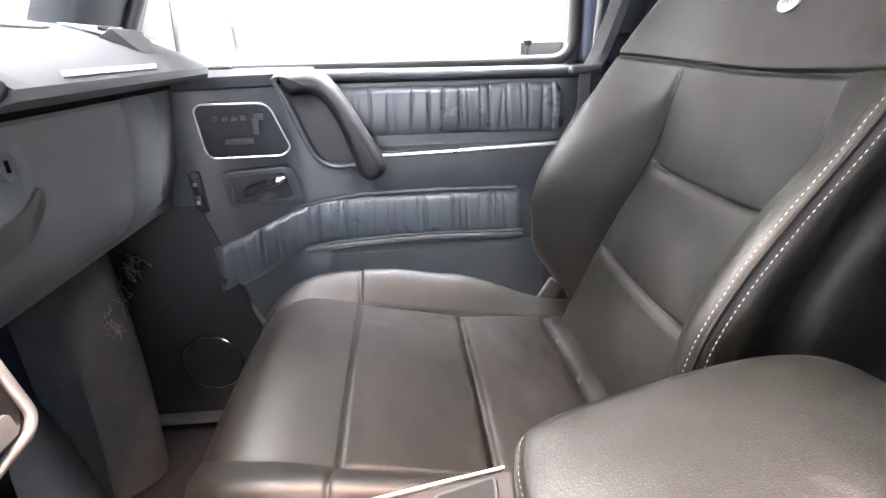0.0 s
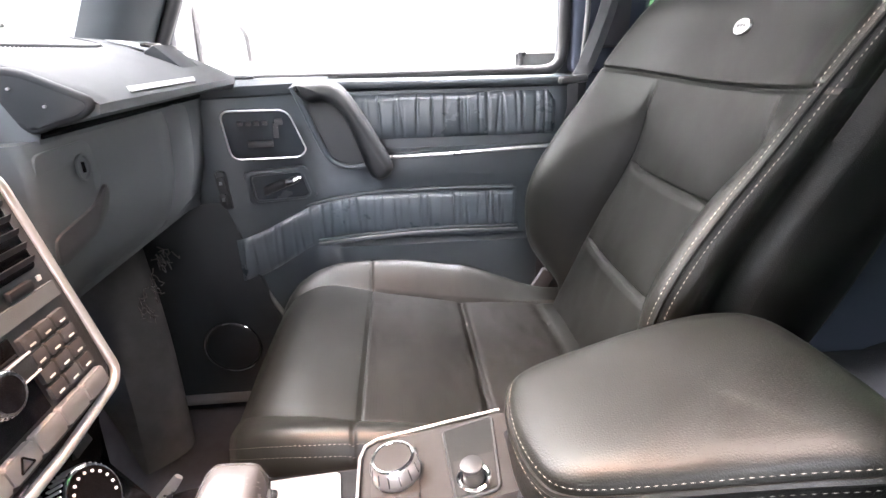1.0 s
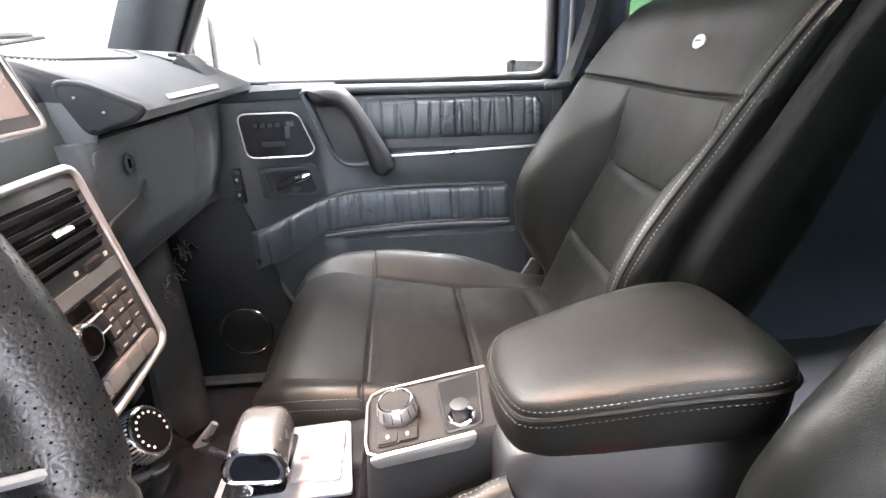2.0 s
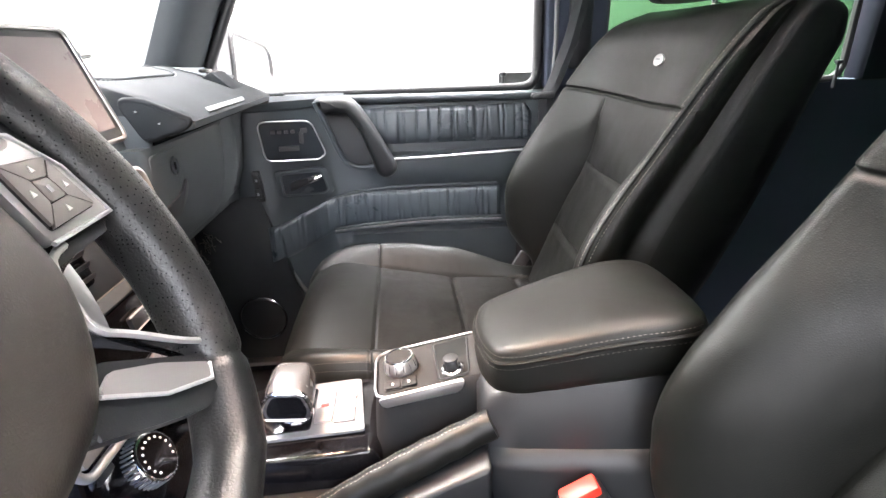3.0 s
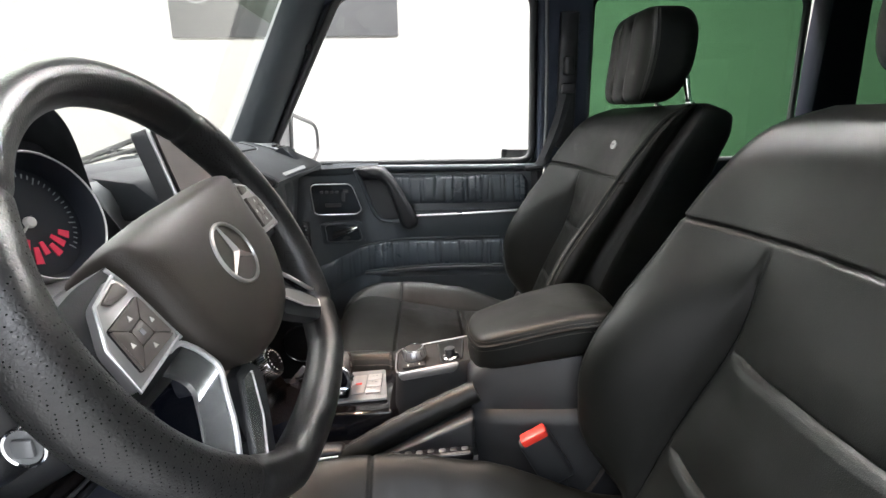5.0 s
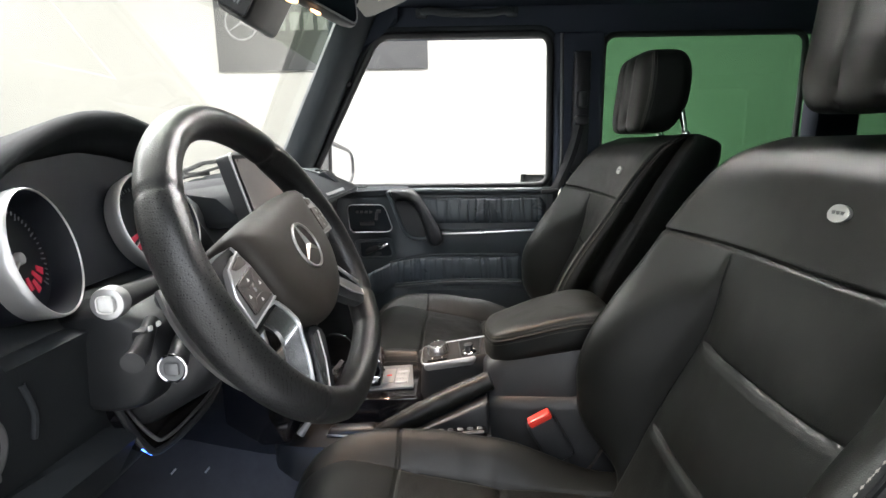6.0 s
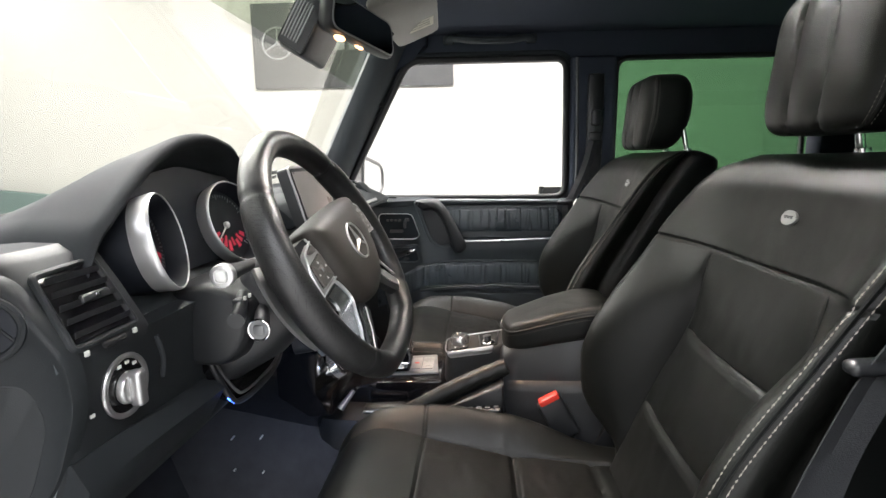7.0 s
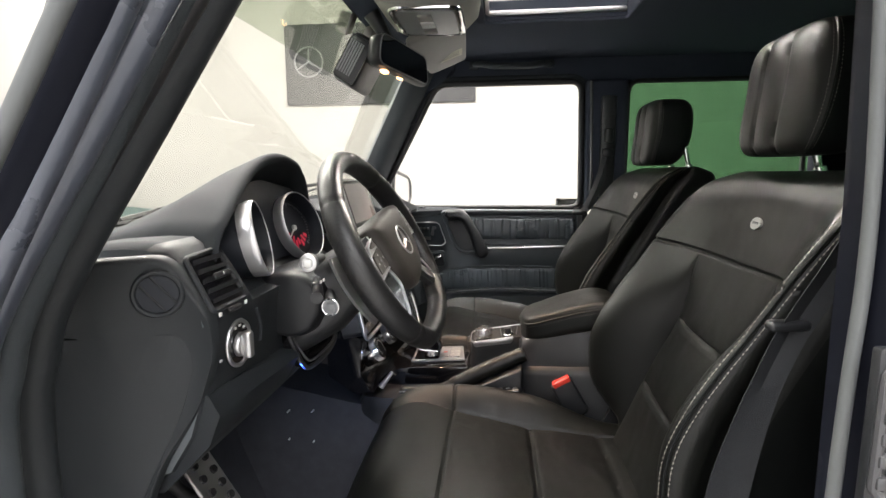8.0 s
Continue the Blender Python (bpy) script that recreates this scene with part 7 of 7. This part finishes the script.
# grab handle
gh = [(-0.168, 1.390), (-0.130, 1.397), (-0.093, 1.396), (-0.069, 1.378), (-0.046, 1.343), (-0.019, 1.295), (0.006, 1.245), (0.002, 1.224), (-0.018, 1.214), (-0.038, 1.226), (-0.052, 1.269), (-0.071, 1.321), (-0.090, 1.351), (-0.112, 1.361), (-0.143, 1.360)]
o = smooth_line([(a, 0, b) for a, b in gh], 5, True)
mid = sum(o, Vector()) / len(o)
bm = bm_new()
rings = []
for inset, y in ((0.006, 0.722), (0.0, 0.712), (0.0, 0.694), (0.0015, 0.686), (0.005, 0.678), (0.010, 0.673), (0.015, 0.671)):
    ring = []
    for i, p in enumerate(o):
        tg = (o[(i + 1) % len(o)] - o[i - 1]).normalized()
        nr = Vector((tg.z, 0, -tg.x))
        q = p + nr * inset
        ring.append((q.x, y + 0.02 * step((p.z - 1.30) / 0.10) * step((-0.06 - p.x) / 0.08), q.z))
    rings.append(ring)
loft(bm, rings)
part("grab_handle", bm, CONSOLE, door, "curved dark grab handle", angle=70)
bm = bm_new()
slab(bm, round_poly([(-0.150, 0.733, 1.375), (-0.070, 0.733, 1.375), (-0.030, 0.735, 1.290), (-0.010, 0.735, 1.235), (-0.096, 0.735, 1.240), (-0.117, 0.735, 1.258), (-0.139, 0.733, 1.314)], 0.02), (0, -1, 0), 0.005, 0.002)
part("handle_recess", bm, CONSOLE, door)
bm = bm_new()
tube(bm, smooth_line([(-0.166, 0.706, 1.388), (-0.150, 0.714, 1.345), (-0.124, 0.724, 1.270), (-0.106, 0.728, 1.244), (-0.080, 0.728, 1.234), (-0.040, 0.728, 1.236)], 6), 0.006, 8)
part("recess_lip", bm, LEATHER_DOOR, door)
# seat switch panel
sw_c = [(-0.287, 0.664, 1.354), (-0.178, 0.696, 1.350), (-0.155, 0.720, 1.272), (-0.170, 0.718, 1.260), (-0.283, 0.680, 1.266)]
sn2 = (Vector(sw_c[1]) - Vector(sw_c[0])).cross(Vector(sw_c[4]) - Vector(sw_c[0])).normalized()
if sn2.y > 0:
    sn2 = -sn2
o = round_poly(sw_c, 0.018)
bm = bm_new()
slab(bm, [p - sn2 * 0.012 for p in o], sn2, 0.014)
sp = part("switch_panel", bm, DOOR_GLOSS, door)
bm = bm_new()
tube(bm, [p + sn2 * 0.003 for p in o], 0.0016, 8, True)
part("switch_frame", bm, FIN, sp, "chrome frame")
eu = (Vector(sw_c[1]) - Vector(sw_c[0])).normalized()
ev = sn2.cross(eu)
if ev.z < 0:
    ev = -ev
sc0 = Vector((-0.226, 0.690, 1.306)) + sn2 * 0.004
for a, b, w, h in ((-0.036, 0.024, 0.009, 0.007), (-0.022, 0.024, 0.009, 0.007), (-0.008, 0.024, 0.009, 0.007), (0.006, 0.024, 0.009, 0.007), (-0.004, -0.014, 0.044, 0.010), (0.024, 0.010, 0.009, 0.026), (0.030, 0.026, 0.014, 0.010)):
    bm = bm_new()
    slab(bm, round_poly([sc0 + eu * (a + i * w / 2) + ev * (b + j * h / 2) for i, j in ((-1, -1), (1, -1), (1, 1), (-1, 1))], 0.002), sn2, 0.005, 0.002)
    part("seat_key", bm, DARK_KEY, sp)
# lever recess and lever
rc = [(-0.272, 0.690, 1.240), (-0.160, 0.722, 1.240), (-0.146, 0.732, 1.180), (-0.160, 0.728, 1.172), (-0.268, 0.694, 1.176)]
rn = (Vector(rc[1]) - Vector(rc[0])).cross(Vector(rc[4]) - Vector(rc[0])).normalized()
rn = -rn if rn.y > 0 else rn
bm = bm_new()
slab(bm, [p - rn * 0.010 for p in round_poly(rc, 0.012)], rn, 0.015, 0.003)
lp = part("lever_plate", bm, LEATHER_DOOR, door)
inner = round_poly([Vector(a).lerp(Vector((-0.215, 0.711, 1.207)), 0.20) + rn * 0.0055 for a in rc], 0.010)
bm = bm_new()
slab(bm, inner, rn, 0.0008)
part("lever_bowl", bm, DOOR_GLOSS, lp)
bm = bm_new()
tube(bm, inner, 0.003, 6, True)
part("bowl_rim", bm, LEATHER_DOOR, lp)
bm = bm_new()
rings = []
for u, w, h in ((0, 0.004, 0.010), (0.3, 0.006, 0.009), (0.6, 0.007, 0.008), (0.85, 0.008, 0.007), (1.0, 0.006, 0.004)):
    c = Vector((-0.240, 0.698, 1.200)).lerp(Vector((-0.172, 0.700, 1.222)), u)
    rings.append([c + Vector((0, w * math.cos(t), h * math.sin(t))) for t in np.linspace(0, 6.283, 16, endpoint=False)])
loft(bm, rings)
part("door_lever", bm, PLASTIC, door)
bm = bm_new()
rings = []
for u, w, h in ((0.62, 0.0075, 0.0085), (0.8, 0.0085, 0.0090), (0.95, 0.009, 0.0075), (1.06, 0.005, 0.004)):
    c = Vector((-0.240, 0.697, 1.200)).lerp(Vector((-0.172, 0.699, 1.222)), u)
    rings.append([c + Vector((0, w * math.cos(t), h * math.sin(t))) for t in np.linspace(0, 6.283, 16, endpoint=False)])
loft(bm, rings)
part("lever_tip", bm, CHROME, door, "chrome lever tip")
bm = bm_new()
mo = [(-0.317, 0.672, 1.246), (-0.300, 0.674, 1.246), (-0.296, 0.680, 1.174), (-0.312, 0.678, 1.174)]
slab(bm, [p + Vector((0, 0.006, 0)) for p in round_poly(mo, 0.004)], (0, -1, 0), 0.010, 0.003)
mp = part("lock_keys", bm, PLASTIC, door)
for z in (1.226, 1.195):
    bm = bm_new()
    slab(bm, round_poly([(-0.313, 0.668, z - 0.011), (-0.301, 0.670, z - 0.011), (-0.302, 0.670, z + 0.011), (-0.314, 0.668, z + 0.011)], 0.003), (0, -1, 0), 0.003, 0.001)
    ky = part("lock_key", bm, PLASTIC, mp)
    bm = bm_new()
    box(bm, (-0.307, 0.6655, z), (0.005, 0.001, 0.006))
    part("key_mark", bm, DIM_MARK, ky)
# kick panel, speaker, sill seal
bm = bm_new()
prism(bm, [(-0.64, 0.72), (-0.30, 0.72), (-0.22, 0.85), (-0.31, 1.19), (-0.64, 1.19)], "y", 0.675, 0.70, 0.008)
kick = solid("kick_panel", bm, SHADED_SKIN, "dark kick panel beside the passenger footwell", "panel", "structure")
bm = bm_new()
tube(bm, smooth_line([(-0.316, 0.690, 1.112), (-0.285, 0.688, 1.04), (-0.243, 0.684, 0.955), (-0.225, 0.682, 0.93)], 6), 0.005, 8)
part("edge_strip", bm, GREY_KEY, kick)
bm = bm_new()
cyl(bm, (-0.345, 0.676, 0.878), (-0.345, 0.668, 0.878), 0.056, 0.053, 40, 0.002)
spk = part("speaker_grille", bm, PLASTIC, kick)
bm = bm_new()
tube(bm, [(-0.345 + 0.057 * math.cos(t), 0.669, 0.878 + 0.057 * math.sin(t)) for t in np.linspace(0, 6.283, 48, endpoint=False)], 0.002, 6, True)
part("speaker_ring", bm, CHROME, spk)
bm = bm_new()
box(bm, (-0.32, 0.675, 0.755), (0.40, 0.045, 0.012), 0.004)
solid("door_sill_strip", bm, SATIN, "worn metal sill strip at the passenger footwell", "sill strip")

# outside mirror
MK = 1.15
om = thing("door_mirror", (-0.44, 0.86, 1.42), "silver outside door mirror with a bright glass", "mirror")
face = [(0.86, 1.400), (0.96, 1.388), (1.20, 1.396), (1.262, 1.425), (1.262, 1.500), (1.215, 1.528), (0.98, 1.556), (0.87, 1.545)]
bm = bm_new()
rings = []
for u, k in ((0.0, 0.70), (0.35, 0.92), (0.7, 0.99), (0.93, 1.0), (1.0, 0.97)):
    rings.append([Vector((-0.520 + 0.115 * u + 0.06 * (p.y - 1.0), 1.06 + (p.y - 1.06) * k, 1.47 + (p.z - 1.47) * k)) for p in round_poly([(0, 0.86 + (a - 0.86) * MK, 1.55 + (b - 1.55) * MK) for a, b in face], 0.03)])
loft(bm, rings)
part("mirror_shell", bm, MIRROR_SHELL, om)
ml = round_poly([(-0.4065, 0.945, 1.398), (-0.392, 1.195, 1.406), (-0.389, 1.245, 1.43), (-0.389, 1.245, 1.495), (-0.392, 1.205, 1.518), (-0.4050, 0.965, 1.545)], 0.02)
ml = [Vector((p.x, 0.86 + (p.y - 0.86) * MK, 1.55 + (p.z - 1.55) * MK)) for p in ml]
bm = bm_new()
slab(bm, ml, (1, -0.06, 0), 0.003)
part("mirror_glass", bm, MIRROR, om)
bm = bm_new()
tube(bm, [p + Vector((0.002, 0, 0)) for p in ml], 0.0075, 8, True)
part("mirror_rim", bm, DARK_KEY, om)
bm = bm_new()
tube(bm, [(-0.46, 0.80, 1.425), (-0.46, 0.84, 1.43), (-0.46, 0.90, 1.44)], [0.03, 0.026, 0.024], 12)
part("mirror_arm", bm, RUBBER, om)

# ---- overhead ----
rvm = thing("rear_view_mirror", (-0.20, 0.02, 1.80), "black rear-view mirror with lit reading lamps in its lower edge", "mirror")
MTL, MBL, MTR, MBR = Vector((-0.217, -0.048, 1.834)), Vector((-0.226, -0.048, 1.772)), Vector((-0.150, 0.160, 1.822)), Vector((-0.146, 0.160, 1.755))
mn = (MBR - MBL).cross(MTL - MBL).normalized()
mn = mn if mn.x > 0 else -mn
mo = round_poly([MBL, MBR, MTR, MTL], 0.022, 6)
mid = sum(mo, Vector()) / len(mo)
down = Vector((0, 0, -1))
bm = bm_new()
loft(bm, [[mid + (p - mid) * k + mn * c + down * d for p in mo] for k, c, d in ((0.97, 0.004, 0.0), (1.03, 0.003, 0.001), (1.07, -0.003, 0.003), (1.08, -0.012, 0.005), (1.04, -0.026, 0.005), (0.90, -0.038, 0.002), (0.6, -0.044, 0.0))])
mh = part("mirror_housing", bm, PLASTIC, rvm, angle=60)
bm = bm_new()
slab(bm, [mid + (p - mid) * 0.965 + mn * 0.003 for p in mo], mn, 0.0022)
part("mirror_glass", bm, material("dimmed_mirror", (0.30, 0.31, 0.33), 0.03, 1.0, vary=0.02, rvary=0.0), rvm)
bm = bm_new()
tube(bm, [mid + (p - mid) * 0.995 + mn * 0.0035 for p in mo], 0.0022, 8, True)
part("mirror_rim", bm, GREY_KEY, rvm)
for u, r in ((0.16, 0.011), (0.42, 0.005), (0.47, 0.006)):
    o = MBL.lerp(MBR, u) + mn * -0.006 + down * 0.0105
    bm = bm_new()
    along = (MBR - MBL).normalized()
    slab(bm, [o + along * (1.5 * r * math.cos(a)) + mn * (0.55 * r * math.sin(a)) + down * (0.0015 - 0.35 * r * math.sin(a)) for a in np.linspace(0, 6.283, 20, endpoint=False)], (mn.x * 0.5, mn.y * 0.5, -0.8), 0.002, 0.0008)
    part("reading_lamp", bm, LAMP_LIT, rvm, "lit warm reading lamp")
mc = mid
bm = bm_new()
tube(bm, [mc - mn * 0.035 + Vector((0, 0, 0.01)), mc - mn * 0.05 + Vector((0, 0, 0.05)), Vector((-0.262, 0.06, 1.905))], [0.016, 0.014, 0.02], 12)
part("mirror_stem", bm, PLASTIC, rvm)
# sensor box behind the mirror, with a slatted cover
sb = thing("sensor_box", (-0.30, -0.02, 1.80), "dark sensor box with a slatted cover on the windscreen", "sensor housing")
m2 = Matrix.Translation((-0.292, -0.005, 1.787)) @ Matrix.Rotation(radians(31), 4, "Y")
bm = bm_new()
box(bm, (0.01, 0.045, 0), (0.055, 0.15, 0.115), 0.012, 3)
bmesh.ops.transform(bm, matrix=m2, verts=bm.verts)
part("box_body", bm, PLASTIC, sb)
for k in range(6):
    bm = bm_new()
    box(bm, (0.004 + 0.006 * k - 0.015, -0.032, 0.0), (0.0035, 0.006, 0.075), 0.001)
    bmesh.ops.transform(bm, matrix=m2, verts=bm.verts)
    part("cover_slat", bm, GREY_KEY, sb)
bm = bm_new()
box(bm, (0.01, -0.0305, 0.0), (0.052, 0.004, 0.10), 0.004)
bmesh.ops.transform(bm, matrix=m2, verts=bm.verts)
part("slat_cover", bm, PLASTIC, sb)
# overhead console
oc = thing("overhead_console", (-0.12, -0.03, 1.90), "grey overhead console with chrome edged reading light", "overhead console")
bm = bm_new()
rings = []
for x, w, z in ((-0.235, 0.10, 1.905), (-0.21, 0.125, 1.875), (-0.14, 0.135, 1.862), (-0.05, 0.135, 1.868), (-0.012, 0.12, 1.90), (-0.005, 0.11, 1.94)):
    rings.append([(x, -w, 1.945), (x, -w, z + 0.015), (x, -w + 0.015, z), (x, w - 0.015, z), (x, w, z + 0.015), (x, w, 1.945)])
loft(bm, rings)
part("console_shell", bm, GREY_TRIM, oc)
bm = bm_new()
tube(bm, round_poly([(-0.19, -0.10, 1.866), (-0.045, -0.10, 1.864), (-0.045, 0.10, 1.864), (-0.19, 0.10, 1.866)], 0.03), 0.006, 8, True)
part("chrome_edge", bm, CHROME, oc)
bm = bm_new()
slab(bm, round_poly([(-0.18, -0.09, 1.864), (-0.055, -0.09, 1.862), (-0.055, 0.09, 1.862), (-0.18, 0.09, 1.864)], 0.02), (0, 0, -1), 0.004, 0.002)
part("lamp_lens", bm, GREY_KEY, oc)
for k in range(3):
    bm = bm_new()
    box(bm, (-0.12, -0.05 + 0.05 * k, 1.857), (0.03, 0.036, 0.006), 0.002)
    part("console_key", bm, MARK if k == 1 else GREY_TRIM, oc)

# passenger sun visor, with a label, and its pivot
vi = thing("sun_visor", (-0.16, 0.36, 1.88), "grey passenger sun visor folded up, with a pale label", "sun visor")
VA, VB, VC, VD = Vector((-0.040, 0.095, 1.890)), Vector((-0.061, 0.452, 1.880)), Vector((-0.172, 0.452, 1.836)), Vector((-0.190, 0.095, 1.842))
vin = (VB - VA).cross(VD - VA).normalized()
vin = vin if vin.z < 0 else -vin


def on_visor(u, v, c=0.0):
    """u along the visor to its outer end, v from its rear to its front edge, c off its face."""
    return VA.lerp(VB, u).lerp(VD.lerp(VC, u), v) + vin * c


o = round_poly([VA, VB, VC, VD], 0.028, 6)
mid = sum(o, Vector()) / 4 / (len(o) / 4)
bm = bm_new()
loft(bm, [[mid + (p - mid) * k + vin * c for p in o] for k, c in ((0.93, 0.004), (0.97, 0.002), (1.0, -0.004), (1.0, -0.010), (0.97, -0.016), (0.93, -0.018))])
part("visor_pad", bm, GREY_TRIM, vi, angle=60)
bm = bm_new()
slab(bm, [on_visor(u, v, 0.0042) for u, v in ((0.56, 0.10), (0.74, 0.12), (0.74, 0.74), (0.56, 0.74))], vin, 0.0008)
vl = part("visor_label", bm, STICKER, vi, "pale label with unreadable print")
for k in range(3):
    u = 0.590 + 0.045 * k
    bm = bm_new()
    slab(bm, [on_visor(u, 0.18, 0.0052), on_visor(u + 0.012, 0.18, 0.0052), on_visor(u + 0.012, 0.66, 0.0052), on_visor(u, 0.66, 0.0052)], vin, 0.0004)
    part("label_bar", bm, GREY_TRIM, vl)
bm = bm_new()
cyl(bm, on_visor(0.52, 1.06, -0.01), on_visor(0.56, 0.92, 0.012), 0.007, 0.008, 14)
part("visor_clip", bm, RUBBER, vi)
for c, s, r in (((-0.318, 0.035, 1.882), (0.03, 0.05, 0.05), 20), ((-0.292, 0.155, 1.880), (0.03, 0.045, 0.05), -10)):
    bm = bm_new()
    box(bm, c, s, 0.004, m=Matrix.Rotation(radians(r), 4, "X") @ Matrix.Rotation(radians(26), 4, "Y"))
    solid("toll_tag", bm, GREY_TRIM, "pale grey plastic box at the top of the windscreen", "sensor cover", group="screen boxes")

# grab handle on the roof rail
rg = thing("roof_grab_handle", (0.08, 0.70, 1.91), "dark folded roof grab handle above the passenger window", "grab handle")
bm = bm_new()
tube(bm, smooth_line([(-0.045, 0.735, 1.918), (-0.02, 0.705, 1.915), (0.03, 0.692, 1.905), (0.14, 0.692, 1.903), (0.19, 0.705, 1.912), (0.215, 0.735, 1.916)], 6), 0.014, 12, squash=0.8, up=(0, 0, 1))
part("grip", bm, PILLAR_TRIM, rg)
for x in (-0.05, 0.22):
    bm = bm_new()
    box(bm, (x, 0.742, 1.917), (0.035, 0.03, 0.026), 0.007, 3)
    part("handle_foot", bm, PILLAR_TRIM, rg)

# driver's foot rest pedal
ped = thing("foot_pedal", (-0.45, -0.50, 0.85), "brushed steel foot pedal with rubber studs", "pedal")
m4 = Matrix.Translation((-0.385, -0.505, 1.045)) @ Matrix.Rotation(radians(58), 4, "Y")
bm = bm_new()
box(bm, (0, 0, 0), (0.16, 0.062, 0.008), 0.004, 2)
bmesh.ops.transform(bm, matrix=m4, verts=bm.verts)
pl = part("pedal_plate", bm, PEDAL_STEEL, ped)
for i in range(6):
    for j in range(2):
        bm = bm_new()
        cyl(bm, (-0.06 + 0.024 * i, -0.014 + 0.028 * j, 0.003), (-0.06 + 0.024 * i, -0.014 + 0.028 * j, 0.008), 0.007, 0.006, 12)
        bmesh.ops.transform(bm, matrix=m4, verts=bm.verts)
        part("rubber_stud", bm, RUBBER, pl)
bm = bm_new()
tube(bm, smooth_line([m4 @ Vector((0, 0, -0.004)), m4 @ Vector((-0.03, 0, -0.05)), (-0.50, -0.505, 1.12), (-0.55, -0.505, 1.20)], 6), 0.010, 10)
part("pedal_bracket", bm, RUBBER, ped)
